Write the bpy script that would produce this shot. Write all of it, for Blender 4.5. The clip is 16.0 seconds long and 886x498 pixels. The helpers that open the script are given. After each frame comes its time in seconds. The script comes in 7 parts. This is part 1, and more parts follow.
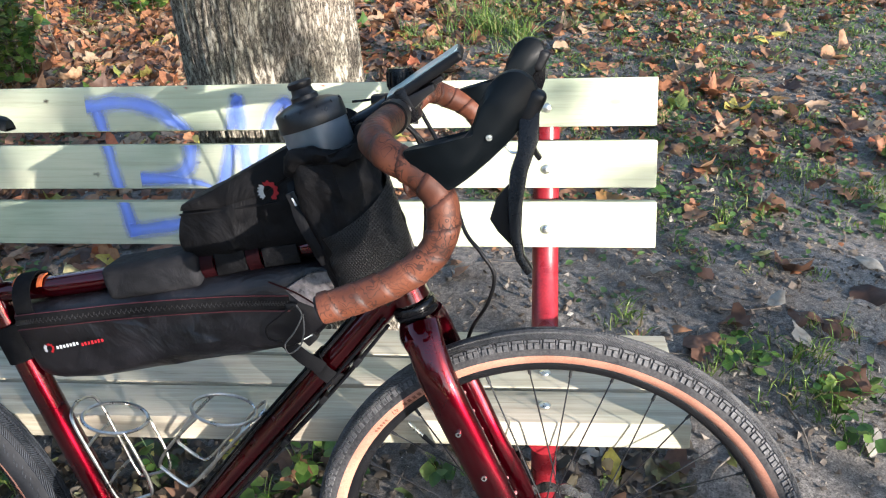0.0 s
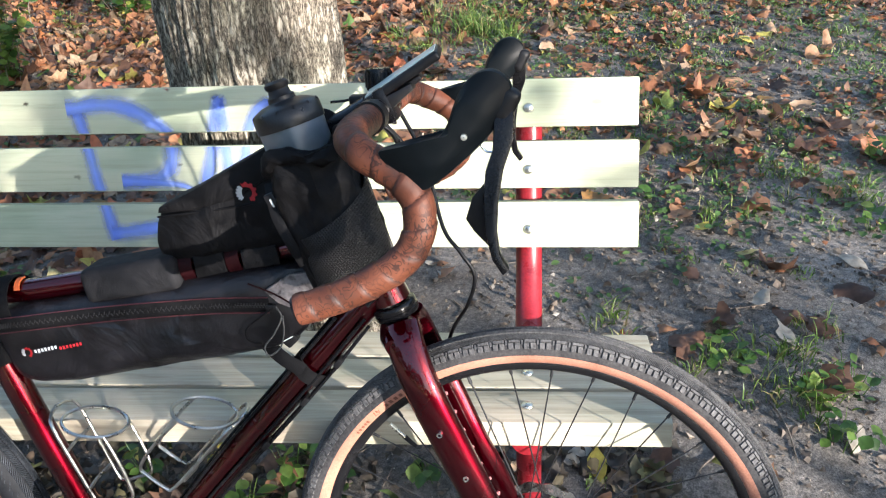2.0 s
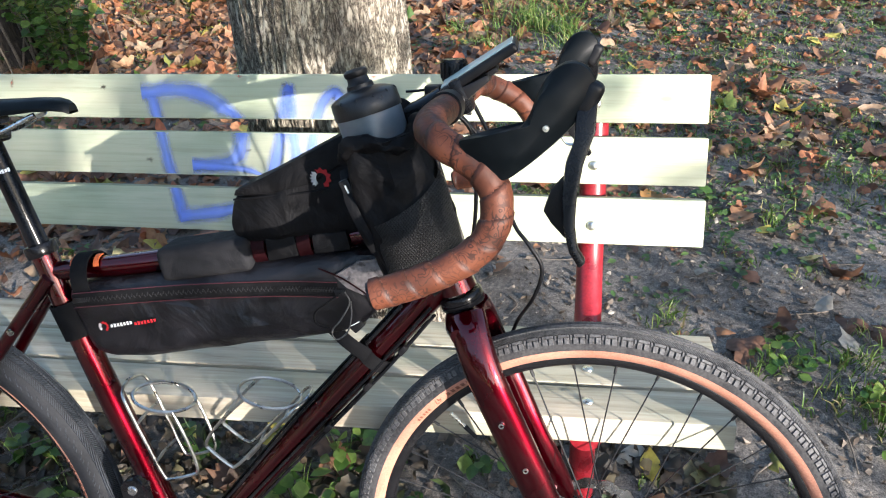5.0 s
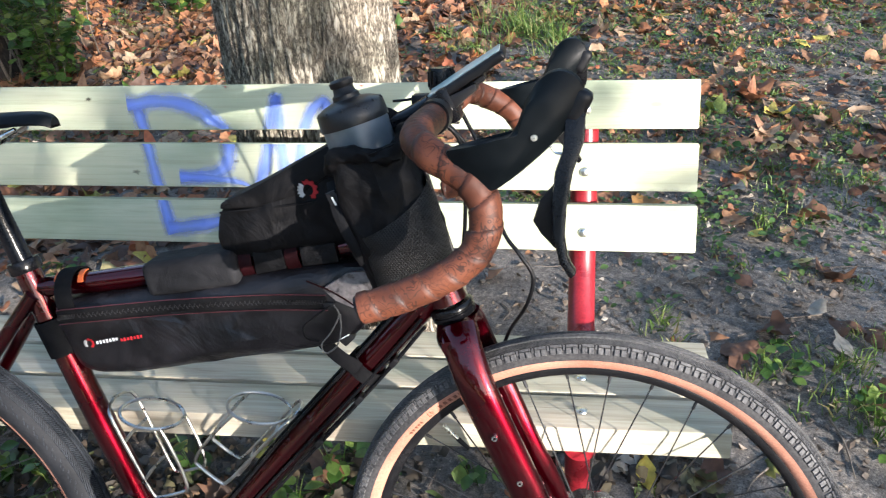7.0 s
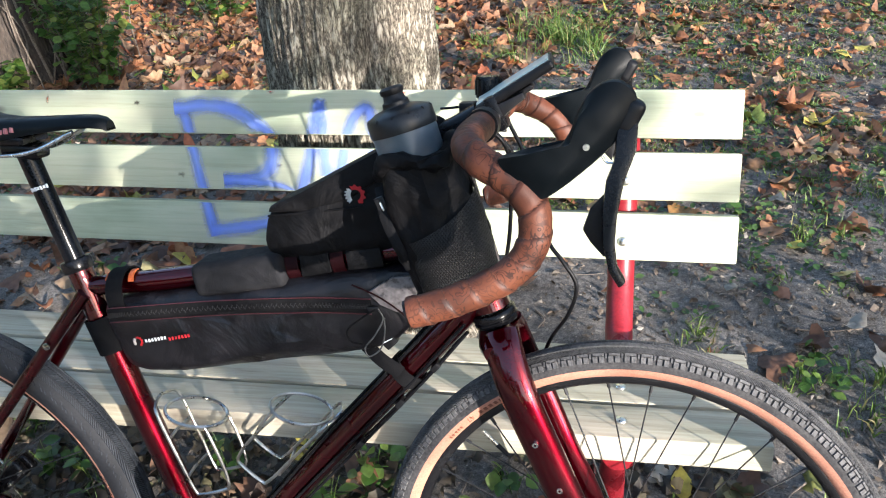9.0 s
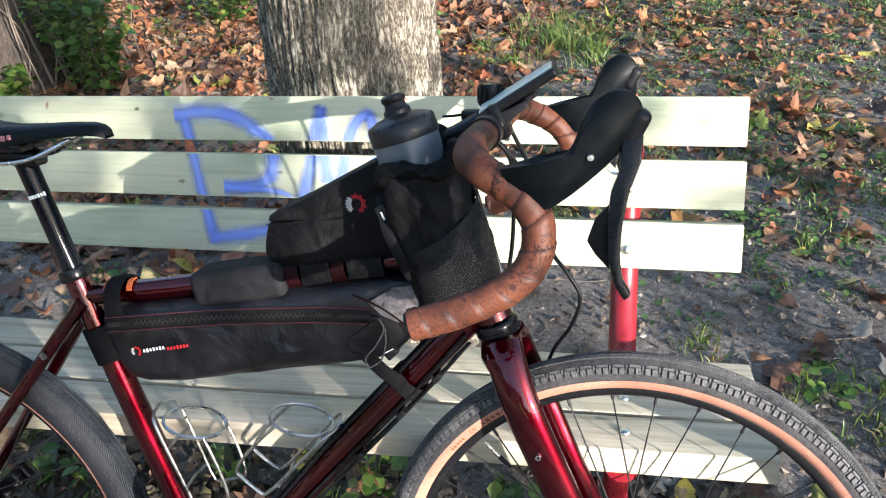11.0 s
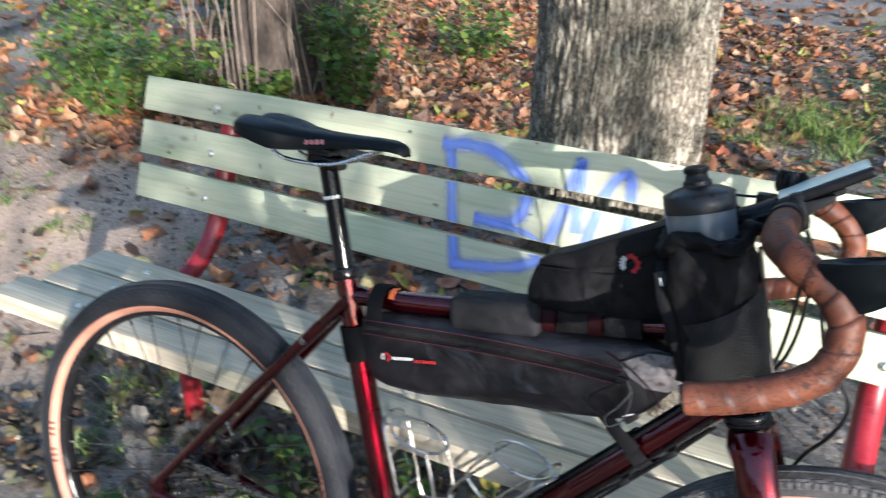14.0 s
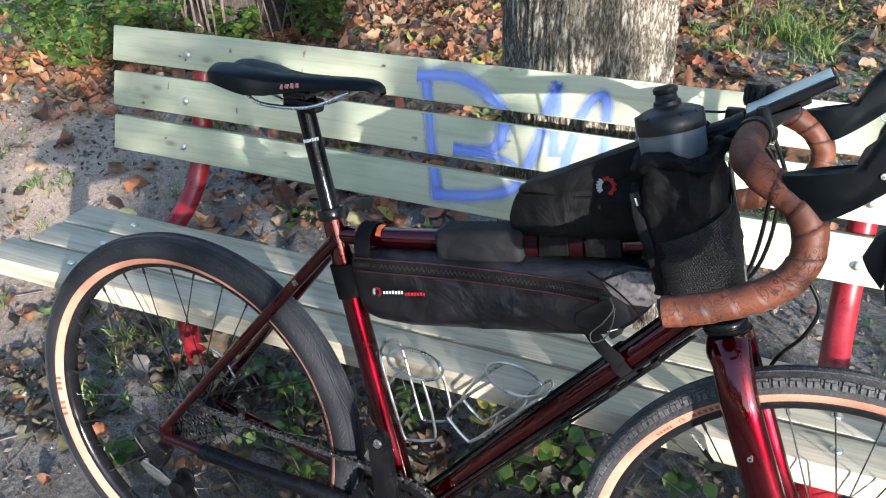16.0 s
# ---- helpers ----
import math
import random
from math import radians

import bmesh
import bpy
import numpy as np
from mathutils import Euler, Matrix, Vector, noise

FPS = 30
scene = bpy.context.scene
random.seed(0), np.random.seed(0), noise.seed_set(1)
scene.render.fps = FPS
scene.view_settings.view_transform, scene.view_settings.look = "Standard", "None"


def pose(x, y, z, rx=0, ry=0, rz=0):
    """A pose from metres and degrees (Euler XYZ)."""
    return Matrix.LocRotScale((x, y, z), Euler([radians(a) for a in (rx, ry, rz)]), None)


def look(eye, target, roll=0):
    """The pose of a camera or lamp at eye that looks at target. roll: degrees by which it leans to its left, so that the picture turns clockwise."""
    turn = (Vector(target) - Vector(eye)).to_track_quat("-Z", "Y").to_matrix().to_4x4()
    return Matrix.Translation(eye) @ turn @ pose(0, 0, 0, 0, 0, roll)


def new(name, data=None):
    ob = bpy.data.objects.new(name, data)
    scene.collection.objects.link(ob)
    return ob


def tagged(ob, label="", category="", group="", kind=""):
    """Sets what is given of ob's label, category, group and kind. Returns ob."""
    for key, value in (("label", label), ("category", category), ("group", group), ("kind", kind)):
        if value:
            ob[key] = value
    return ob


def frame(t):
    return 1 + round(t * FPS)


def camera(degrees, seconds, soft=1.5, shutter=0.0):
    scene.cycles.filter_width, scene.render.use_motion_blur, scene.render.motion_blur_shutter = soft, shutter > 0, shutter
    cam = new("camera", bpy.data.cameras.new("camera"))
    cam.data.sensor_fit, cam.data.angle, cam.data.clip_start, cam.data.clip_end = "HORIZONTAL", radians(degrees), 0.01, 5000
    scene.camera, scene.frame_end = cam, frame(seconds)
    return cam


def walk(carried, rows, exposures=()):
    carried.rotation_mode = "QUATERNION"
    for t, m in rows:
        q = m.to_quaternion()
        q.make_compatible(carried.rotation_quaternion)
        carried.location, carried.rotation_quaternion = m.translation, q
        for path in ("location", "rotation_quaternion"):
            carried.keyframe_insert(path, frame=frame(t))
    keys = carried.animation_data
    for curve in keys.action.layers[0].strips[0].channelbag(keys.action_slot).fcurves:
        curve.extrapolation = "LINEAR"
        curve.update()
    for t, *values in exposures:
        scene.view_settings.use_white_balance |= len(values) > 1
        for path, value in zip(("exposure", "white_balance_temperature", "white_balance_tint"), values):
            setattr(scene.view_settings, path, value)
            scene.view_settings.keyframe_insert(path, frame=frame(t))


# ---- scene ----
cam = camera(58.3, 16.0, soft=1.1, shutter=0.9)
PATH = [
    (0, (-0.003, 0.062, 1.239), (-0.253, 1.757, 0.208), -3.9),
    (0.5, (0.0, 0.058, 1.24), (-0.243, 1.757, 0.212), -3.8),
    (1, (0.003, 0.061, 1.24), (-0.231, 1.764, 0.218), -4.0),
    (1.5, (0.005, 0.062, 1.239), (-0.224, 1.767, 0.218), -4.1),
    (2, (0.01, 0.064, 1.236), (-0.217, 1.764, 0.207), -3.9),
    (2.5, (0.01, 0.065, 1.231), (-0.22, 1.751, 0.18), -3.6),
    (3, (0.0, 0.062, 1.23), (-0.259, 1.737, 0.168), -3.2),
    (3.5, (-0.012, 0.059, 1.232), (-0.313, 1.73, 0.176), -2.9),
    (3.7, (-0.016, 0.052, 1.234), (-0.337, 1.726, 0.188), -3.0),
    (5.8, (-0.017, 0.056, 1.236), (-0.35, 1.737, 0.205), -4.1),
    (6, (-0.016, 0.059, 1.234), (-0.341, 1.742, 0.203), -4.2),
    (6.5, (-0.008, 0.068, 1.235), (-0.32, 1.754, 0.206), -4.2),
    (7, (-0.015, 0.067, 1.234), (-0.339, 1.756, 0.213), -4.3),
    (7.5, (-0.023, 0.063, 1.239), (-0.372, 1.751, 0.223), -4.5),
    (8, (-0.028, 0.056, 1.239), (-0.404, 1.744, 0.235), -4.4),
    (8.5, (-0.031, 0.054, 1.24), (-0.423, 1.739, 0.236), -4.5),
    (10.8, (-0.037, 0.072, 1.241), (-0.428, 1.76, 0.242), -4.2),
    (11, (-0.036, 0.07, 1.24), (-0.434, 1.759, 0.245), -4.4),
    (11.5, (-0.043, 0.07, 1.241), (-0.442, 1.764, 0.256), -4.0),
    (12, (-0.053, 0.067, 1.245), (-0.473, 1.761, 0.268), -3.1),
    (12.5, (-0.06, 0.07, 1.242), (-0.514, 1.751, 0.258), -1.3),
    (13, (-0.07, 0.058, 1.245), (-0.575, 1.727, 0.265), -0.3),
    (13.5, (-0.082, 0.05, 1.252), (-0.686, 1.706, 0.308), 0.1),
    (14, (-0.132, 0.02, 1.255), (-0.966, 1.611, 0.376), 0.7),
    (14.5, (-0.118, 0.005, 1.275), (-0.957, 1.509, 0.259), -5.3),
    (15, (-0.117, 0.006, 1.28), (-0.909, 1.525, 0.248), -3.9),
    (15.5, (-0.117, 0.005, 1.279), (-0.892, 1.532, 0.245), -3.2),
    (16, (-0.12, 0.003, 1.276), (-0.885, 1.53, 0.235), -2.9),
]
walk(cam, [(t, look(eye, target, roll)) for t, eye, target, roll in PATH], exposures=[(0, 2.0, 6050, 10), (12.5, 2.0, 6050, 10), (14, 1.92, 5900, 10), (16, 1.92, 5850, 9)])

# ---- light ----
SUN_WAY = Vector((1.15, -1.0, 0.36))
world = bpy.data.worlds.new("world")
scene.world = world
world.use_nodes = True
wn = world.node_tree.nodes
sky = wn.new("ShaderNodeTexSky")
sky.sky_type = "NISHITA"
sky.sun_disc = False
sky.sun_elevation = radians(13.3)
sky.sun_rotation = radians(131)
world.node_tree.links.new(sky.outputs[0], wn["Background"].inputs[0])
wn["Background"].inputs[1].default_value = 0.15
sun_data = bpy.data.lights.new("sun", "SUN")
sun_data.energy, sun_data.angle, sun_data.color = 4.0, radians(0.55), (1.0, 0.89, 0.78)
sun = new("sun", sun_data)
sun.matrix_world = look(SUN_WAY * 20, (0, 0, 0))


# ---- materials ----
def material(name):
    m = bpy.data.materials.new(name)
    m.use_nodes = True
    nt = m.node_tree
    return m, nt, nt.nodes["Principled BSDF"]


def node(nt, kind, links=None, **values):
    nd = nt.nodes.new(kind)
    for key, value in values.items():
        setattr(nd, key, value)
    for key, value in (links or {}).items():
        if isinstance(value, bpy.types.NodeSocket):
            nt.links.new(value, nd.inputs[key])
        else:
            nd.inputs[key].default_value = value
    return nd


def ramp(nt, fac, stops):
    nd = nt.nodes.new("ShaderNodeValToRGB")
    nt.links.new(fac, nd.inputs[0])
    el = nd.color_ramp.elements
    while len(el) < len(stops):
        el.new(0.5)
    for e, (p, c) in zip(el, stops):
        e.position, e.color = p, (*c, 1)
    return nd.outputs[0]


def coords(nt, scale=(1, 1, 1)):
    tc = nt.nodes.new("ShaderNodeTexCoord")
    mp = node(nt, "ShaderNodeMapping", {"Vector": tc.outputs["Object"], "Scale": scale})
    return mp.outputs[0]


def surface(name, dark, light, rough=0.6, metal=0.0, scale=40.0, fine=300.0, bump=0.15, stretch=(1, 1, 1), rough_var=0.12, coat=0.0, depth=0.002, sheen=0.0, spec=0.5):
    """A surface with variation at two scales in colour, gloss and relief."""
    m, nt, bsdf = material(name)
    v = coords(nt, stretch)
    big = node(nt, "ShaderNodeTexNoise", {"Vector": v, "Scale": scale, "Detail": 5.0, "Roughness": 0.6})
    tiny = node(nt, "ShaderNodeTexNoise", {"Vector": v, "Scale": fine, "Detail": 3.0})
    mixed = node(nt, "ShaderNodeMath", {0: big.outputs[0], 1: tiny.outputs[0]}, operation="ADD")
    half = node(nt, "ShaderNodeMath", {0: mixed.outputs[0], 1: 0.5}, operation="MULTIPLY")
    nt.links.new(ramp(nt, half.outputs[0], [(0.36, dark), (0.64, light)]), bsdf.inputs["Base Color"])
    rr = node(nt, "ShaderNodeMapRange", {0: big.outputs[0], 1: 0.3, 2: 0.7, 3: max(0.03, rough - rough_var), 4: min(1.0, rough + rough_var)})
    nt.links.new(rr.outputs[0], bsdf.inputs["Roughness"])
    bsdf.inputs["Metallic"].default_value = metal
    bsdf.inputs["Coat Weight"].default_value = coat
    bsdf.inputs["Coat Roughness"].default_value = 0.03
    bsdf.inputs["Sheen Weight"].default_value = sheen
    bsdf.inputs["Specular IOR Level"].default_value = spec
    bp = node(nt, "ShaderNodeBump", {"Height": half.outputs[0], "Strength": bump, "Distance": depth})
    nt.links.new(bp.outputs[0], bsdf.inputs["Normal"])
    return m


candy_red = surface("candy_red_paint", (0.038, 0.0004, 0.0026), (0.070, 0.0007, 0.0047), rough=0.27, metal=0.92, scale=9, fine=1500, bump=0.02, coat=0.85, rough_var=0.06, spec=0.1)
black_alloy = surface("black_anodised", (0.003, 0.003, 0.004), (0.007, 0.007, 0.008), rough=0.24, scale=30, fine=500, bump=0.04, spec=0.2)
post_black = surface("polished_black_alloy", (0.002, 0.0026, 0.0042), (0.004, 0.0050, 0.0075), rough=0.15, scale=30, fine=500, bump=0.01, rough_var=0.03, spec=0.16)
black_plastic = surface("black_plastic", (0.0035, 0.0035, 0.0045), (0.009, 0.009, 0.010), rough=0.45, scale=60, fine=900, bump=0.08, spec=0.25)
hood_rubber = surface("hood_rubber", (0.0014, 0.0026, 0.0036), (0.0036, 0.0056, 0.0072), rough=0.46, scale=50, fine=2200, bump=0.25, depth=0.0004, spec=0.13)
tread_rubber = surface("tread_rubber", (0.035, 0.035, 0.037), (0.130, 0.127, 0.126), rough=0.75, scale=26, fine=260, bump=0.25, depth=0.0006, spec=0.25)
# Rear tyre's copy of the tread: shade put into its darker, bluer colour.
shaded_tread = surface("shaded_tread_rubber", (0.009, 0.012, 0.016), (0.040, 0.045, 0.054), rough=0.7, scale=26, fine=260, bump=0.25, depth=0.0006, spec=0.3)
casing_rubber = surface("black_casing_rubber", (0.006, 0.007, 0.009), (0.017, 0.018, 0.021), rough=0.7, scale=30, fine=300, bump=0.2, depth=0.0005, spec=0.25)
dusty_casing = surface("dusty_casing_rubber", (0.016, 0.016, 0.018), (0.062, 0.060, 0.060), rough=0.75, scale=30, fine=300, bump=0.2, depth=0.0005, spec=0.25)
tan_rubber = surface("tan_sidewall", (0.31, 0.135, 0.088), (0.48, 0.228, 0.155), rough=0.65, scale=24, fine=420, bump=0.12, depth=0.0005)
steel = surface("polished_steel", (0.56, 0.56, 0.55), (0.80, 0.80, 0.78), rough=0.25, metal=1.0, scale=50, fine=700, bump=0.05, rough_var=0.1)
dark_steel = surface("dark_chain_steel", (0.16, 0.158, 0.152), (0.46, 0.455, 0.44), rough=0.26, metal=1.0, scale=160, fine=900, bump=0.1)
sprocket_steel = surface("oily_sprocket_steel", (0.16, 0.16, 0.16), (0.46, 0.46, 0.455), rough=0.28, metal=1.0, scale=160, fine=900, bump=0.1)
rim_black = surface("black_rim_paint", (0.005, 0.005, 0.006), (0.011, 0.011, 0.012), rough=0.20, scale=30, fine=500, bump=0.03, spec=0.4)
spoke_black = surface("black_spoke", (0.010, 0.010, 0.011), (0.03, 0.03, 0.032), rough=0.35, metal=0.3, scale=60, fine=400, bump=0.02)
chrome = surface("bright_chrome", (0.75, 0.76, 0.78), (0.90, 0.91, 0.92), rough=0.12, metal=1.0, scale=50, fine=700, bump=0.05, rough_var=0.05)
cage_wire = surface("brushed_wire_steel", (0.30, 0.30, 0.29), (0.52, 0.52, 0.50), rough=0.32, metal=1.0, scale=50, fine=700, bump=0.05, rough_var=0.1)
zinc = surface("zinc_bolt", (0.55, 0.55, 0.50), (0.75, 0.74, 0.68), rough=0.35, metal=1.0, scale=120, fine=900, bump=0.1)
bench_red = surface("bench_red_paint", (0.14, 0.008, 0.013), (0.265, 0.015, 0.023), rough=0.34, scale=22, fine=240, bump=0.12, rough_var=0.14)
white_print = surface("white_print", (0.62, 0.63, 0.62), (0.78, 0.79, 0.78), rough=0.5, scale=200, fine=900, bump=0.05)
red_print = surface("red_print", (0.42, 0.012, 0.020), (0.60, 0.022, 0.030), rough=0.5, scale=200, fine=900, bump=0.05)
pink_print = surface("pink_print", (0.30, 0.11, 0.12), (0.40, 0.16, 0.165), rough=0.5, scale=200, fine=900, bump=0.05)
brown_print = surface("brown_print", (0.10, 0.030, 0.014), (0.17, 0.055, 0.028), rough=0.6, scale=200, fine=900, bump=0.05)
black_print = surface("black_print", (0.012, 0.010, 0.010), (0.030, 0.026, 0.024), rough=0.6, scale=200, fine=900, bump=0.05)
orange_webbing = surface("orange_webbing", (0.42, 0.075, 0.015), (0.60, 0.13, 0.03), rough=0.6, scale=90, fine=900, bump=0.2)
webbing = surface("black_webbing", (0.0035, 0.0035, 0.004), (0.011, 0.011, 0.012), rough=0.8, scale=80, fine=1400, bump=0.5, depth=0.0006, spec=0.04)
burgundy = surface("burgundy_webbing", (0.005, 0.0005, 0.001), (0.013, 0.001, 0.002), rough=0.6, scale=80, fine=900, bump=0.3, spec=0.1)
grey_cloth = surface("grey_coated_cloth", (0.022, 0.018, 0.019), (0.060, 0.050, 0.051), rough=0.36, scale=30, fine=900, bump=0.25, depth=0.0008)
bottle_cap = surface("smoked_plastic", (0.006, 0.0065, 0.0075), (0.016, 0.017, 0.019), rough=0.36, scale=20, fine=700, bump=0.05, spec=0.3)
cord_grey = surface("reflective_cord", (0.015, 0.015, 0.015), (0.12, 0.12, 0.115), rough=0.6, scale=240, fine=900, bump=0.3)
thread_red = surface("red_thread", (0.07, 0.012, 0.016), (0.15, 0.032, 0.036), rough=0.7, scale=300, fine=1200, bump=0.2)
brass_nipple = surface("silver_valve", (0.5, 0.47, 0.38), (0.7, 0.66, 0.55), rough=0.3, metal=1.0, scale=100, fine=900, bump=0.05)


def fabric(name, dark, light, rough=0.62, weave=900.0, crease=16.0, crease_depth=0.006, sheen=0.0, spec=0.13):
    """Bag cloth: fine weave, soft creases, dusty scuffs."""
    m, nt, bsdf = material(name)
    v = coords(nt)
    cr = node(nt, "ShaderNodeTexNoise", {"Vector": v, "Scale": crease, "Detail": 4.0, "Roughness": 0.55, "Distortion": 0.8})
    dust = node(nt, "ShaderNodeTexNoise", {"Vector": v, "Scale": crease * 4, "Detail": 6.0})
    nt.links.new(ramp(nt, dust.outputs[0], [(0.35, dark), (0.72, light)]), bsdf.inputs["Base Color"])
    wv = node(nt, "ShaderNodeTexWave", {"Vector": v, "Scale": weave, "Distortion": 0.5})
    wz = node(nt, "ShaderNodeTexWave", {"Vector": v, "Scale": weave, "Distortion": 0.5}, bands_direction="Z")
    w = node(nt, "ShaderNodeMath", {0: wv.outputs[1], 1: wz.outputs[1]}, operation="ADD")
    b1 = node(nt, "ShaderNodeBump", {"Height": cr.outputs[0], "Strength": 0.85, "Distance": crease_depth})
    b2 = node(nt, "ShaderNodeBump", {"Height": w.outputs[0], "Strength": 0.15, "Distance": 0.0003, "Normal": b1.outputs[0]})
    nt.links.new(b2.outputs[0], bsdf.inputs["Normal"])
    rr = node(nt, "ShaderNodeMapRange", {0: dust.outputs[0], 1: 0.3, 2: 0.7, 3: rough - 0.12, 4: rough + 0.1})
    nt.links.new(rr.outputs[0], bsdf.inputs["Roughness"])
    bsdf.inputs["Sheen Weight"].default_value = sheen
    bsdf.inputs["Specular IOR Level"].default_value = spec
    return m


bag_cloth = fabric("black_bag_cloth", (0.0019, 0.0019, 0.0023), (0.0066, 0.0064, 0.0072), rough=0.62, crease=13, crease_depth=0.010)
frame_cloth = fabric("black_frame_cloth", (0.0032, 0.0033, 0.0044), (0.0100, 0.0094, 0.0118), rough=0.40, crease=8.5, crease_depth=0.014, spec=0.34)


silver_cloth = fabric("silver_grey_cloth", (0.055, 0.050, 0.051), (0.20, 0.182, 0.183), rough=0.34, crease=26, crease_depth=0.008, spec=0.5)
fuzzy_cloth = fabric("grey_black_hook_cloth", (0.009, 0.0092, 0.0105), (0.017, 0.017, 0.019), rough=0.75, crease=22, crease_depth=0.004)


def mesh_cloth():
    """Knitted net over a dark pocket: two crossing sets of cords."""
    m, nt, bsdf = material("grey_net_cloth")
    tc = nt.nodes.new("ShaderNodeTexCoord")
    cords = []
    for lean in (38, -38):
        mp = node(nt, "ShaderNodeMapping", {"Vector": tc.outputs["Object"], "Rotation": (0, radians(lean), 0)})
        cords.append(node(nt, "ShaderNodeTexWave", {"Vector": mp.outputs[0], "Scale": 112.0, "Distortion": 0.9, "Detail": 1.0}).outputs[1])
    net = node(nt, "ShaderNodeMath", {0: cords[0], 1: cords[1]}, operation="MAXIMUM")
    nt.links.new(ramp(nt, net.outputs[0], [(0.62, (0.003, 0.003, 0.003)), (0.92, (0.021, 0.020, 0.020))]), bsdf.inputs["Base Color"])
    bp = node(nt, "ShaderNodeBump", {"Height": net.outputs[0], "Strength": 0.7, "Distance": 0.001})
    nt.links.new(bp.outputs[0], bsdf.inputs["Normal"])
    bsdf.inputs["Roughness"].default_value = 0.6
    return m


net_cloth = mesh_cloth()


def tape_material():
    """Brown printed grip tape: dark scribbled figures on tan leather-like ground."""
    m, nt, bsdf = material("brown_printed_tape")
    v = coords(nt)
    n1 = node(nt, "ShaderNodeTexNoise", {"Vector": v, "Scale": 26.0, "Detail": 5.0})
    base = ramp(nt, n1.outputs[0], [(0.34, (0.044, 0.014, 0.008)), (0.5, (0.095, 0.030, 0.015)), (0.68, (0.150, 0.050, 0.026))])
    n2 = node(nt, "ShaderNodeTexNoise", {"Vector": v, "Scale": 92.0, "Detail": 0.0, "Distortion": 1.8})
    d = node(nt, "ShaderNodeMath", {0: n2.outputs[0], 1: 0.5}, operation="SUBTRACT")
    a = node(nt, "ShaderNodeMath", {0: d.outputs[0]}, operation="ABSOLUTE")
    line = node(nt, "ShaderNodeMapRange", {0: a.outputs[0], 1: 0.030, 2: 0.066, 3: 1.0, 4: 0.0})
    n3 = node(nt, "ShaderNodeTexNoise", {"Vector": v, "Scale": 19.0, "Detail": 1.0})
    gate = node(nt, "ShaderNodeMapRange", {0: n3.outputs[0], 1: 0.40, 2: 0.52, 3: 0.15, 4: 0.90})
    f = node(nt, "ShaderNodeMath", {0: line.outputs[0], 1: gate.outputs[0]}, operation="MULTIPLY")
    mix = nt.nodes.new("ShaderNodeMix")
    mix.data_type = "RGBA"
    nt.links.new(f.outputs[0], mix.inputs[0])
    nt.links.new(base, mix.inputs[6])
    mix.inputs[7].default_value = (0.026, 0.010, 0.007, 1)
    # Darker brown along the seam of each turn.
    seam = node(nt, "ShaderNodeAttribute", attribute_name="seam")
    worn = nt.nodes.new("ShaderNodeMix")
    worn.data_type = "RGBA"
    seam_dark = node(nt, "ShaderNodeMapRange", {0: seam.outputs["Fac"], 1: 0.02, 2: 0.20, 3: 0.95, 4: 0.0})
    ridge = node(nt, "ShaderNodeMapRange", {0: seam.outputs["Fac"], 1: 0.0, 2: 0.22, 3: 0.0, 4: 1.0})
    nt.links.new(seam_dark.outputs[0], worn.inputs[0])
    nt.links.new(mix.outputs[2], worn.inputs[6])
    worn.inputs[7].default_value = (0.030, 0.012, 0.008, 1)
    nt.links.new(worn.outputs[2], bsdf.inputs["Base Color"])
    fine = node(nt, "ShaderNodeTexNoise", {"Vector": v, "Scale": 700.0})
    bp = node(nt, "ShaderNodeBump", {"Height": fine.outputs[0], "Strength": 0.2, "Distance": 0.0006})
    fold = node(nt, "ShaderNodeBump", {"Height": ridge.outputs[0], "Strength": 0.9, "Distance": 0.0016, "Normal": bp.outputs[0]})
    nt.links.new(fold.outputs[0], bsdf.inputs["Normal"])
    bsdf.inputs["Roughness"].default_value = 0.55
    bsdf.inputs["Specular IOR Level"].default_value = 0.3
    return m


tape = tape_material()


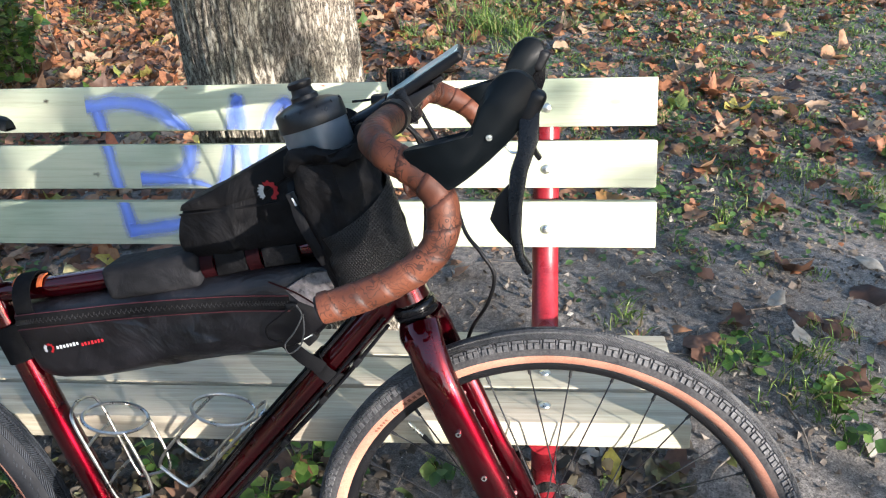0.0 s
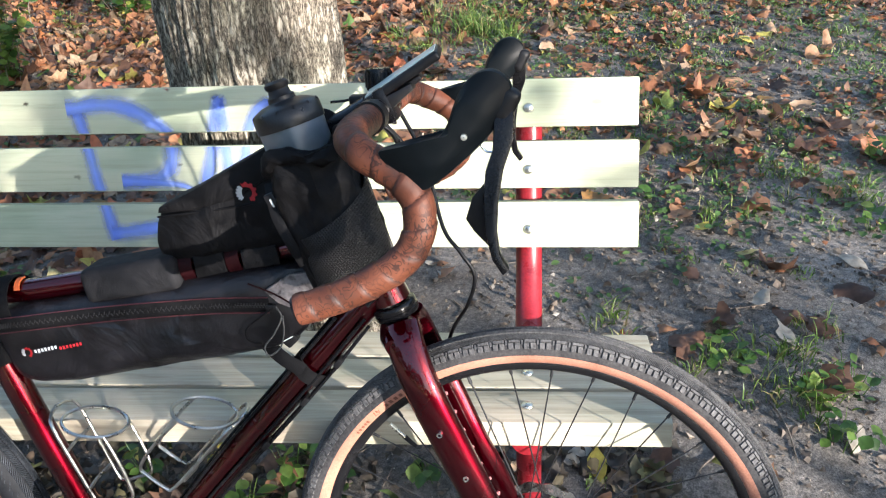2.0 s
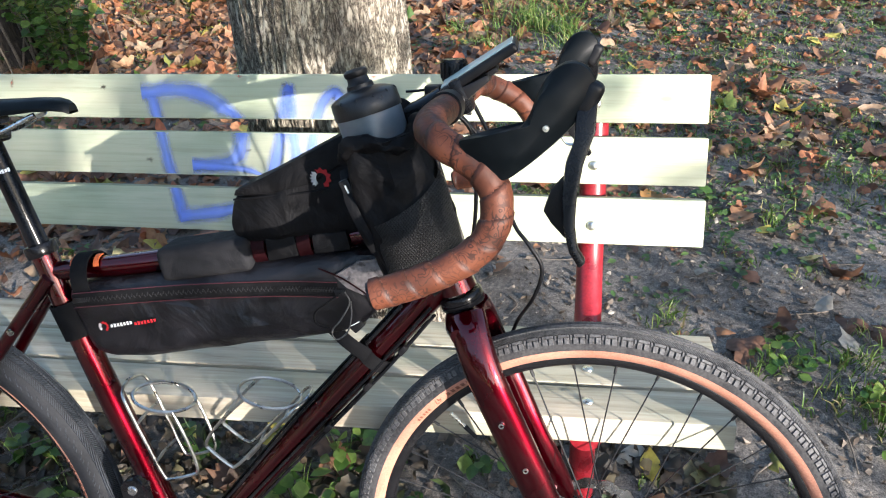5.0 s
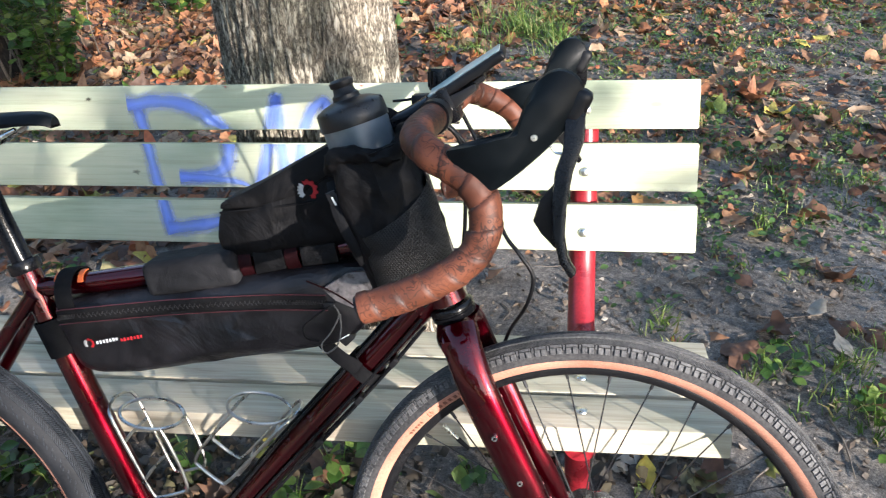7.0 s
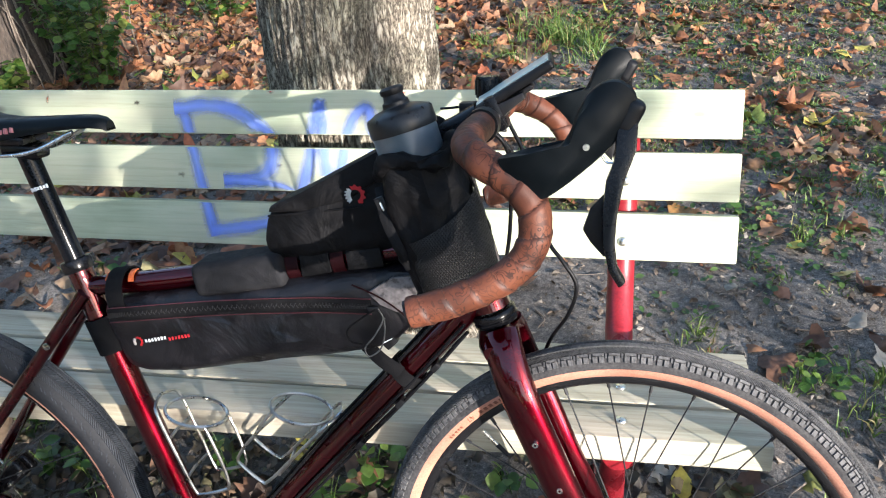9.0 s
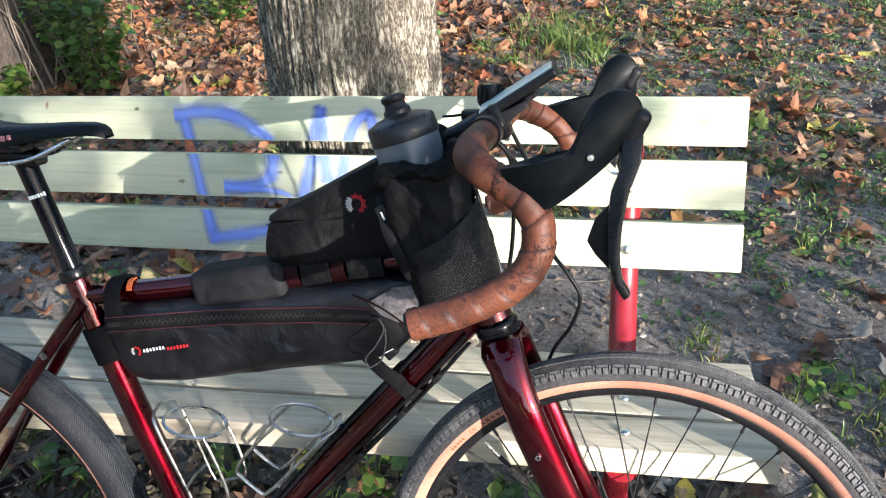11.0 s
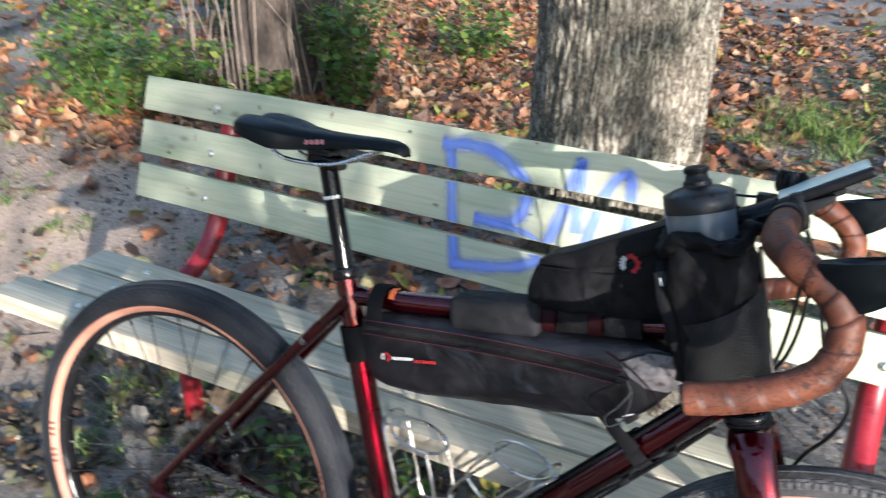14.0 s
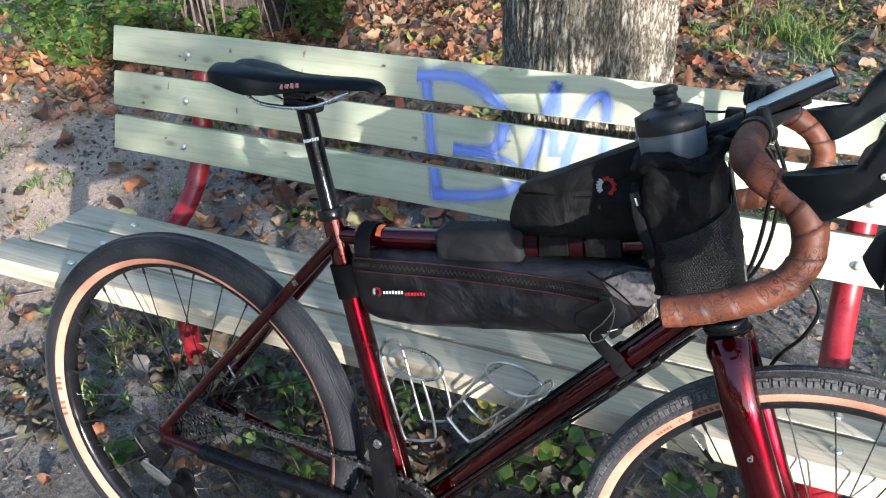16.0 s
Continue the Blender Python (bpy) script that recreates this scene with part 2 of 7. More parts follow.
def board_material(name, grain_stops):
    """Pressure-treated softwood: pale, greenish, grain along x, knots, grey weathering."""
    m, nt, bsdf = material(name)
    oi = nt.nodes.new("ShaderNodeObjectInfo")
    tc = nt.nodes.new("ShaderNodeTexCoord")
    off = node(nt, "ShaderNodeVectorMath", {0: tc.outputs["Object"]}, operation="ADD")
    comb = node(nt, "ShaderNodeCombineXYZ", {0: oi.outputs["Random"]})
    sc = node(nt, "ShaderNodeVectorMath", {0: comb.outputs[0], 3: 17.0}, operation="SCALE")
    nt.links.new(sc.outputs[0], off.inputs[1])
    g = node(nt, "ShaderNodeMapping", {"Vector": off.outputs[0], "Scale": (2.2, 62, 62)})
    grain = node(nt, "ShaderNodeTexNoise", {"Vector": g.outputs[0], "Scale": 1.3, "Detail": 7.0, "Roughness": 0.72, "Distortion": 0.6})
    b = node(nt, "ShaderNodeMapping", {"Vector": off.outputs[0], "Scale": (5, 13, 13)})
    blotch = node(nt, "ShaderNodeTexNoise", {"Vector": b.outputs[0], "Scale": 1.0, "Detail": 3.0})
    c1 = ramp(nt, grain.outputs[0], grain_stops)
    c2 = ramp(nt, blotch.outputs[0], [(0.35, (0.72, 0.78, 0.72)), (0.5, (0.90, 0.92, 0.88)), (0.68, (1.0, 0.97, 0.93))])
    mix = nt.nodes.new("ShaderNodeMix")
    mix.data_type, mix.blend_type = "RGBA", "MULTIPLY"
    mix.inputs[0].default_value = 1.0
    nt.links.new(c1, mix.inputs[6])
    nt.links.new(c2, mix.inputs[7])
    k = node(nt, "ShaderNodeMapping", {"Vector": off.outputs[0], "Scale": (6.5, 15, 15)})
    kn = node(nt, "ShaderNodeTexVoronoi", {"Vector": k.outputs[0], "Scale": 1.0})
    kf = node(nt, "ShaderNodeMapRange", {0: kn.outputs[0], 1: 0.04, 2: 0.13, 3: 0.6, 4: 0.0})
    mix2 = nt.nodes.new("ShaderNodeMix")
    mix2.data_type = "RGBA"
    nt.links.new(kf.outputs[0], mix2.inputs[0])
    nt.links.new(mix.outputs[2], mix2.inputs[6])
    mix2.inputs[7].default_value = (0.12, 0.105, 0.08, 1)
    nt.links.new(mix2.outputs[2], bsdf.inputs["Base Color"])
    bp = node(nt, "ShaderNodeBump", {"Height": grain.outputs[0], "Strength": 0.28, "Distance": 0.0012})
    nt.links.new(bp.outputs[0], bsdf.inputs["Normal"])
    bsdf.inputs["Roughness"].default_value = 0.68
    return m


board_wood = board_material("treated_board", [(0.26, (0.305, 0.322, 0.226)), (0.5, (0.422, 0.438, 0.322)), (0.76, (0.490, 0.500, 0.376))])
seat_wood = board_material("weathered_board", [(0.24, (0.17, 0.134, 0.094)), (0.40, (0.36, 0.312, 0.244)), (0.58, (0.48, 0.430, 0.345)), (0.78, (0.55, 0.505, 0.415))])


def spray_material():
    """Blue spray paint with a soft, speckled edge."""
    m, nt, bsdf = material("blue_spray_paint")
    uv = nt.nodes.new("ShaderNodeUVMap")
    sep = node(nt, "ShaderNodeSeparateXYZ", {0: uv.outputs[0]})
    d = node(nt, "ShaderNodeMath", {0: sep.outputs[0], 1: 0.5}, operation="SUBTRACT")
    a = node(nt, "ShaderNodeMath", {0: d.outputs[0]}, operation="ABSOLUTE")
    v = coords(nt)
    n = node(nt, "ShaderNodeTexNoise", {"Vector": v, "Scale": 420.0, "Detail": 2.0})
    n2 = node(nt, "ShaderNodeTexNoise", {"Vector": v, "Scale": 22.0, "Detail": 2.0})
    s = node(nt, "ShaderNodeMath", {0: n.outputs[0], 1: 0.14}, operation="MULTIPLY")
    s2 = node(nt, "ShaderNodeMath", {0: n2.outputs[0], 1: 0.30}, operation="MULTIPLY")
    t = node(nt, "ShaderNodeMath", {0: a.outputs[0], 1: s.outputs[0]}, operation="ADD")
    t2 = node(nt, "ShaderNodeMath", {0: t.outputs[0], 1: s2.outputs[0]}, operation="ADD")
    al = node(nt, "ShaderNodeMapRange", {0: t2.outputs[0], 1: 0.26, 2: 0.70, 3: 0.80, 4: 0.0})
    nt.links.new(al.outputs[0], bsdf.inputs["Alpha"])
    nt.links.new(ramp(nt, n2.outputs[0], [(0.3, (0.15, 0.24, 0.74)), (0.7, (0.23, 0.34, 0.84))]), bsdf.inputs["Base Color"])
    bsdf.inputs["Roughness"].default_value = 0.55
    return m


spray = spray_material()


def bark_material():
    m, nt, bsdf = material("furrowed_bark")
    at = node(nt, "ShaderNodeAttribute", attribute_name="ridge")
    v = coords(nt)
    vs = coords(nt, (1, 1, 0.30))
    n = node(nt, "ShaderNodeTexNoise", {"Vector": v, "Scale": 7.0, "Detail": 6.0})
    n2 = node(nt, "ShaderNodeTexNoise", {"Vector": v, "Scale": 150.0, "Detail": 5.0})
    ck = node(nt, "ShaderNodeTexNoise", {"Vector": vs, "Scale": 70.0, "Detail": 6.0, "Roughness": 0.72, "Distortion": 0.4})
    d = node(nt, "ShaderNodeMath", {0: ck.outputs[0], 1: 0.5}, operation="SUBTRACT")
    a = node(nt, "ShaderNodeMath", {0: d.outputs[0]}, operation="ABSOLUTE")
    plate = node(nt, "ShaderNodeMapRange", {0: a.outputs[0], 1: 0.0, 2: 0.15, 3: 0.0, 4: 1.0})
    low = node(nt, "ShaderNodeMapRange", {0: at.outputs["Fac"], 1: 0.05, 2: 0.55, 3: 0.35, 4: 1.0})
    h = node(nt, "ShaderNodeMath", {0: plate.outputs[0], 1: low.outputs[0]}, operation="MULTIPLY")
    grit = node(nt, "ShaderNodeMath", {0: n2.outputs[0], 1: 0.60}, operation="MULTIPLY")
    hg = node(nt, "ShaderNodeMath", {0: h.outputs[0], 1: grit.outputs[0]}, operation="ADD")
    c = ramp(nt, hg.outputs[0], [(0.30, (0.050, 0.040, 0.030)), (0.56, (0.235, 0.200, 0.152)), (0.87, (0.43, 0.380, 0.300)), (1.0, (0.55, 0.495, 0.405))])
    c2 = ramp(nt, n.outputs[0], [(0.35, (0.66, 0.74, 0.70)), (0.60, (1.0, 1.0, 1.0))])
    mix = nt.nodes.new("ShaderNodeMix")
    mix.data_type, mix.blend_type = "RGBA", "MULTIPLY"
    mix.inputs[0].default_value = 0.8
    nt.links.new(c, mix.inputs[6])
    nt.links.new(c2, mix.inputs[7])
    nt.links.new(mix.outputs[2], bsdf.inputs["Base Color"])
    bp = node(nt, "ShaderNodeBump", {"Height": hg.outputs[0], "Strength": 0.8, "Distance": 0.006})
    nt.links.new(bp.outputs[0], bsdf.inputs["Normal"])
    bsdf.inputs["Roughness"].default_value = 0.92
    return m


bark = bark_material()


def soil_material():
    m, nt, bsdf = material("damp_soil")
    v = coords(nt)
    n1 = node(nt, "ShaderNodeTexNoise", {"Vector": v, "Scale": 1.7, "Detail": 7.0, "Roughness": 0.65})
    n2 = node(nt, "ShaderNodeTexNoise", {"Vector": v, "Scale": 64.0, "Detail": 7.0, "Roughness": 0.7})
    add = node(nt, "ShaderNodeMath", {0: n1.outputs[0], 1: n2.outputs[0]}, operation="ADD")
    h = node(nt, "ShaderNodeMath", {0: add.outputs[0], 1: 0.5}, operation="MULTIPLY")
    damp = ramp(nt, h.outputs[0], [(0.40, (0.044, 0.039, 0.034)), (0.5, (0.108, 0.096, 0.084)), (0.61, (0.205, 0.184, 0.162))])
    # Dusty soil at left, made paler to stand in for strong sun there.
    dusty = ramp(nt, h.outputs[0], [(0.36, (0.15, 0.108, 0.078)), (0.5, (0.34, 0.250, 0.182)), (0.66, (0.48, 0.375, 0.285))])
    sx = node(nt, "ShaderNodeSeparateXYZ", {0: v})
    edge = node(nt, "ShaderNodeMath", {0: n1.outputs[0], 1: 2.6}, operation="MULTIPLY")
    far = node(nt, "ShaderNodeMath", {0: sx.outputs[0], 1: edge.outputs[0]}, operation="ADD")
    bare = node(nt, "ShaderNodeMapRange", {0: far.outputs[0], 1: -1.25, 2: -0.45, 3: 1.0, 4: 0.0})
    near = node(nt, "ShaderNodeMapRange", {0: sx.outputs[1], 1: 1.9, 2: 2.5, 3: 1.0, 4: 0.0})
    path = node(nt, "ShaderNodeMath", {0: bare.outputs[0], 1: near.outputs[0]}, operation="MULTIPLY")
    grit = node(nt, "ShaderNodeTexNoise", {"Vector": v, "Scale": 260.0, "Detail": 4.0, "Roughness": 0.75})
    speck = ramp(nt, grit.outputs[0], [(0.36, (0.42, 0.41, 0.40)), (0.50, (1.0, 1.0, 1.0)), (0.62, (1.5, 1.48, 1.45))])
    tread = nt.nodes.new("ShaderNodeMix")
    tread.data_type = "RGBA"
    nt.links.new(path.outputs[0], tread.inputs[0])
    nt.links.new(damp, tread.inputs[6])
    nt.links.new(dusty, tread.inputs[7])
    grain = nt.nodes.new("ShaderNodeMix")
    grain.data_type, grain.blend_type = "RGBA", "MULTIPLY"
    grain.inputs[0].default_value = 1.0
    nt.links.new(tread.outputs[2], grain.inputs[6])
    nt.links.new(speck, grain.inputs[7])
    nt.links.new(grain.outputs[2], bsdf.inputs["Base Color"])
    b1 = node(nt, "ShaderNodeBump", {"Height": n2.outputs[0], "Strength": 0.7, "Distance": 0.005})
    b2 = node(nt, "ShaderNodeBump", {"Height": grit.outputs[0], "Strength": 0.5, "Distance": 0.0015, "Normal": b1.outputs[0]})
    nt.links.new(b2.outputs[0], bsdf.inputs["Normal"])
    bsdf.inputs["Roughness"].default_value = 0.92
    return m


soil = soil_material()


def leaf_material(name, stops, per_island=True, translucent=0.25, rough=0.6):
    m, nt, bsdf = material(name)
    if per_island:
        rnd = nt.nodes.new("ShaderNodeNewGeometry").outputs["Random Per Island"]
    else:
        rnd = nt.nodes.new("ShaderNodeObjectInfo").outputs["Random"]
    c = ramp(nt, rnd, stops)
    v = coords(nt)
    n = node(nt, "ShaderNodeTexNoise", {"Vector": v, "Scale": 60.0, "Detail": 4.0})
    c2 = ramp(nt, n.outputs[0], [(0.3, (0.62, 0.58, 0.55)), (0.65, (1.0, 1.0, 1.0))])
    mix = nt.nodes.new("ShaderNodeMix")
    mix.data_type, mix.blend_type = "RGBA", "MULTIPLY"
    mix.inputs[0].default_value = 1.0
    nt.links.new(c, mix.inputs[6])
    nt.links.new(c2, mix.inputs[7])
    nt.links.new(mix.outputs[2], bsdf.inputs["Base Color"])
    bsdf.inputs["Roughness"].default_value = rough
    tr = node(nt, "ShaderNodeBsdfTranslucent", {"Color": mix.outputs[2]})
    ms = node(nt, "ShaderNodeMixShader", {0: translucent, 1: bsdf.outputs[0], 2: tr.outputs[0]})
    nt.links.new(ms.outputs[0], nt.nodes["Material Output"].inputs[0])
    bp = node(nt, "ShaderNodeBump", {"Height": n.outputs[0], "Strength": 0.4, "Distance": 0.002})
    nt.links.new(bp.outputs[0], bsdf.inputs["Normal"])
    return m


single_stops = [(0.0, (0.070, 0.036, 0.022)), (0.3, (0.14, 0.070, 0.040)), (0.6, (0.24, 0.125, 0.068)), (0.85, (0.30, 0.19, 0.115)), (1.0, (0.42, 0.30, 0.19))]
dry_stops = [(0.0, (0.070, 0.036, 0.022)), (0.2, (0.14, 0.070, 0.040)), (0.38, (0.33, 0.130, 0.055)), (0.52, (0.20, 0.112, 0.066)), (0.66, (0.45, 0.220, 0.100)), (0.78, (0.26, 0.18, 0.115)), (0.88, (0.44, 0.31, 0.19)), (0.93, (0.42, 0.12, 0.050)), (0.965, (0.09, 0.18, 0.035)), (1.0, (0.48, 0.40, 0.09))]
dry_leaf = leaf_material("dry_leaf", dry_stops)
leaf_dust = leaf_material("leaf_dust", [(0.0, (0.075, 0.060, 0.048)), (0.4, (0.12, 0.096, 0.074)), (0.7, (0.17, 0.13, 0.095)), (0.88, (0.26, 0.22, 0.17)), (1.0, (0.46, 0.42, 0.36))])
dark_leaf = leaf_material("dark_leaf", [(0.0, (0.026, 0.021, 0.015)), (0.35, (0.058, 0.045, 0.030)), (0.6, (0.085, 0.072, 0.042)), (0.8, (0.135, 0.100, 0.062)), (0.92, (0.060, 0.095, 0.030)), (1.0, (0.24, 0.19, 0.11))])
dry_leaf_single = leaf_material("dry_leaf_single", single_stops, per_island=False)
yellow_leaf = leaf_material("yellow_leaf", [(0.0, (0.50, 0.40, 0.06)), (0.5, (0.60, 0.50, 0.13)), (1.0, (0.52, 0.46, 0.22))], per_island=False)
grey_leaf = leaf_material("grey_leaf", [(0.0, (0.27, 0.25, 0.21)), (1.0, (0.40, 0.37, 0.31))], per_island=False)
green_leaf = leaf_material("green_leaf", [(0.0, (0.035, 0.090, 0.016)), (0.4, (0.075, 0.165, 0.028)), (0.8, (0.16, 0.25, 0.048)), (1.0, (0.30, 0.33, 0.075))], translucent=0.4, rough=0.45)
grass_blade = leaf_material("grass_blade", [(0.0, (0.055, 0.115, 0.020)), (0.6, (0.125, 0.225, 0.040)), (0.85, (0.22, 0.28, 0.070)), (1.0, (0.32, 0.27, 0.12))], translucent=0.3, rough=0.5)
weed_leaf = leaf_material("weed_leaf", [(0.0, (0.030, 0.065, 0.018)), (0.6, (0.060, 0.125, 0.030)), (1.0, (0.12, 0.20, 0.05))], translucent=0.25, rough=0.55)
canopy_leaf = leaf_material("canopy_leaf", [(0.0, (0.05, 0.10, 0.02)), (0.6, (0.10, 0.13, 0.03)), (1.0, (0.26, 0.17, 0.04))], translucent=0.3)
twig_bark = surface("twig_bark", (0.07, 0.052, 0.040), (0.20, 0.165, 0.13), rough=0.85, scale=60, fine=500, bump=0.4)
old_bark = surface("dark_old_bark", (0.022, 0.017, 0.013), (0.085, 0.064, 0.050), rough=0.95, scale=14, fine=90, bump=0.9, depth=0.02, stretch=(1, 1, 0.25))


def clear_bottle():
    m, nt, bsdf = material("frosted_bottle")
    v = coords(nt)
    n = node(nt, "ShaderNodeTexNoise", {"Vector": v, "Scale": 30.0, "Detail": 3.0})
    nt.links.new(ramp(nt, n.outputs[0], [(0.3, (0.075, 0.10, 0.125)), (0.7, (0.145, 0.180, 0.212))]), bsdf.inputs["Base Color"])
    bsdf.inputs["Roughness"].default_value = 0.3
    bsdf.inputs["Transmission Weight"].default_value = 0.35
    bsdf.inputs["Subsurface Weight"].default_value = 0.2
    bsdf.inputs["Subsurface Radius"].default_value = (0.01, 0.01, 0.01)
    return m


bottle_plastic = clear_bottle()


def screen_material():
    m, nt, bsdf = material("sky_pale_screen")
    # The pale base colour stands in for bright sky mirrored in the glass.
    bsdf.inputs["Base Color"].default_value = (0.60, 0.68, 0.63, 1)
    n = node(nt, "ShaderNodeTexNoise", {"Vector": coords(nt), "Scale": 40.0, "Detail": 3.0})
    rr = node(nt, "ShaderNodeMapRange", {0: n.outputs[0], 3: 0.18, 4: 0.30})
    nt.links.new(rr.outputs[0], bsdf.inputs["Roughness"])
    bsdf.inputs["Specular IOR Level"].default_value = 0.2
    return m


screen_glass = screen_material()

# ---- building helpers ----
ORIGIN = {}


def thing(name, m, label, category, group="", kind=""):
    """An Empty at a thing's base."""
    ob = new(name)
    ob.matrix_basis = m
    ob.empty_display_size = 0.05
    return tagged(ob, label, category, group, kind)


def finish(name, bm, mat, smooth=True):
    me = bpy.data.meshes.new(name)
    bmesh.ops.recalc_face_normals(bm, faces=bm.faces)
    bm.to_mesh(me)
    bm.free()
    for p in me.polygons:
        p.use_smooth = smooth
    for one in mat if isinstance(mat, (list, tuple)) else (mat,):
        me.materials.append(one)
    return me


def part(name, bm, mat, parent, label="", smooth=True):
    """One mesh object under a thing or a part; the bmesh is in the frame of the top thing."""
    ob = new(name, finish(name, bm, mat, smooth))
    ob.parent = parent
    if label:
        ob["label"] = label
    if smooth:
        ob.data.set_sharp_from_angle(angle=radians(42))
    return ob


def curve_points(points, steps=8, closed=False):
    """Catmull-Rom through the points."""
    pts = [Vector(p) for p in points]
    n = len(pts)
    out = []
    for i in range(n if closed else n - 1):
        if closed:
            p0, p1, p2, p3 = pts[i - 1], pts[i], pts[(i + 1) % n], pts[(i + 2) % n]
        else:
            p1, p2 = pts[i], pts[i + 1]
            p0 = pts[i - 1] if i else p1 * 2 - p2
            p3 = pts[i + 2] if i + 2 < n else p2 * 2 - p1
        for k in range(steps):
            t = k / steps
            out.append(0.5 * (2 * p1 + (p2 - p0) * t + (2 * p0 - 5 * p1 + 4 * p2 - p3) * t * t + (3 * p1 - p0 - 3 * p2 + p3) * t ** 3))
    if not closed:
        out.append(pts[-1])
    return out


def sweep(bm, pts, radius, seg=14, closed=False, caps=True, flat=1.0, up=None):
    """A tube along points. radius: a number, or a function of 0..1; flat: height to width of the section, with up as its height."""
    pts = [Vector(p) for p in pts]
    n = len(pts)
    rings, ref = [], Vector(up) if up else None
    for i, p in enumerate(pts):
        a, b = (pts[i - 1], pts[(i + 1) % n]) if closed else (pts[max(i - 1, 0)], pts[min(i + 1, n - 1)])
        d = (b - a).normalized()
        if ref is None:
            ref = d.orthogonal().normalized()
        side = d.cross(ref)
        if side.length < 1e-5:
            side = d.orthogonal()
        side.normalize()
        high = side.cross(d).normalized()
        if up is None:
            ref = high
        r = radius(i / max(n - 1, 1)) if callable(radius) else radius
        rings.append([bm.verts.new(p + side * (r * math.cos(2 * math.pi * k / seg)) + high * (r * flat * math.sin(2 * math.pi * k / seg))) for k in range(seg)])
    for i in range(n if closed else n - 1):
        A, B = rings[i], rings[(i + 1) % n]
        for k in range(seg):
            bm.faces.new((A[k], A[(k + 1) % seg], B[(k + 1) % seg], B[k]))
    if caps and not closed:
        bm.faces.new(rings[0][::-1])
        bm.faces.new(rings[-1])
    return rings


def tube(points, radius, seg=14, steps=8, closed=False, flat=1.0, up=None, straight=False):
    bm = bmesh.new()
    sweep(bm, points if straight else curve_points(points, steps, closed), radius, seg, closed, True, flat, up)
    return bm


def box(bm, centre, size, turn=None, bevel=0.0, segments=2):
    m = Matrix.Translation(centre) @ (turn.to_4x4() if turn else Matrix()) @ Matrix.Diagonal((*size, 1))
    made = bmesh.ops.create_cube(bm, size=1.0, matrix=m)["verts"]
    if bevel:
        edges = {e for v in made for e in v.link_edges}
        bmesh.ops.bevel(bm, geom=list(edges), offset=bevel, segments=segments, affect="EDGES", profile=0.6)
    return bm


def lathe(bm, profile, axis="Y", seg=64, close=False):
    """Turns (radius, along) pairs round an axis through the origin."""
    rings = []
    for k in range(seg):
        a = 2 * math.pi * k / seg
        row = []
        for r, h in profile:
            c, s = r * math.cos(a), r * math.sin(a)
            row.append(bm.verts.new((c, h, s) if axis == "Y" else (c, s, h)))
        rings.append(row)
    n = len(profile)
    for k in range(seg):
        A, B = rings[k], rings[(k + 1) % seg]
        for i in range(n if close else n - 1):
            j = (i + 1) % n
            bm.faces.new((A[i], A[j], B[j], B[i]))
    return rings


def loft(bm, sections, caps=True):
    """Skins rings of equal count."""
    rings = [[bm.verts.new(p) for p in s] for s in sections]
    n = len(rings[0])
    for A, B in zip(rings, rings[1:]):
        for k in range(n):
            bm.faces.new((A[k], A[(k + 1) % n], B[(k + 1) % n], B[k]))
    if caps:
        bm.faces.new(rings[0][::-1])
        bm.faces.new(rings[-1])
    return rings


def pillow(outline, y0, y1, bulge, inset, layers=7, rough=0.0, seed=0, steps=5):
    """A soft bag: an outline in x, z, rounded towards both sides."""
    ring = curve_points([(x, 0, z) for x, z in outline], steps, True)
    c = sum(ring, Vector()) / len(ring)
    bm = bmesh.new()
    secs = []
    ys = [(k / (layers - 1)) * 2 - 1 for k in range(layers)]
    mid, half = (y0 + y1) / 2, (y1 - y0) / 2
    for s in ys:
        e = math.sqrt(max(0.0, 1 - abs(s) ** 5))
        k_in = inset * (1 - e) + 0.0
        sec = []
        for p in ring:
            d = c - p
            q = p + d.normalized() * min(k_in, d.length * 0.9)
            w = noise.noise(Vector((p.x * 30 + seed, s * 2, p.z * 30))) * rough
            sec.append(Vector((q.x + w, mid + half * s, q.z + w)))
        secs.append(sec)
    for side, s in ((0, -1), (1, 1)):
        base = secs[0] if s < 0 else secs[-1]
        grown = []
        for f_, lift in ((0.80, 0.75), (0.5, 0.95), (0.2, 1.0)):
            row = []
            for p in base:
                q = Vector((c.x, p.y, c.z)).lerp(p, f_)
                w = noise.noise(Vector((q.x * 24 + seed, s * 5, q.z * 24))) * rough * 2.0
                row.append(Vector((q.x, p.y + s * (bulge * lift + w), q.z)))
            grown.append(row)
        secs = grown[::-1] + secs if s < 0 else secs + grown
    loft(bm, secs)
    return bm


def shift(bm, v):
    bmesh.ops.translate(bm, verts=bm.verts, vec=Vector(v))
    return bm


def turned(bm, m):
    bmesh.ops.transform(bm, matrix=m, verts=bm.verts)
    return bm


def joined_mesh(name, verts, faces, mat, smooth=False):
    me = bpy.data.meshes.new(name)
    me.from_pydata(verts, [], faces)
    me.materials.append(mat)
    if smooth:
        me.polygons.foreach_set("use_smooth", [True] * len(me.polygons))
    me.update()
    return me


# ---- ground ----
def smooth_step(a, b, x):
    t = min(1.0, max(0.0, (x - a) / (b - a)))
    return t * t * (3 - 2 * t)


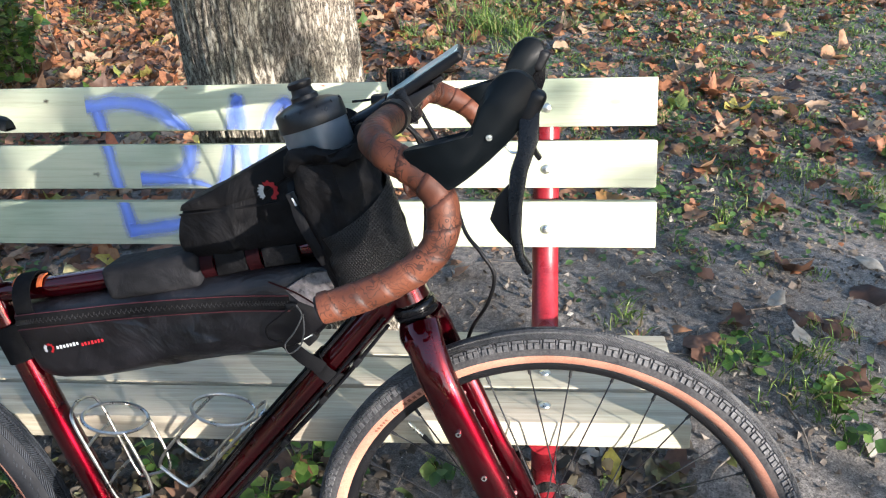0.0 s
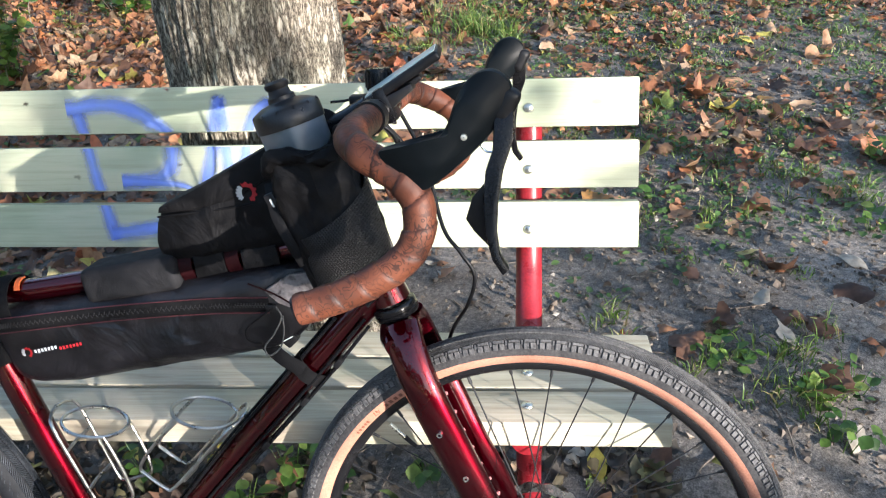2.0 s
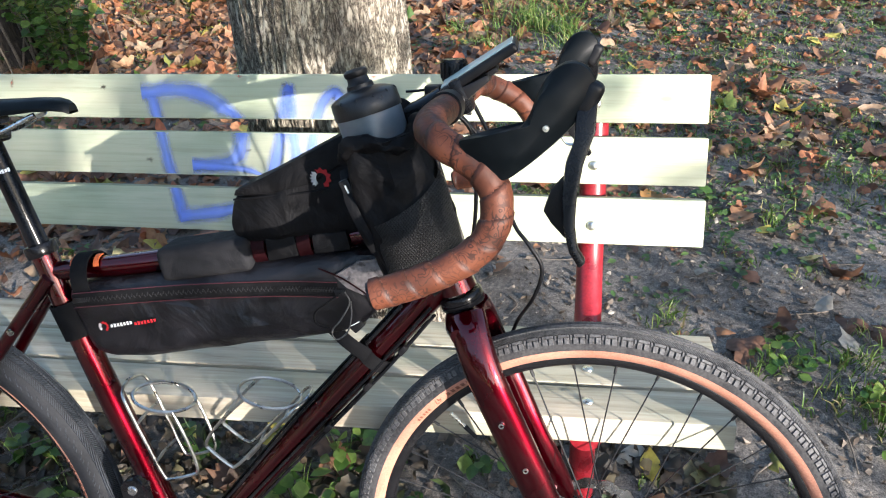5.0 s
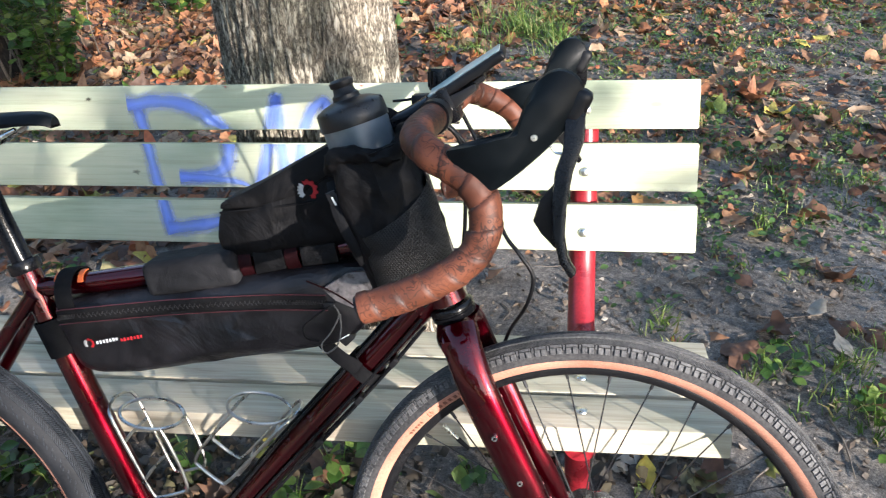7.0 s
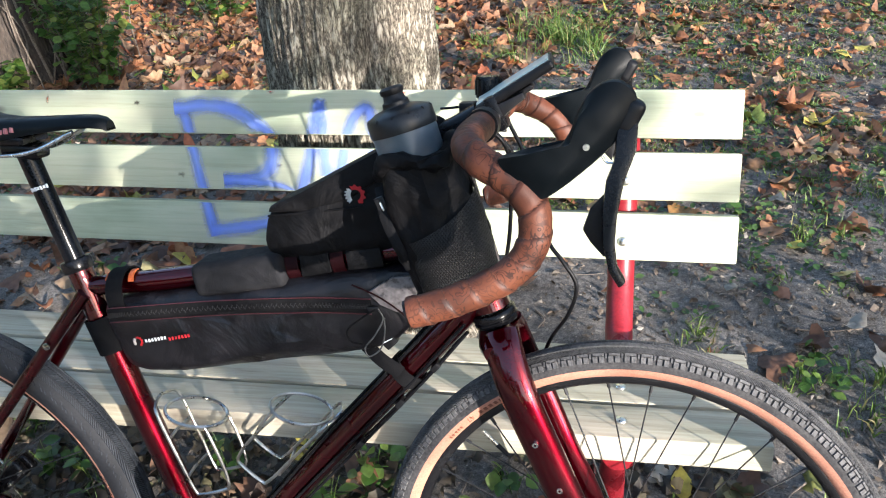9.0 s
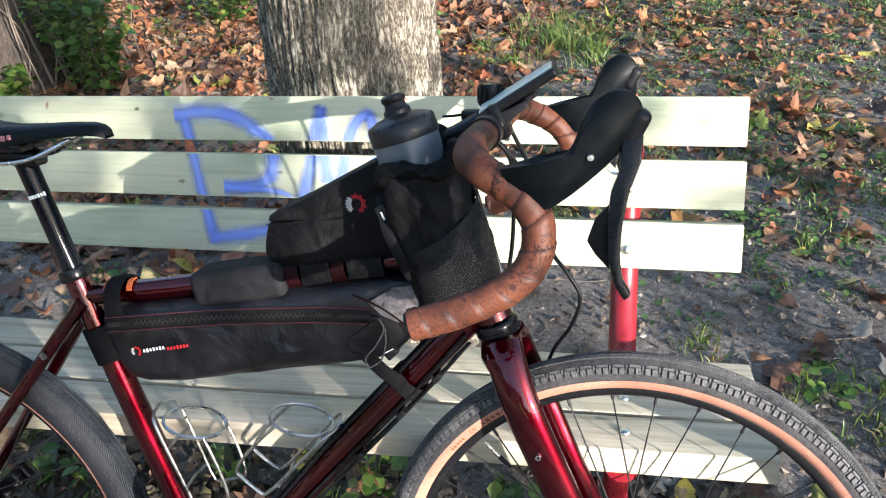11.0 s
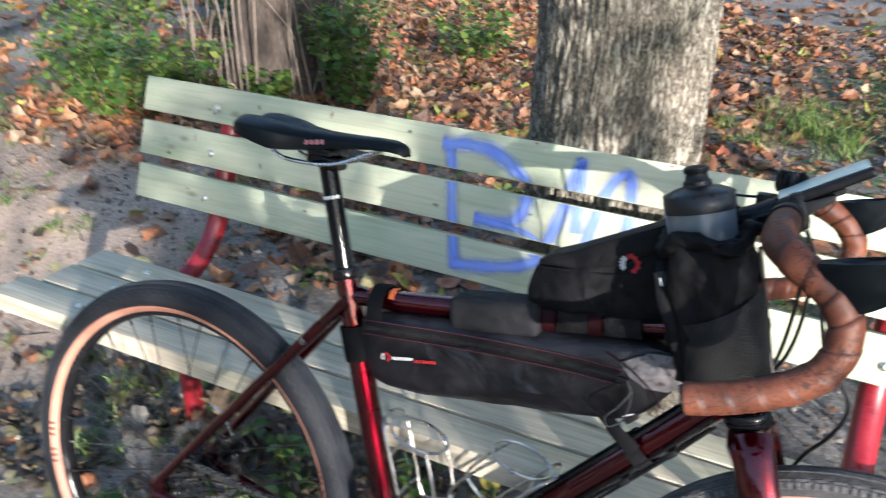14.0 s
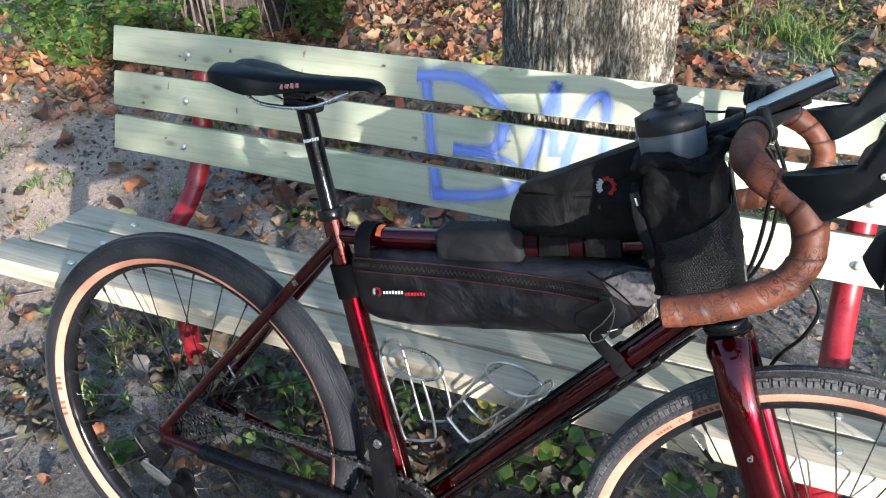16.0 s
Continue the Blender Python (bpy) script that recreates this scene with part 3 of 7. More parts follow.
def ground_height(x, y):
    low = -0.034 + 0.018 * min(max(x + 1.02, -1.0), 1.6)
    up = 0.072 * smooth_step(0.85, 2.0, y) + 0.10 * smooth_step(1.8, 4.5, y) + 0.5 * smooth_step(4.5, 14, y)
    left = 0.03 * smooth_step(-0.9, -1.6, x) * smooth_step(1.0, 2.0, y)
    near = max(0.0, 1.0 - max(abs(x) - 6, 0) / 6) * max(0.0, 1.0 - max(abs(y - 2) - 6, 0) / 6)
    rug = 0.012 * noise.noise(Vector((x * 1.7, y * 1.7, 3))) + 0.003 * noise.noise(Vector((x * 7, y * 7, 8))) + 0.001 * noise.noise(Vector((x * 22, y * 22, 1)))
    calm = 1.0 - 0.8 * math.exp(-((y - 0.7) / 0.25) ** 2)
    return low + up + left + rug * near * calm


def spread(a, b, step, far):
    mid = list(np.arange(a, b + step / 2, step))
    out, d, lo, hi = [], step, a, b
    left, right = [], []
    while hi < far:
        d *= 1.22
        lo, hi = lo - d, hi + d
        left.append(lo)
        right.append(hi)
    return left[::-1] + mid + right


gx, gy = spread(-4.4, 2.4, 0.032, 600), spread(-0.6, 5.6, 0.032, 600)
gv = [(x, y, ground_height(x, y)) for y in gy for x in gx]
w_ = len(gx)
gf = [(j * w_ + i, j * w_ + i + 1, (j + 1) * w_ + i + 1, (j + 1) * w_ + i) for j in range(len(gy) - 1) for i in range(w_ - 1)]
ground = new("ground", joined_mesh("ground", gv, gf, soil, True))
tagged(ground, "bare dark soil of a park with scattered litter", "ground", kind="structure")


# ---- bench ----
BACK_TOP, BACK_DOWN = Vector((0, 1.352, 0.791)), Vector((0, -0.104, -0.267)).normalized()
BACK_OUT = Vector((0, -0.267, 0.104)).normalized()
SEAT_FRONT, SEAT_DOWN = Vector((0, 0.854, 0.493)), Vector((0, 0.254, -0.048)).normalized()
SEAT_OUT = Vector((0, 0.048, 0.254)).normalized()
POST_RIGHT, POST_LEFT = 0.0, -1.4
bench = thing("park_bench", pose(-0.72, 1.1, 0.0), "weathered treated-wood park bench with red tubular steel frame and blue graffiti", "bench")
bench_base = Vector((-0.72, 1.1, 0.0))
BENCH_EYE = Vector((-0.05, 0.05, 1.245))
bench.matrix_basis = Matrix.Translation(BENCH_EYE) @ Matrix.Scale(1.022, 4) @ Matrix.Translation(bench_base - BENCH_EYE)


def bench_part(name, bm, mat, label="", parent=None, smooth=True):
    return part(name, shift(bm, -bench_base), mat, parent or bench, label, smooth)


def plank(x0, x1, start, along, out, a0, a1, thick):
    """A plank with worn, rounded edges, lying on the plane start + a * along."""
    bm = bmesh.new()
    c = start + along * ((a0 + a1) / 2) - out * (thick / 2)
    turn = Matrix((Vector((1, 0, 0)), along, out)).transposed()
    box(bm, c + Vector(((x0 + x1) / 2, 0, 0)), (x1 - x0, a1 - a0, thick), turn, 0.0035, 2)
    return bm


back_boards = []
for k, (x0, x1) in enumerate(((-1.625, 0.182), (-1.619, 0.184), (-1.613, 0.186))):
    a0 = 0.103 * k + 0.002
    back_boards.append(bench_part("back_board", plank(x0, x1, BACK_TOP, BACK_DOWN, BACK_OUT, a0, a0 + 0.080, 0.032), board_wood))


def sag(x, a):
    """The seat has twisted: its front hangs lower towards the far end."""
    return 0.17 * (0.2565 - a) * (0.19 - x) / 1.765


for k in range(3):
    a0 = 0.0885 * k
    seat_plank = plank(-1.62 if k == 0 else -1.575, 0.190, SEAT_FRONT, SEAT_DOWN, SEAT_OUT, a0, a0 + 0.0795, 0.038)
    for v in seat_plank.verts:
        v.co.z -= sag(v.co.x, (v.co - SEAT_FRONT).dot(SEAT_DOWN))
    bench_part("seat_board", seat_plank, seat_wood)

for px in (POST_RIGHT, POST_LEFT):
    behind = -BACK_OUT * 0.058
    top = BACK_TOP + BACK_DOWN * 0.012 + behind
    low = BACK_TOP + BACK_DOWN * 0.30 + behind
    pts = [top, BACK_TOP + BACK_DOWN * 0.15 + behind, low, Vector((0, 1.235, 0.42)), Vector((0, 1.16, 0.385)), Vector((0, 1.08, 0.385 - 0.4 * sag(px, 0))), SEAT_FRONT + SEAT_DOWN * 0.05 - SEAT_OUT * 0.064 - Vector((0, 0, sag(px, 0.05)))]
    bench_part("frame_tube", tube([p + Vector((px, 0, 0)) for p in pts], 0.0235, 20, 8), bench_red, "glossy red painted steel tube")
    g = ground_height(px, 1.14)
    leg = tube([(px, 1.14, 0.375), (px, 1.14, 0.2), (px, 1.14, g - 0.03)], 0.0235, 20, 4)
    bench_part("leg", leg, bench_red)
    collar = bmesh.new()
    lathe(collar, [(0.024, 0), (0.046, 0.002), (0.047, 0.008), (0.026, 0.012)], "Z", 20)
    bench_part("collar", shift(collar, (px, 1.14, 0.30)), bench_red)
    for k in range(3):
        for start, along, out, a in ((BACK_TOP, BACK_DOWN, BACK_OUT, 0.103 * k + 0.050), (SEAT_FRONT, SEAT_DOWN, SEAT_OUT, 0.0885 * k + 0.040)):
            b = bmesh.new()
            lathe(b, [(0.0085, 0.0), (0.0085, 0.0012), (0.0070, 0.0032), (0.0040, 0.0045), (0.0004, 0.0050)], "Z", 16)
            q = out.to_track_quat("Z", "Y").to_matrix().to_4x4()
            bench_part("bolt", turned(b, Matrix.Translation(start + along * a + Vector((px, 0, -sag(px, a) if out is SEAT_OUT else 0))) @ q), zinc, "domed zinc bolt head")

# Blue letters: strokes as x along the bench and distance down the back.
strokes = [
    [(-0.809, 0.030), (-0.790, 0.104), (-0.772, 0.190), (-0.750, 0.273)],
    [(-0.825, 0.036), (-0.751, 0.031), (-0.691, 0.045), (-0.645, 0.082), (-0.632, 0.113), (-0.641, 0.148), (-0.672, 0.166), (-0.730, 0.170)],
    [(-0.728, 0.170), (-0.665, 0.175), (-0.615, 0.187), (-0.588, 0.209), (-0.602, 0.229), (-0.664, 0.250), (-0.757, 0.262)],
    [(-0.579, 0.195), (-0.560, 0.130), (-0.549, 0.060), (-0.540, 0.030), (-0.534, 0.095), (-0.527, 0.155)],
    [(-0.508, 0.190), (-0.496, 0.121), (-0.480, 0.058), (-0.452, 0.034), (-0.441, 0.073), (-0.434, 0.140)],
]
widths = [0.036, 0.044, 0.040, 0.035, 0.032]
for k, bd in enumerate(back_boards):
    lo, hi = 0.103 * k + 0.004, 0.103 * k + 0.080
    for sn_, (st, wd) in enumerate(zip(strokes, widths)):
        pts = curve_points([(a, b, 0) for a, b in st], 14)
        run = []
        for i, p in enumerate(pts):
            d = (pts[min(i + 1, len(pts) - 1)] - pts[max(i - 1, 0)]).normalized()
            nrm = Vector((-d.y, d.x, 0))
            inside = lo - wd * 0.4 < p.y < hi + wd * 0.4
            if inside:
                run.append((p, nrm))
            if (not inside or i == len(pts) - 1) and run:
                verts, faces, uvs = [], [], []
                for q, nr in run:
                    for sgn in (-0.5, 0.5):
                        e = q + nr * (sgn * wd)
                        y = min(max(e.y, lo), hi)
                        verts.append(BACK_TOP + BACK_DOWN * y + BACK_OUT * (0.0006 + 0.0003 * sn_) + Vector((e.x, 0, 0)) - bench_base)
                        uvs.append((sgn + 0.5, 0.0))
                for r in range(len(run) - 1):
                    faces.append((2 * r, 2 * r + 1, 2 * r + 3, 2 * r + 2))
                run = []
                if not faces:
                    continue
                me = joined_mesh("graffiti_stroke", verts, faces, spray)
                layer = me.uv_layers.new(name="UVMap")
                for loop in me.loops:
                    layer.data[loop.index].uv = uvs[loop.vertex_index]
                g_ob = new("graffiti_stroke", me)
                g_ob.parent = bd
                g_ob["label"] = "blue sprayed letter stroke"

def patch_material(name, dark, light, top):
    """A stain that fades towards its rim."""
    m, nt, bsdf = material(name)
    uv = nt.nodes.new("ShaderNodeUVMap")
    sep = node(nt, "ShaderNodeSeparateXYZ", {0: uv.outputs[0]})
    n = node(nt, "ShaderNodeTexNoise", {"Vector": coords(nt), "Scale": 170.0, "Detail": 4.0})
    k = node(nt, "ShaderNodeMath", {0: n.outputs[0], 1: 1.1}, operation="MULTIPLY")
    t = node(nt, "ShaderNodeMath", {0: sep.outputs[0], 1: k.outputs[0]}, operation="ADD")
    al = node(nt, "ShaderNodeMapRange", {0: t.outputs[0], 1: 0.45, 2: 1.15, 3: top, 4: 0.0})
    nt.links.new(al.outputs[0], bsdf.inputs["Alpha"])
    nt.links.new(ramp(nt, n.outputs[0], [(0.3, dark), (0.7, light)]), bsdf.inputs["Base Color"])
    bsdf.inputs["Roughness"].default_value = 0.65
    return m


def mark(name, x, a, rx, ra, mat, label, seed):
    """A thin irregular patch on a back board: x along the bench, a down the back."""
    r_ = random.Random(seed)
    k = min(2, max(0, int(a / 0.103)))
    lo, hi = 0.103 * k + 0.004, 0.103 * k + 0.080
    rim = []
    for j in range(14):
        t = 2 * math.pi * j / 14
        f_ = r_.uniform(0.7, 1.15)
        y = min(max(a + ra * f_ * math.sin(t), lo), hi)
        rim.append(BACK_TOP + BACK_DOWN * y + BACK_OUT * 0.0005 + Vector((x + rx * f_ * math.cos(t), 0, 0)) - bench_base)
    mid = BACK_TOP + BACK_DOWN * min(max(a, lo), hi) + BACK_OUT * 0.0005 + Vector((x, 0, 0)) - bench_base
    me = joined_mesh(name, rim + [mid], [(j, (j + 1) % 14, 14) for j in range(14)], mat)
    layer = me.uv_layers.new(name="UVMap")
    for loop in me.loops:
        layer.data[loop.index].uv = (0.0 if loop.vertex_index == 14 else 1.0, 0.0)
    ob = new(name, me)
    ob.parent = back_boards[k]
    ob["label"] = label


knot_wood = patch_material("dark_knot_wood", (0.06, 0.05, 0.035), (0.20, 0.18, 0.13), 0.9)
orange_stain = patch_material("orange_red_stain", (0.42, 0.12, 0.06), (0.50, 0.20, 0.12), 0.8)
red_dab = patch_material("red_paint_dab", (0.45, 0.02, 0.03), (0.55, 0.06, 0.06), 0.9)
for k, (x, a, rx, ra) in enumerate(((-1.404, 0.062, 0.007, 0.005), (-1.422, 0.055, 0.010, 0.003), (-1.282, 0.032, 0.006, 0.009), (-1.525, 0.172, 0.011, 0.007), (-1.451, 0.124, 0.003, 0.013), (-1.255, 0.158, 0.004, 0.010), (-0.546, 0.022, 0.010, 0.008), (-0.619, 0.138, 0.009, 0.005), (-0.901, 0.026, 0.009, 0.006), (-0.815, 0.158, 0.011, 0.006), (-1.453, 0.244, 0.008, 0.004), (-1.12, 0.231, 0.009, 0.004), (-0.33, 0.128, 0.006, 0.004))):
    mark("knot", x, a, rx * 1.5, ra * 1.5, knot_wood, "small dark knot", k)
mark("paint_mark", -1.091, 0.020, 0.009, 0.017, orange_stain, "faint orange-red paint stain", 50)
mark("paint_mark", -1.093, 0.055, 0.004, 0.014, orange_stain, "faint orange-red paint stain", 51)
mark("paint_mark", -0.383, 0.006, 0.012, 0.008, red_dab, "red paint dab on the edge", 52)
mark("paint_mark", -0.633, 0.005, 0.012, 0.008, red_dab, "red paint dab on the edge", 53)

# ---- bicycle ----
BIKE = Matrix(((0.9991, -0.0345, -0.0230, -1.0154), (0.0388, 0.9746, 0.2207, 0.7577), (0.0148, -0.2214, 0.9751, 0.2951), (0, 0, 0, 1)))
# x forward, y to the far side, z up in the plane of the frame; the origin is the rear axle.
bike = thing("bicycle", BIKE, "deep red gravel bicycle with brown bar tape leaning against the bench", "bicycle")


def ring_tube(points, radius, name, mat, parent=None, label="", seg=18, steps=6, **more):
    return part(name, tube(points, radius, seg, steps, **more), mat, parent or bike, label)


def frame_part(name, points, radius, label=""):
    return ring_tube(points, radius, name, candy_red, None, label)


BB = Vector((0.433, 0, -0.065))
frame_part("seat_tube", [(0.2915, 0, 0.428), (0.342, 0, 0.244), BB], lambda t: 0.0172 + 0.002 * t)
frame_part("top_tube", [(0.300, 0, 0.392), (0.465, 0, 0.4105), (0.838, 0, 0.462)], lambda t: 0.0135 + 0.003 * t)
frame_part("down_tube", [(0.845, 0, 0.392), (0.63, 0, 0.158), BB], lambda t: 0.0205 - 0.001 * t)
frame_part("head_tube", [(0.8575, 0, 0.374), (0.835, 0, 0.44), (0.813, 0, 0.505)], lambda t: 0.0255 - 0.004 * math.sin(math.pi * t))
bsh = bmesh.new()
lathe(bsh, [(0.0215, -0.036), (0.0225, -0.034), (0.0225, 0.034), (0.0215, 0.036)], "Y", 28)
part("bottom_bracket", shift(bsh, BB), candy_red, bike)
for sgn in (-1, 1):
    frame_part("seat_stay", [(0.306, sgn * 0.015, 0.388), (0.215, sgn * 0.033, 0.278), (0.10, sgn * 0.052, 0.140), (-0.006, sgn * 0.066, 0.012)], lambda t: 0.0098 - 0.0022 * t)
    frame_part("chain_stay", [(-0.004, sgn * 0.066, -0.006), (0.10, sgn * 0.058, -0.022), (0.26, sgn * 0.040, -0.042), (0.405, sgn * 0.022, -0.062)], lambda t: 0.0085 + 0.003 * t)
    drop = bmesh.new()
    box(drop, (-0.003, sgn * 0.066, 0.0), (0.030, 0.007, 0.040), None, 0.003)
    part("dropout", drop, candy_red, bike)
part("chain_stay_guard", tube([(0.065, -0.061, -0.017), (0.16, -0.053, -0.031), (0.26, -0.042, -0.042), (0.34, -0.032, -0.053)], 0.0135, 16), black_alloy, bike, "black ribbed rubber guard")
stay_bolt = bmesh.new()
lathe(stay_bolt, [(0.0005, -0.003), (0.005, -0.002), (0.005, 0.0)], "Y", 14)
part("seat_stay_bolt", shift(stay_bolt, (0.250, -0.0385, 0.318)), dark_steel, bike)

# Seatpost, collar and saddle.
post_axis = [(0.292, 0, 0.425), (0.262, 0, 0.536), (0.251, 0, 0.577)]
part("seatpost", tube(post_axis, 0.0136, 32, 4), post_black, bike, "black seatpost with a ring of white print")
post_d = (Vector(post_axis[1]) - Vector(post_axis[0])).normalized()
post_m = post_d.to_track_quat("Z", "Y").to_matrix().to_4x4()
ring_m = Matrix((Vector((0, 1, 0)).cross(post_d), Vector((0, 1, 0)), post_d)).transposed().to_4x4()
for a in range(-4, 5):
    bar = bmesh.new()
    box(bar, (0.0138 * math.sin(a * 0.27), -0.0138 * math.cos(a * 0.27), 0), (0.0027, 0.0010, 0.0052 - 0.0012 * (a % 2)), Euler((0, 0, a * 0.27)).to_matrix())
    part("printed_bar", turned(bar, Matrix.Translation((0.2631, 0, 0.532)) @ ring_m), white_print, bike)
col = bmesh.new()
lathe(col, [(0.0140, -0.008), (0.0205, -0.008), (0.0212, -0.004), (0.0212, 0.004), (0.0200, 0.008), (0.0140, 0.008)], "Z", 28)
box(col, (-0.024, 0, 0), (0.014, 0.016, 0.013), None, 0.002)
part("seat_collar", turned(col, Matrix.Translation((0.2925, 0, 0.424)) @ post_m), black_alloy, bike, "black seat collar with bolt")
head = bmesh.new()
box(head, (0.249, 0, 0.583), (0.052, 0.034, 0.020), Euler((0, 0.12, 0)).to_matrix(), 0.006, 3)
box(head, (0.249, 0, 0.597), (0.038, 0.052, 0.010), Euler((0, 0.0, 0)).to_matrix(), 0.003, 2)
part("saddle_clamp", head, black_alloy, bike)


def saddle():
    bm = bmesh.new()
    secs = []
    spec = [(0.103, 0.034, 0.634, 0.014), (0.105, 0.045, 0.639, 0.021), (0.113, 0.0525, 0.642, 0.027), (0.132, 0.0580, 0.642, 0.033), (0.156, 0.0600, 0.638, 0.037), (0.178, 0.0580, 0.634, 0.040), (0.205, 0.045, 0.629, 0.034),
            (0.240, 0.030, 0.627, 0.024), (0.29, 0.0225, 0.627, 0.015), (0.335, 0.0200, 0.626, 0.011), (0.360, 0.0190, 0.6245, 0.009), (0.373, 0.0160, 0.6215, 0.007), (0.381, 0.0105, 0.6175, 0.003)]
    for x, hw, top, drop in spec:
        top += 0.004 * smooth_step(0.26, 0.38, x) - 0.004 * smooth_step(0.20, 0.11, x)
        x = 0.377 - (0.381 - x) * 0.945
        row = []
        n = 28
        for k in range(n):
            a = 2 * math.pi * k / n
            c, s_ = math.cos(a), math.sin(a)
            y = hw * math.copysign(abs(c) ** 0.75, c)
            if s_ >= 0:
                z = top - 0.010 * (abs(c) ** 2.2) - (0.003 + 0.010 * smooth_step(0.25, 0.14, x)) * math.exp(-(y / 0.016) ** 2) - 0.004 * (1 - s_)
            else:
                z = top - 0.014 - drop * 0.75 * (abs(c) ** 0.6) * 0.9 + (1 + s_) * 0.004
            row.append((x, y, z))
        secs.append(row)
    loft(bm, secs)
    bmesh.ops.subdivide_edges(bm, edges=bm.edges, cuts=1, smooth=0.6, use_grid_fill=True)
    return bm


sad = part("saddle", saddle(), hood_rubber, bike, "black padded saddle")
for sgn in (-1, 1):
    ring_tube([(0.164, sgn * 0.026, 0.602), (0.180, sgn * 0.026, 0.585), (0.215, sgn * 0.024, 0.579), (0.275, sgn * 0.023, 0.583), (0.330, sgn * 0.012, 0.606)], 0.0030, "saddle_rail", steel, sad, "bright steel rail", seg=10)
for k in range(4):
    mark = bmesh.new()
    box(mark, (0.234 + 0.0075 * k, -0.0330 + 0.0019 * k, 0.6090 + 0.0010 * k), (0.0050, 0.0040, 0.0070 - 0.0008 * (k % 2)), Euler((radians(-14), 0, radians(-16))).to_matrix(), 0.0006)
    part("printed_bar", mark, pink_print, sad, "faded pink printed mark")


# Wheels.
def wheel(name, centre, steer, label, tread, casing, size=1.0, thick=0.0222, R=0.3155, shoulder=True, tan_top=-8):
    m = Matrix.Translation(centre) @ pose(0, 0, 0, 0, 0, steer) @ Matrix.Scale(size, 4)
    hub = bmesh.new()
    lathe(hub, [(0.0005, -0.052), (0.008, -0.052), (0.008, -0.038), (0.024, -0.034), (0.024, -0.030), (0.012, -0.024), (0.011, 0.0), (0.014, 0.024), (0.026, 0.030), (0.026, 0.035), (0.009, 0.039), (0.008, 0.052), (0.0005, 0.052)], "Y", 28)
    wh = part(name, turned(hub, m), black_alloy, bike, label)
    def arc(a0, a1, r, n):
        return [(R + r * math.sin(radians(a0 + (a1 - a0) * k / n)), -r * math.cos(radians(a0 + (a1 - a0) * k / n))) for k in range(n + 1)]
    cas = bmesh.new()
    lathe(cas, arc(tan_top - 1, 181 - tan_top, thick, 22), "Y", 160)
    part("tread_casing", turned(cas, m), casing, wh, "dusty black rubber tread")
    for sg in (0, 1):
        sw = bmesh.new()
        lathe(sw, arc(-62, tan_top, thick - 0.0001, 8) if sg == 0 else arc(180 - tan_top, 242, thick - 0.0001, 8), "Y", 160)
        part("sidewall", turned(sw, m), tan_rubber, wh, "tan gum sidewall")
    rim = bmesh.new()
    lathe(rim, [(0.2972, -0.0125), (0.2985, -0.0140), (0.2960, -0.0148), (0.2920, -0.0145), (0.2875, -0.0120), (0.2850, -0.006), (0.2845, 0.0), (0.2850, 0.006), (0.2875, 0.0120), (0.2920, 0.0145), (0.2960, 0.0148), (0.2985, 0.0140), (0.2972, 0.0125), (0.290, 0.0), ], "Y", 120, True)
    part("rim", turned(rim, m), rim_black, wh, "black alloy rim")
    knobs_v, knobs_f = [], []
    count = 104
    def block(a, s_c, da, ds, h, skew):
        """A tread block round angle a and section angle s_c."""
        b = len(knobs_v)
        for lift in (-0.0010, h):
            sh = 1.0 if lift < 0 else 0.82
            for u_, v_ in ((-1, -1), (1, -1), (1, 1), (-1, 1)):
                sa = s_c + v_ * ds * sh
                aa = a + (u_ * da * sh + skew * v_)
                rr = thick + lift
                r = R + rr * math.sin(sa)
                y = -rr * math.cos(sa)
                knobs_v.append(m @ Vector((r * math.cos(aa), y, r * math.sin(aa))))
        for f_ in ((4, 5, 6, 7), (0, 1, 5, 4), (1, 2, 6, 5), (2, 3, 7, 6), (3, 0, 4, 7)):
            knobs_f.append(tuple(b + i for i in f_))
    step = 2 * math.pi / count
    for k in range(count):
        a = k * step
        for side in (0, 1):
            mir = (lambda q: q) if side == 0 else (lambda q: math.pi - q)
            sk = 1 if side == 0 else -1
            o = a + (0.5 * step if side else 0)
            if shoulder:
                for e in (-1, 1):
                    block(o + e * 0.0128, mir(radians(25)), 0.0105, radians(11), 0.0022, 0.0)
                block(o, mir(radians(40.5)), 0.0235, radians(4.5), 0.0024, 0.0)
                block(o + 0.5 * step, mir(radians(36)), 0.0040, radians(8), 0.0020, 0.0)
            else:
                for j in range(3):
                    block(a + j * step / 3, mir(radians(22 + 9 * (j % 2))), 0.0040, radians(3.5), 0.0014, 0.006 * sk)
            for j in range(5):
                block(a + j * step / 5, mir(radians(55)), 0.0034, radians(9.5), 0.0026, 0.014 * sk)
                block(a + (j + 0.5) * step / 5, mir(radians(77)), 0.0034, radians(10.0), 0.0026, -0.014 * sk)
    tr = new("tread_pattern", joined_mesh("tread_pattern", knobs_v, knobs_f, tread))
    tr.parent = wh
    tagged(tr, "fine herringbone tread blocks", kind="stuff")
    n = 32
    for k in range(n):
        side = -1 if k % 2 else 1
        lead = 1 if (k // 2) % 2 else -1
        a = 2 * math.pi * (k + 0.5) / n
        ha = a + lead * radians(78)
        p0 = Vector((0.0235 * math.cos(ha), side * 0.032, 0.0235 * math.sin(ha)))
        p1 = Vector((0.286 * math.cos(a), side * 0.003, 0.286 * math.sin(a)))
        d = (p1 - p0).normalized()
        bm = bmesh.new()
        sweep(bm, [m @ p0, m @ p1], 0.00105, 6)
        sweep(bm, [m @ (p1 - d * 0.012), m @ p1], 0.0022, 6)
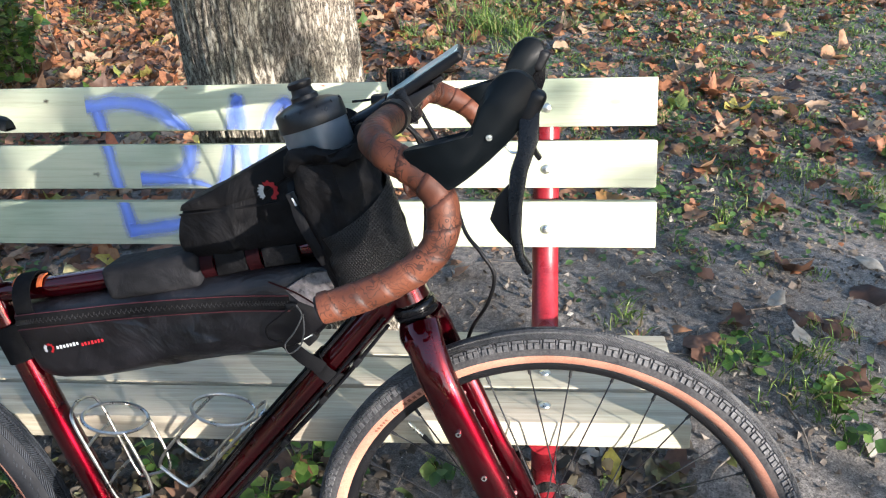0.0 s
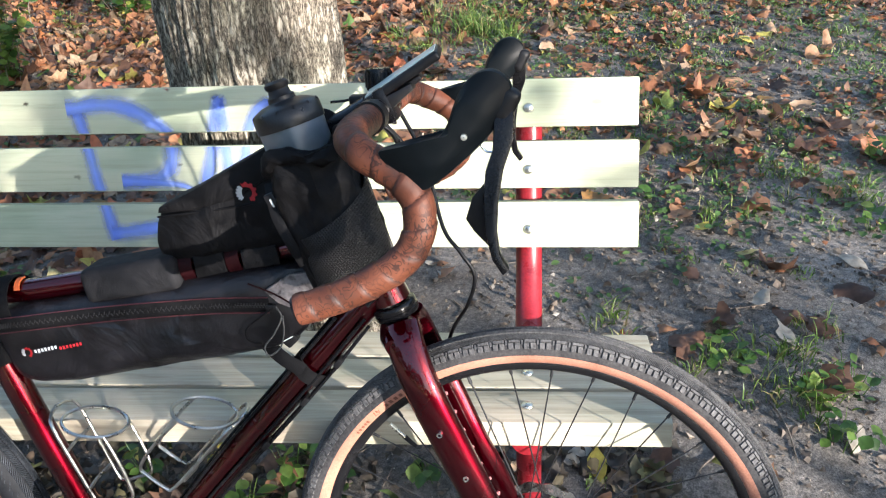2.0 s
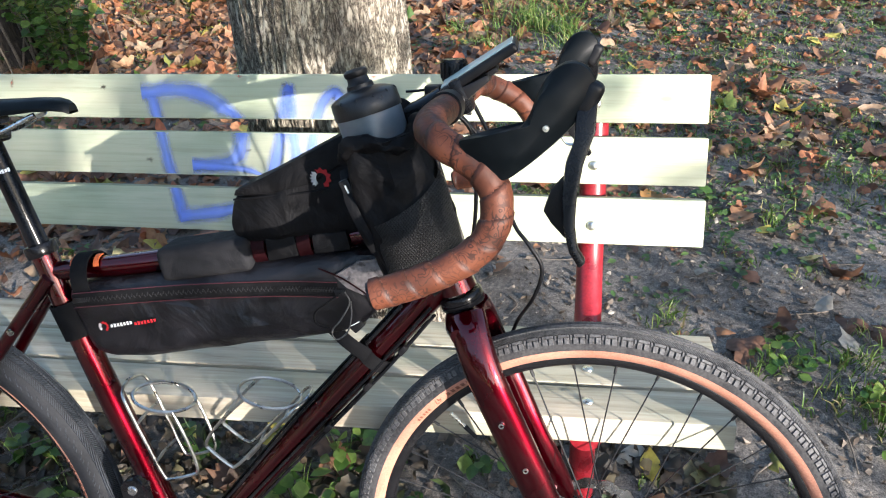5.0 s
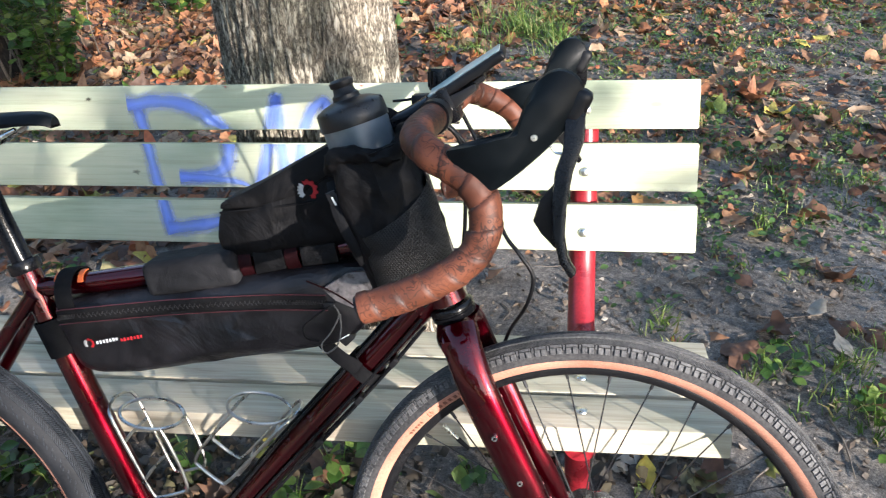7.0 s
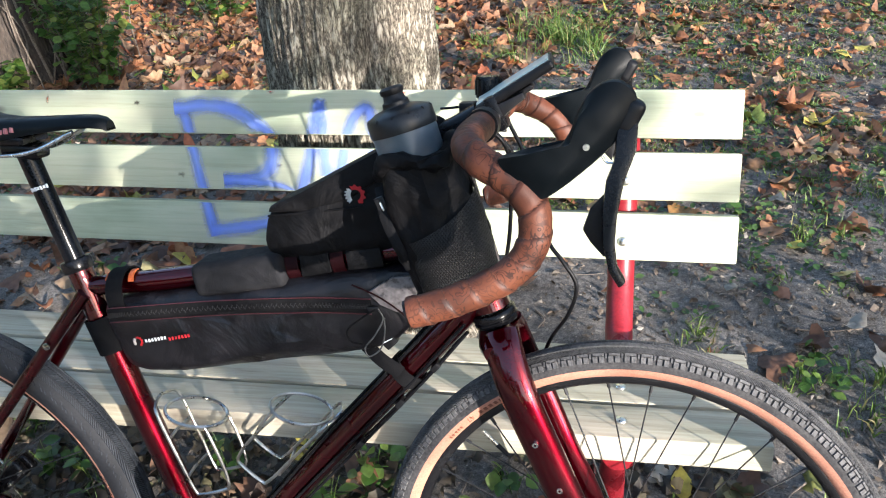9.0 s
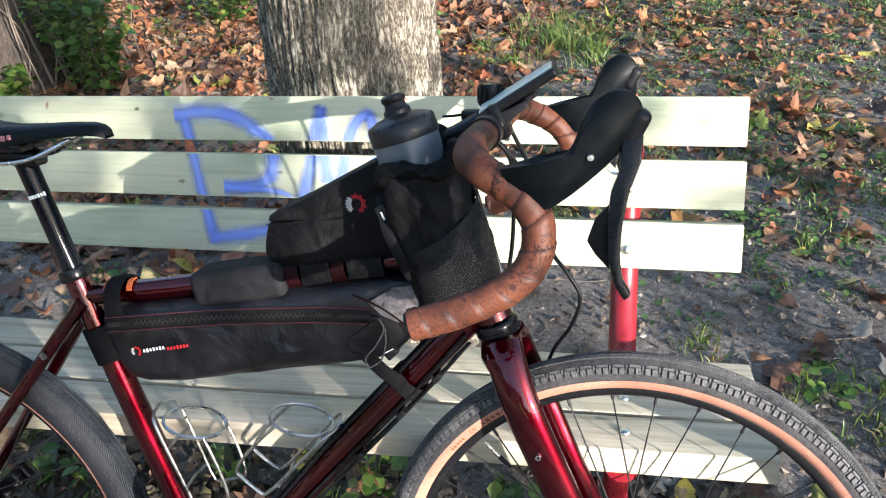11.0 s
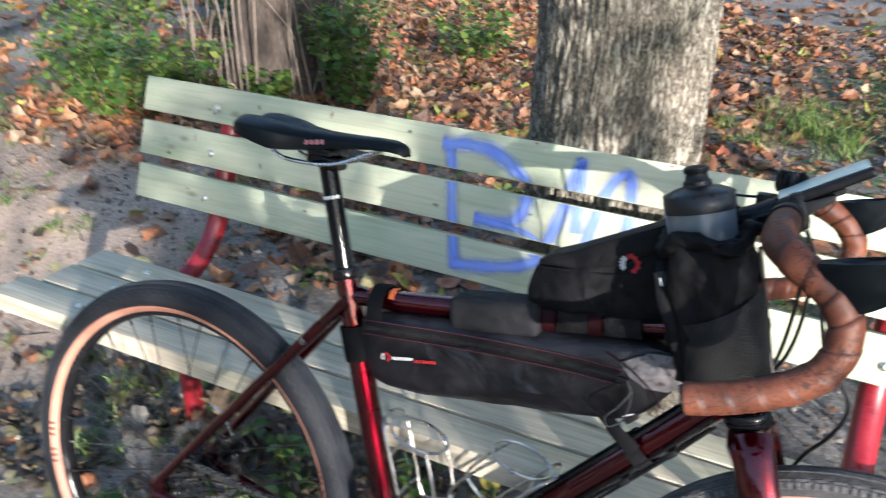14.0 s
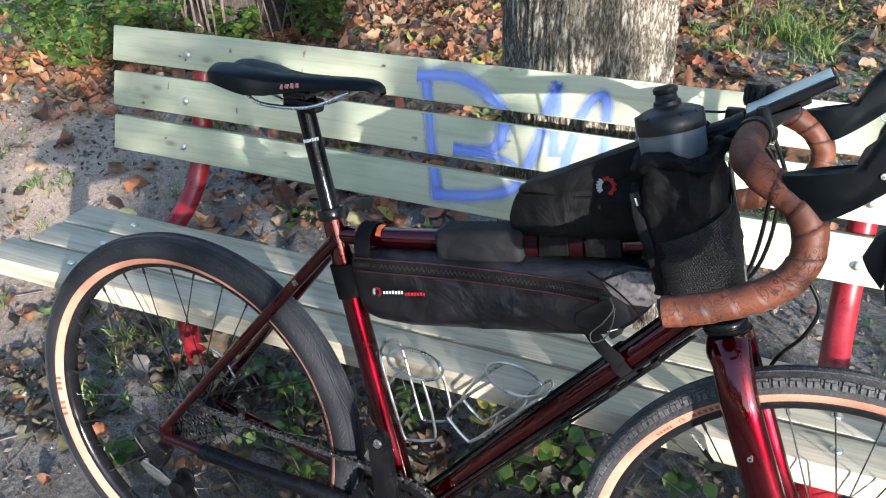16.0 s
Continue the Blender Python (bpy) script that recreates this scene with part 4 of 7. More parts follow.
        part("spoke", bm, spoke_black if k % 16 else dark_steel, wh)
    # disc brake rotor on the far side
    rot = bmesh.new()
    seg = 96
    rows = []
    for k in range(seg):
        a = 2 * math.pi * k / seg
        wav = 0.0022 * math.sin(a * 16)
        rows.append([rot.verts.new((r * math.cos(a), y, r * math.sin(a))) for r, y in ((0.064, 0.043), (0.0795 + wav, 0.043), (0.0795 + wav, 0.0448), (0.064, 0.0448))])
    for k in range(seg):
        A, B = rows[k], rows[(k + 1) % seg]
        for i in range(4):
            rot.faces.new((A[i], A[(i + 1) % 4], B[(i + 1) % 4], B[i]))
    for k in range(6):
        a = math.pi * k / 3
        arm_ = bmesh.new()
        sweep(arm_, [(0.02 * math.cos(a - 0.4), 0.044, 0.02 * math.sin(a - 0.4)), (0.066 * math.cos(a), 0.044, 0.066 * math.sin(a))], 0.0026, 6)
        part("rotor_arm", turned(arm_, m), black_alloy, wh)
    part("disc_rotor", turned(rot, m), steel, wh, "steel brake disc")
    return wh, m


rear_wheel, rear_m = wheel("rear_wheel", (0, 0, 0), 0, "rear wheel with tan-wall tyre", shaded_tread, casing_rubber, 0.996, 0.0262, 0.3165, False, -22)
front_wheel, front_m = wheel("front_wheel", (1.029, -0.008, 0.002), -3.2, "front wheel with tan-wall tyre", tread_rubber, dusty_casing, 0.975)


def tyre_print(wh, m, angles, r, size, R=0.3155, thick=0.0222):
    for a in angles:
        bm = bmesh.new()
        rr, yy = R + (thick - 0.0003) * math.sin(radians(-34)), -(thick + 0.0005) * math.cos(radians(-34))
        q = Matrix.Rotation(-radians(a), 4, "Y") @ Matrix.Translation((rr + r, yy, 0)) @ Matrix.Rotation(radians(-34), 4, "Z")
        box(bm, (0, 0.0006, 0), (size[0], 0.0030, size[1]))
        part("printed_bar", turned(bm, m @ q), brown_print, wh)


tyre_print(front_wheel, front_m, [122.5, 124.1, 125.7, 127.3, 128.9], 0.002, (0.0060, 0.0048))
tyre_print(front_wheel, front_m, [136.0, 137.0, 138.0, 139.2, 140.2], 0.001, (0.0040, 0.0026))
tyre_print(front_wheel, front_m, [136.3, 137.4, 138.6, 139.8], 0.0055, (0.0030, 0.0026))


def lettering(text, size):
    """Built-in letters as a thin mesh."""
    cu = bpy.data.curves.new("lettering", "FONT")
    cu.body, cu.size, cu.extrude, cu.align_x, cu.align_y = text, size, 0.0003, "CENTER", "CENTER"
    ob = bpy.data.objects.new("lettering", cu)
    scene.collection.objects.link(ob)
    me = bpy.data.meshes.new_from_object(ob.evaluated_get(bpy.context.evaluated_depsgraph_get()))
    bpy.data.objects.remove(ob)
    return me


size_me = lettering("47", 0.0125)
size_at = Matrix.Rotation(-radians(132.4), 4, "Y") @ Matrix.Translation((0.3055, -0.0196, 0)) @ Matrix.Rotation(radians(-34), 4, "Z")
size_me.transform(front_m @ size_at @ Matrix(((0, -1, 0, 0), (0, 0, -1, 0), (1, 0, 0, 0), (0, 0, 0, 1))))
size_me.materials.clear()
size_me.materials.append(brown_print)
size_mark = new("printed_number", size_me)
size_mark.parent = front_wheel
size_mark["label"] = "dark brown printed tyre size"
tyre_print(rear_wheel, rear_m, [177, 179.2, 181.4, 187, 189.2, 191.5], 0.0, (0.009, 0.005), 0.3165, 0.0262)
tyre_print(rear_wheel, rear_m, [4, 6, 8, 10, 12, 14, 17, 19, 21], 0.0, (0.006, 0.005), 0.3165, 0.0262)
valve = bmesh.new()
sweep(valve, [(-0.276 * 0.70, 0, 0.276 * 0.714), (-0.243 * 0.70, 0, 0.243 * 0.714)], 0.0030, 10)
part("valve", turned(valve, front_m), brass_nipple, front_wheel, "silver valve stem")
cap_v = bmesh.new()
sweep(cap_v, [(-0.249 * 0.70, 0, 0.249 * 0.714), (-0.228 * 0.70, 0, 0.228 * 0.714)], lambda t: 0.0036 - 0.0008 * t, 10)
part("valve_cap", turned(cap_v, front_m), black_plastic, front_wheel)

# Fork.
for sgn in (-1, 1):
    y0 = -0.008
    pts = [(0.870, y0 * 0.3 + sgn * 0.022, 0.348), (0.878, y0 * 0.5 + sgn * 0.038, 0.326), (0.897, y0 + sgn * 0.049, 0.275), (0.945, y0 + sgn * 0.054, 0.160), (0.995, y0 + sgn * 0.056, 0.040), (1.027, y0 + sgn * 0.056, -0.010)]
    if sgn > 0:
        pts = [(0.870, 0.020, 0.348), (0.878, 0.034, 0.326), (0.897, 0.0385, 0.275), (0.922, 0.033, 0.215), (0.945, 0.027, 0.160), (0.968, 0.029, 0.108), (0.997, 0.042, 0.038), (1.027, 0.048, -0.010)]
    part("fork_leg", tube(pts, lambda t: 0.0250 - 0.0035 * t - 0.009 * max(0, t - 0.75) / 0.25, 20, 7, flat=0.62 if sgn < 0 else 0.50, up=(0, 1, 0)), candy_red, bike)
    if sgn < 0:
        for q in ((0.915, 0.225), (0.944, 0.162), (0.972, 0.10)):
            b = bmesh.new()
            lathe(b, [(0.0016, -0.0030), (0.0036, -0.0030), (0.0038, 0.004)], "Y", 14)
            part("fork_bolt", shift(b, (q[0], y0 - 0.0675 + 0.004 * (0.225 - q[1]) * 4, q[1])), steel, bike)
    else:
        for k in range(9):
            b = bmesh.new()
            z = 0.28 - k * 0.026
            lathe(b, [(0.0004, -0.0012), (0.0028, -0.0008), (0.0028, 0.002)], "Y", 10)
            part("fork_boss", shift(b, (0.895 + k * 0.0106, 0.0155 + 0.0105 * smooth_step(0.16, 0.28, z) + 0.006 * smooth_step(0.14, 0.06, z), z)), pink_print, bike)
crown = bmesh.new()
secs = []
for y, w2, h2 in ((-0.046, 0.016, 0.020), (-0.034, 0.0235, 0.030), (-0.015, 0.027, 0.030), (0, 0.028, 0.029), (0.015, 0.027, 0.030), (0.034, 0.0235, 0.030), (0.046, 0.016, 0.020)):
    secs.append([(0.868 + w2 * 0.9 * math.cos(a) - 0.3 * h2 * math.sin(a), y - 0.003, 0.337 + h2 * 0.68 * math.sin(a) - abs(y) * 0.25) for a in (2 * math.pi * k / 20 for k in range(20))])
loft(crown, secs)
part("fork_crown", crown, candy_red, bike)
lowcup = bmesh.new()
lathe(lowcup, [(0.020, -0.009), (0.0275, -0.009), (0.0288, -0.007), (0.0288, -0.002), (0.0275, -0.001), (0.0275, 0.001), (0.0285, 0.002), (0.0285, 0.006), (0.0270, 0.008), (0.020, 0.008)], "Z", 36)
hd = (Vector((0.813, 0, 0.505)) - Vector((0.8575, 0, 0.374))).normalized().to_track_quat("Z", "Y").to_matrix().to_4x4()
part("headset", turned(lowcup, Matrix.Translation((0.8618, 0, 0.3625)) @ hd), black_alloy, bike, "black headset ring")
topcup = bmesh.new()
lathe(topcup, [(0.012, -0.012), (0.024, -0.012), (0.0245, 0.0), (0.019, 0.010), (0.019, 0.05), (0.012, 0.05)], "Z", 28)
part("spacer_stack", turned(topcup, Matrix.Translation((0.809, 0, 0.517)) @ hd), black_alloy, bike)
part("stem", tube([(0.787, 0.0, 0.588), (0.815, 0, 0.594), (0.852, 0, 0.611)], lambda t: 0.0185 - 0.002 * math.sin(math.pi * t), 18, 5), black_alloy, bike, "black handlebar stem")


# Handlebar: drawn for the near side and mirrored; it is turned a little to the near side.
def turn_bar(bm, mirror):
    for v in bm.verts:
        if mirror:
            v.co.y = -v.co.y
        v.co.x += 0.048 * (v.co.y + 0.21)
    return bm


def wound(points, r, steps=12, pitch=0.026):
    """A bar wrapped in tape: each turn overlaps the last one with a small step."""
    pts = curve_points(points, steps)
    lens, total = [0.0], 0.0
    for a, b in zip(pts, pts[1:]):
        total += (b - a).length
        lens.append(total)
    dense = []
    i = 0
    nn = int(total / 0.0012)
    for k in range(nn + 1):
        d = total * k / nn
        while i < len(lens) - 2 and lens[i + 1] < d:
            i += 1
        f_ = (d - lens[i]) / max(lens[i + 1] - lens[i], 1e-6)
        dense.append(pts[i].lerp(pts[i + 1], f_))
    bm = bmesh.new()
    seam = bm.verts.layers.float.new("seam")
    rings = sweep(bm, dense, r, 36)
    for k, ring in enumerate(rings):
        d = total * k / nn
        for j, v in enumerate(ring):
            ph = ((d if d > 0.13 else 0.13 + (d - 0.13) * 3.0) / pitch + j / 36.0 + 0.06 * noise.noise(v.co * 25)) % 1.0
            lift = 0.0013 * (1 - ph) ** 0.8 * min(1.0, ph / 0.08) - 0.0007
            v[seam] = ph
            v.co += (v.co - dense[k]).normalized() * (lift + 0.0004 * noise.noise(v.co * 120))
    return bm


bar_line = [(0.853, -0.055, 0.611), (0.853, -0.10, 0.611), (0.855, -0.150, 0.611), (0.861, -0.184, 0.607), (0.879, -0.203, 0.597), (0.905, -0.210, 0.582), (0.922, -0.213, 0.562), (0.927, -0.216, 0.540), (0.921, -0.219, 0.516), (0.903, -0.223, 0.496), (0.874, -0.227, 0.480), (0.842, -0.231, 0.468), (0.808, -0.235, 0.459)]
hood_outline = [(0.893, 0.603), (0.905, 0.6065), (0.925, 0.6070), (0.946, 0.613), (0.957, 0.626), (0.965, 0.646), (0.975, 0.662), (0.988, 0.671), (1.002, 0.671), (1.014, 0.660), (1.014, 0.644), (1.004, 0.627), (0.992, 0.612), (0.970, 0.592), (0.948, 0.575), (0.933, 0.567), (0.921, 0.572), (0.906, 0.585)]


def hood():
    return shift(pillow(hood_outline, -0.0115, 0.0115, 0.0068, 0.010, layers=9, steps=4), (0, -0.214, 0))


def prism(outline, y0, y1, bevel):
    """A thick plate from an outline in x, z."""
    bm = bmesh.new()
    a = [bm.verts.new((x, y0, z)) for x, z in outline]
    b = [bm.verts.new((x, y1, z)) for x, z in outline]
    bm.faces.new(a)
    bm.faces.new(b[::-1])
    n = len(a)
    for k in range(n):
        bm.faces.new((a[k], b[k], b[(k + 1) % n], a[(k + 1) % n]))
    bmesh.ops.recalc_face_normals(bm, faces=bm.faces)
    if bevel:
        bmesh.ops.bevel(bm, geom=list(bm.edges), offset=bevel, segments=2, affect="EDGES", profile=0.6)
    return bm


for mirror in (False, True):
    part("handlebar_grip", turn_bar(wound(bar_line, 0.0158), mirror), tape, bike, "brown printed bar tape wound in overlapping turns")
    plug = bmesh.new()
    sweep(plug, [(0.809, -0.2348, 0.4595), (0.8055, -0.2353, 0.4583)], 0.0135, 18)
    part("bar_plug", turn_bar(plug, mirror), black_plastic, bike)
    hd_ob = part("brake_hood", turn_bar(hood(), mirror), hood_rubber, bike, "black rubber lever hood")
    nose = bmesh.new()
    box(nose, (1.010, -0.214, 0.640), (0.018, 0.023, 0.032), Euler((0, radians(28), 0)).to_matrix(), 0.008, 4)
    part("lever_pivot", turn_bar(nose, mirror), black_plastic, hd_ob)
    lev = prism([(1.017, 0.640), (1.016, 0.612), (1.006, 0.585), (1.0005, 0.555), (0.9990, 0.530), (1.0015, 0.510), (1.0095, 0.497), (1.0035, 0.4915), (0.994, 0.506), (0.9885, 0.530), (0.9875, 0.560), (0.990, 0.585), (0.997, 0.603), (0.999, 0.632)], -0.0065, 0.0065, 0.0028)
    for v in lev.verts:
        v.co.y += -0.217 + 0.17 * (v.co.z - 0.64)
    part("brake_lever", turn_bar(lev, mirror), black_alloy, hd_ob, "black brake lever blade")
    pad = prism([(1.000, 0.583), (0.991, 0.575), (0.977, 0.560), (0.970, 0.540), (0.977, 0.528), (0.990, 0.513), (0.994, 0.530), (0.994, 0.560)], -0.226, -0.219, 0.0018)
    part("shift_paddle", turn_bar(pad, mirror), black_plastic, hd_ob)
    pin = bmesh.new()
    lathe(pin, [(0.0004, -0.0008), (0.0028, -0.0006), (0.0031, 0.002)], "Y", 18)
    part("hood_pin", turn_bar(shift(pin, (0.973, -0.2335, 0.6165)), mirror), zinc, hd_ob, "round silver pin")
    hook = tube([(0.986, -0.218, 0.606), (0.991, -0.218, 0.600), (0.999, -0.220, 0.600)], 0.0012, 8, 5)
    part("adjuster", turn_bar(hook, mirror), steel, hd_ob)
core = bmesh.new()
sweep(core, [(0.853 + 0.048 * (y + 0.21), y, 0.611) for y in (-0.075, -0.03, 0, 0.03, 0.075)], 0.0152, 22)
part("bar_centre", core, black_alloy, bike)
clampring = bmesh.new()
sweep(clampring, [(0.853 + 0.048 * (y + 0.21), y, 0.611) for y in (-0.068, -0.064, -0.050, -0.046)], 0.0188, 24)
part("clamp_band", clampring, black_plastic, bike, "black mount clamp on the bar")
face = bmesh.new()
box(face, (0.871, 0.0, 0.617), (0.016, 0.044, 0.042), Euler((0, radians(-22), 0)).to_matrix(), 0.005, 2)
part("stem_faceplate", face, black_alloy, bike)
for zz in (-0.014, 0.014):
    b = bmesh.new()
    box(b, (0.880, -0.013, 0.613 + zz), (0.006, 0.007, 0.007), None, 0.001)
    part("faceplate_bolt", b, steel, bike)
# cables and hoses
for pts, r in (
    ([(0.866, -0.045, 0.606), (0.886, -0.036, 0.575), (0.886, -0.020, 0.50), (0.878, -0.012, 0.44), (0.862, -0.020, 0.405), (0.83, -0.024, 0.375)], 0.0025),
    ([(0.868, -0.02, 0.60), (0.893, -0.01, 0.56), (0.897, 0.01, 0.49), (0.885, 0.02, 0.43), (0.855, 0.026, 0.39)], 0.0025),
    ([(0.872, 0.07, 0.606), (0.905, 0.05, 0.54), (0.926, 0.015, 0.462), (0.947, 0.0, 0.433), (0.963, 0.0, 0.402), (0.953, 0.008, 0.362), (0.930, 0.03, 0.318), (0.915, 0.048, 0.27)], 0.0026),
):
    ring_tube(pts, r, "cable_housing", black_plastic, None, "", seg=10)
for pts in ([(0.832, -0.024, 0.352), (0.76, -0.022, 0.270), (0.60, -0.022, 0.100), (0.47, -0.022, -0.04)], [(0.829, 0.006, 0.328), (0.757, 0.006, 0.246), (0.60, 0.006, 0.083), (0.48, 0.006, -0.045)], [(0.835, -0.016, 0.339), (0.765, -0.017, 0.258), (0.61, -0.017, 0.092), (0.48, -0.016, -0.045)]):
    ring_tube([(x - 0.006, y, z + 0.006) for x, y, z in pts], 0.0022, "frame_cable", black_alloy, None, "", seg=8)
for off, y in ((0.0215, -0.004), (0.0185, -0.0125)):
    ring_tube([(x - 0.73 * off, y, z + 0.683 * off) for x, z in ((0.800, 0.343), (0.72, 0.256), (0.63, 0.159), (0.54, 0.055), (0.47, -0.022))], 0.0024, "frame_hose", black_alloy, None, "glossy black hose along the down tube", seg=8)
for q in ((0.770, 0.310), (0.66, 0.191), (0.72, 0.256)):
    b = bmesh.new()
    box(b, (q[0] + 0.0155, -0.014, q[1] - 0.0145), (0.014, 0.016, 0.008), Euler((0, radians(-47), 0)).to_matrix(), 0.002)
    part("cable_guide", b, black_plastic, bike)

# Bottle cages.
def cage(origin, along, out):
    """Bent steel wire: along the tube and away from it."""
    A, O, Y = Vector(along).normalized(), Vector(out).normalized(), Vector((0, 1, 0))
    P = lambda a, o, y: Vector(origin) + A * a + O * o + Y * y
    bm = bmesh.new()
    wires = [
        [P(0.150, 0.004, 0.0), P(0.146, 0.006, -0.020), P(0.130, 0.010, -0.033), P(0.06, 0.012, -0.033), P(0.010, 0.014, -0.032), P(0.001, 0.022, -0.031), P(0.0, 0.055, -0.030), P(0.004, 0.066, -0.030), P(0.03, 0.071, -0.031), P(0.07, 0.071, -0.031), P(0.0995, 0.0685, -0.0305)],
        [P(0.150, 0.004, 0.0), P(0.146, 0.006, 0.020), P(0.130, 0.010, 0.033), P(0.06, 0.012, 0.033), P(0.010, 0.014, 0.032), P(0.001, 0.022, 0.031), P(0.0, 0.055, 0.030), P(0.004, 0.066, 0.030), P(0.03, 0.071, 0.031), P(0.07, 0.071, 0.031), P(0.0995, 0.0685, 0.0305)],
    ]
    for w in wires:
        sweep(bm, curve_points(w, 6), 0.0024, 8)
    ring = [P(0.112 - 0.021 * math.cos(t), 0.046 + 0.038 * math.cos(t), 0.038 * math.sin(t)) for t in (2 * math.pi * k / 40 for k in range(40))]
    sweep(bm, ring, 0.0024, 8, closed=True)
    for a in (0.030, 0.094):
        sweep(bm, [P(a, 0.010, -0.033), P(a, 0.006, 0.0), P(a, 0.010, 0.033)], 0.0024, 8)
    return bm


part("bottle_cage", cage((0.421, 0, 0.085), (-0.107, 0, 0.371), (0.371, 0, 0.107)), cage_wire, bike, "empty bent-wire steel bottle cage")
part("bottle_cage", cage((0.548, 0, 0.104), (0.683, 0, 0.73), (-0.73, 0, 0.683)), cage_wire, bike, "empty bent-wire steel bottle cage")

# Drivetrain.
arm = prism([(0.401, 0.118), (0.392, 0.108), (0.393, 0.093), (0.405, 0.02), (0.412, -0.062), (0.420, -0.084), (0.446, -0.084), (0.453, -0.062), (0.442, 0.02), (0.429, 0.096), (0.426, 0.112), (0.414, 0.121)], -0.078, -0.062, 0.004)
crank = part("crank_arm", arm, black_alloy, bike, "black crank arm")
axl = bmesh.new()
lathe(axl, [(0.0003, -0.081), (0.006, -0.081), (0.0075, -0.079), (0.0075, -0.076)], "Y", 18)
part("pedal_thread", shift(axl, (0.411, 0, 0.104)), steel, crank)
for rr, yy, nteeth in ((0.094, -0.044, 46), (0.066, -0.038, 32)):
    ch = bmesh.new()
    seg = nteeth * 4
    prof = []
    for k in range(seg):
        a = 2 * math.pi * k / seg
        r = rr + (0.0025 if k % 4 in (1, 2) else -0.001)
        prof.append((r * math.cos(a), r * math.sin(a)))
    ins = [((rr - 0.018) * math.cos(2 * math.pi * k / seg), (rr - 0.018) * math.sin(2 * math.pi * k / seg)) for k in range(seg)]
    rows = [[ch.verts.new((x, y, z)) for x, z in p] for p, y in ((ins, -0.0015), (prof, -0.001), (prof, 0.001), (ins, 0.0015))]
    for A_, B_ in zip(rows, rows[1:] + rows[:1]):
        for k in range(seg):
            ch.faces.new((A_[k], A_[(k + 1) % seg], B_[(k + 1) % seg], B_[k]))
    for k in range(4):
        a = math.pi / 4 + math.pi * k / 2
        sweep(ch, [(0.02 * math.cos(a), 0, 0.02 * math.sin(a)), ((rr - 0.012) * math.cos(a), 0, (rr - 0.012) * math.sin(a))], 0.007, 8, flat=0.5, up=(0, 1, 0))
    part("chainring", shift(ch, BB + Vector((0, yy, 0))), black_alloy, bike, "black toothed chainring")
cass = None
for k in range(10):
    rr = 0.024 + 0.0042 * k
    cg = bmesh.new()
    nt_ = 11 + 2 * k
    seg = nt_ * 4
    prof = [((rr + (0.002 if j % 4 in (1, 2) else -0.0018)) * math.cos(2 * math.pi * j / seg), (rr + (0.002 if j % 4 in (1, 2) else -0.0018)) * math.sin(2 * math.pi * j / seg)) for j in range(seg)]
    ins = [((rr - 0.009) * math.cos(2 * math.pi * j / seg), (rr - 0.009) * math.sin(2 * math.pi * j / seg)) for j in range(seg)]
    y = -0.052 + 0.0037 * k
    rows = [[cg.verts.new((x, yy, z)) for x, z in p] for p, yy in ((ins, y - 0.0008), (prof, y - 0.0006), (prof, y + 0.0006), (ins, y + 0.0008))]
    for A_, B_ in zip(rows, rows[1:] + rows[:1]):
        for j in range(seg):
            cg.faces.new((A_[j], A_[(j + 1) % seg], B_[(j + 1) % seg], B_[j]))
    part("sprocket", cg, sprocket_steel, rear_wheel, "oily steel sprocket")


def chain(points):
    """Links along a path: pairs of plates joined by rollers."""
    pts = [Vector(p) for p in points]
    bm = bmesh.new()
    total = sum((b - a).length for a, b in zip(pts, pts[1:]))
    n = int(total / 0.0127)
    def at(d):
        for a, b in zip(pts, pts[1:]):
            l = (b - a).length
            if d <= l:
                return a.lerp(b, d / l)
            d -= l
        return pts[-1]
    for k in range(n):
        a, b = at(total * k / n), at(total * (k + 1) / n)
        d = (b - a).normalized()
        side = d.cross(Vector((0, 0, 1))).normalized()
        off = 0.0030 if k % 2 else 0.0020
        turn = Matrix((d, side, d.cross(side))).transposed()
        for s_ in (-1, 1):
            box(bm, (a + b) / 2 + side * (s_ * off), ((b - a).length * 1.3, 0.0011, 0.0085), turn)
        sweep(bm, [a - side * 0.003, a + side * 0.003], 0.0038, 8)
    return bm


rc = [(0.048 * math.sin(t), -0.030, 0.048 * math.cos(t)) for t in np.linspace(-1.6, 0.1, 10)]
fc = [(0.433 + 0.094 * math.sin(t), -0.044, -0.065 + 0.094 * math.cos(t)) for t in np.linspace(-0.05, 2.9, 16)]
lower = [(0.30, -0.042, -0.150), (0.10, -0.040, -0.150), (0.035, -0.038, -0.155)]
part("chain", chain(rc + fc + lower), dark_steel, bike, "oily steel chain", smooth=False)
derailleur = bmesh.new()
box(derailleur, (-0.026, -0.060, -0.050), (0.030, 0.024, 0.044), Euler((0, 0.5, 0)).to_matrix(), 0.006, 3)
dm = part("rear_derailleur", derailleur, black_alloy, bike, "black rear derailleur")
link = prism([(-0.066, -0.072), (-0.054, -0.061), (-0.022, -0.075), (0.002, -0.088), (0.006, -0.098), (-0.014, -0.104), (-0.046, -0.092)], -0.074, -0.066, 0.002)
part("linkage", link, chrome, dm, "bright silver linkage plate")
cg = tube([(0.012, -0.055, -0.098), (0.030, -0.052, -0.115), (0.038, -0.050, -0.150), (0.030, -0.048, -0.185)], 0.010, 12, flat=0.4, up=(0, 1, 0))
part("pulley_cage", cg, black_alloy, dm)
drum = bmesh.new()
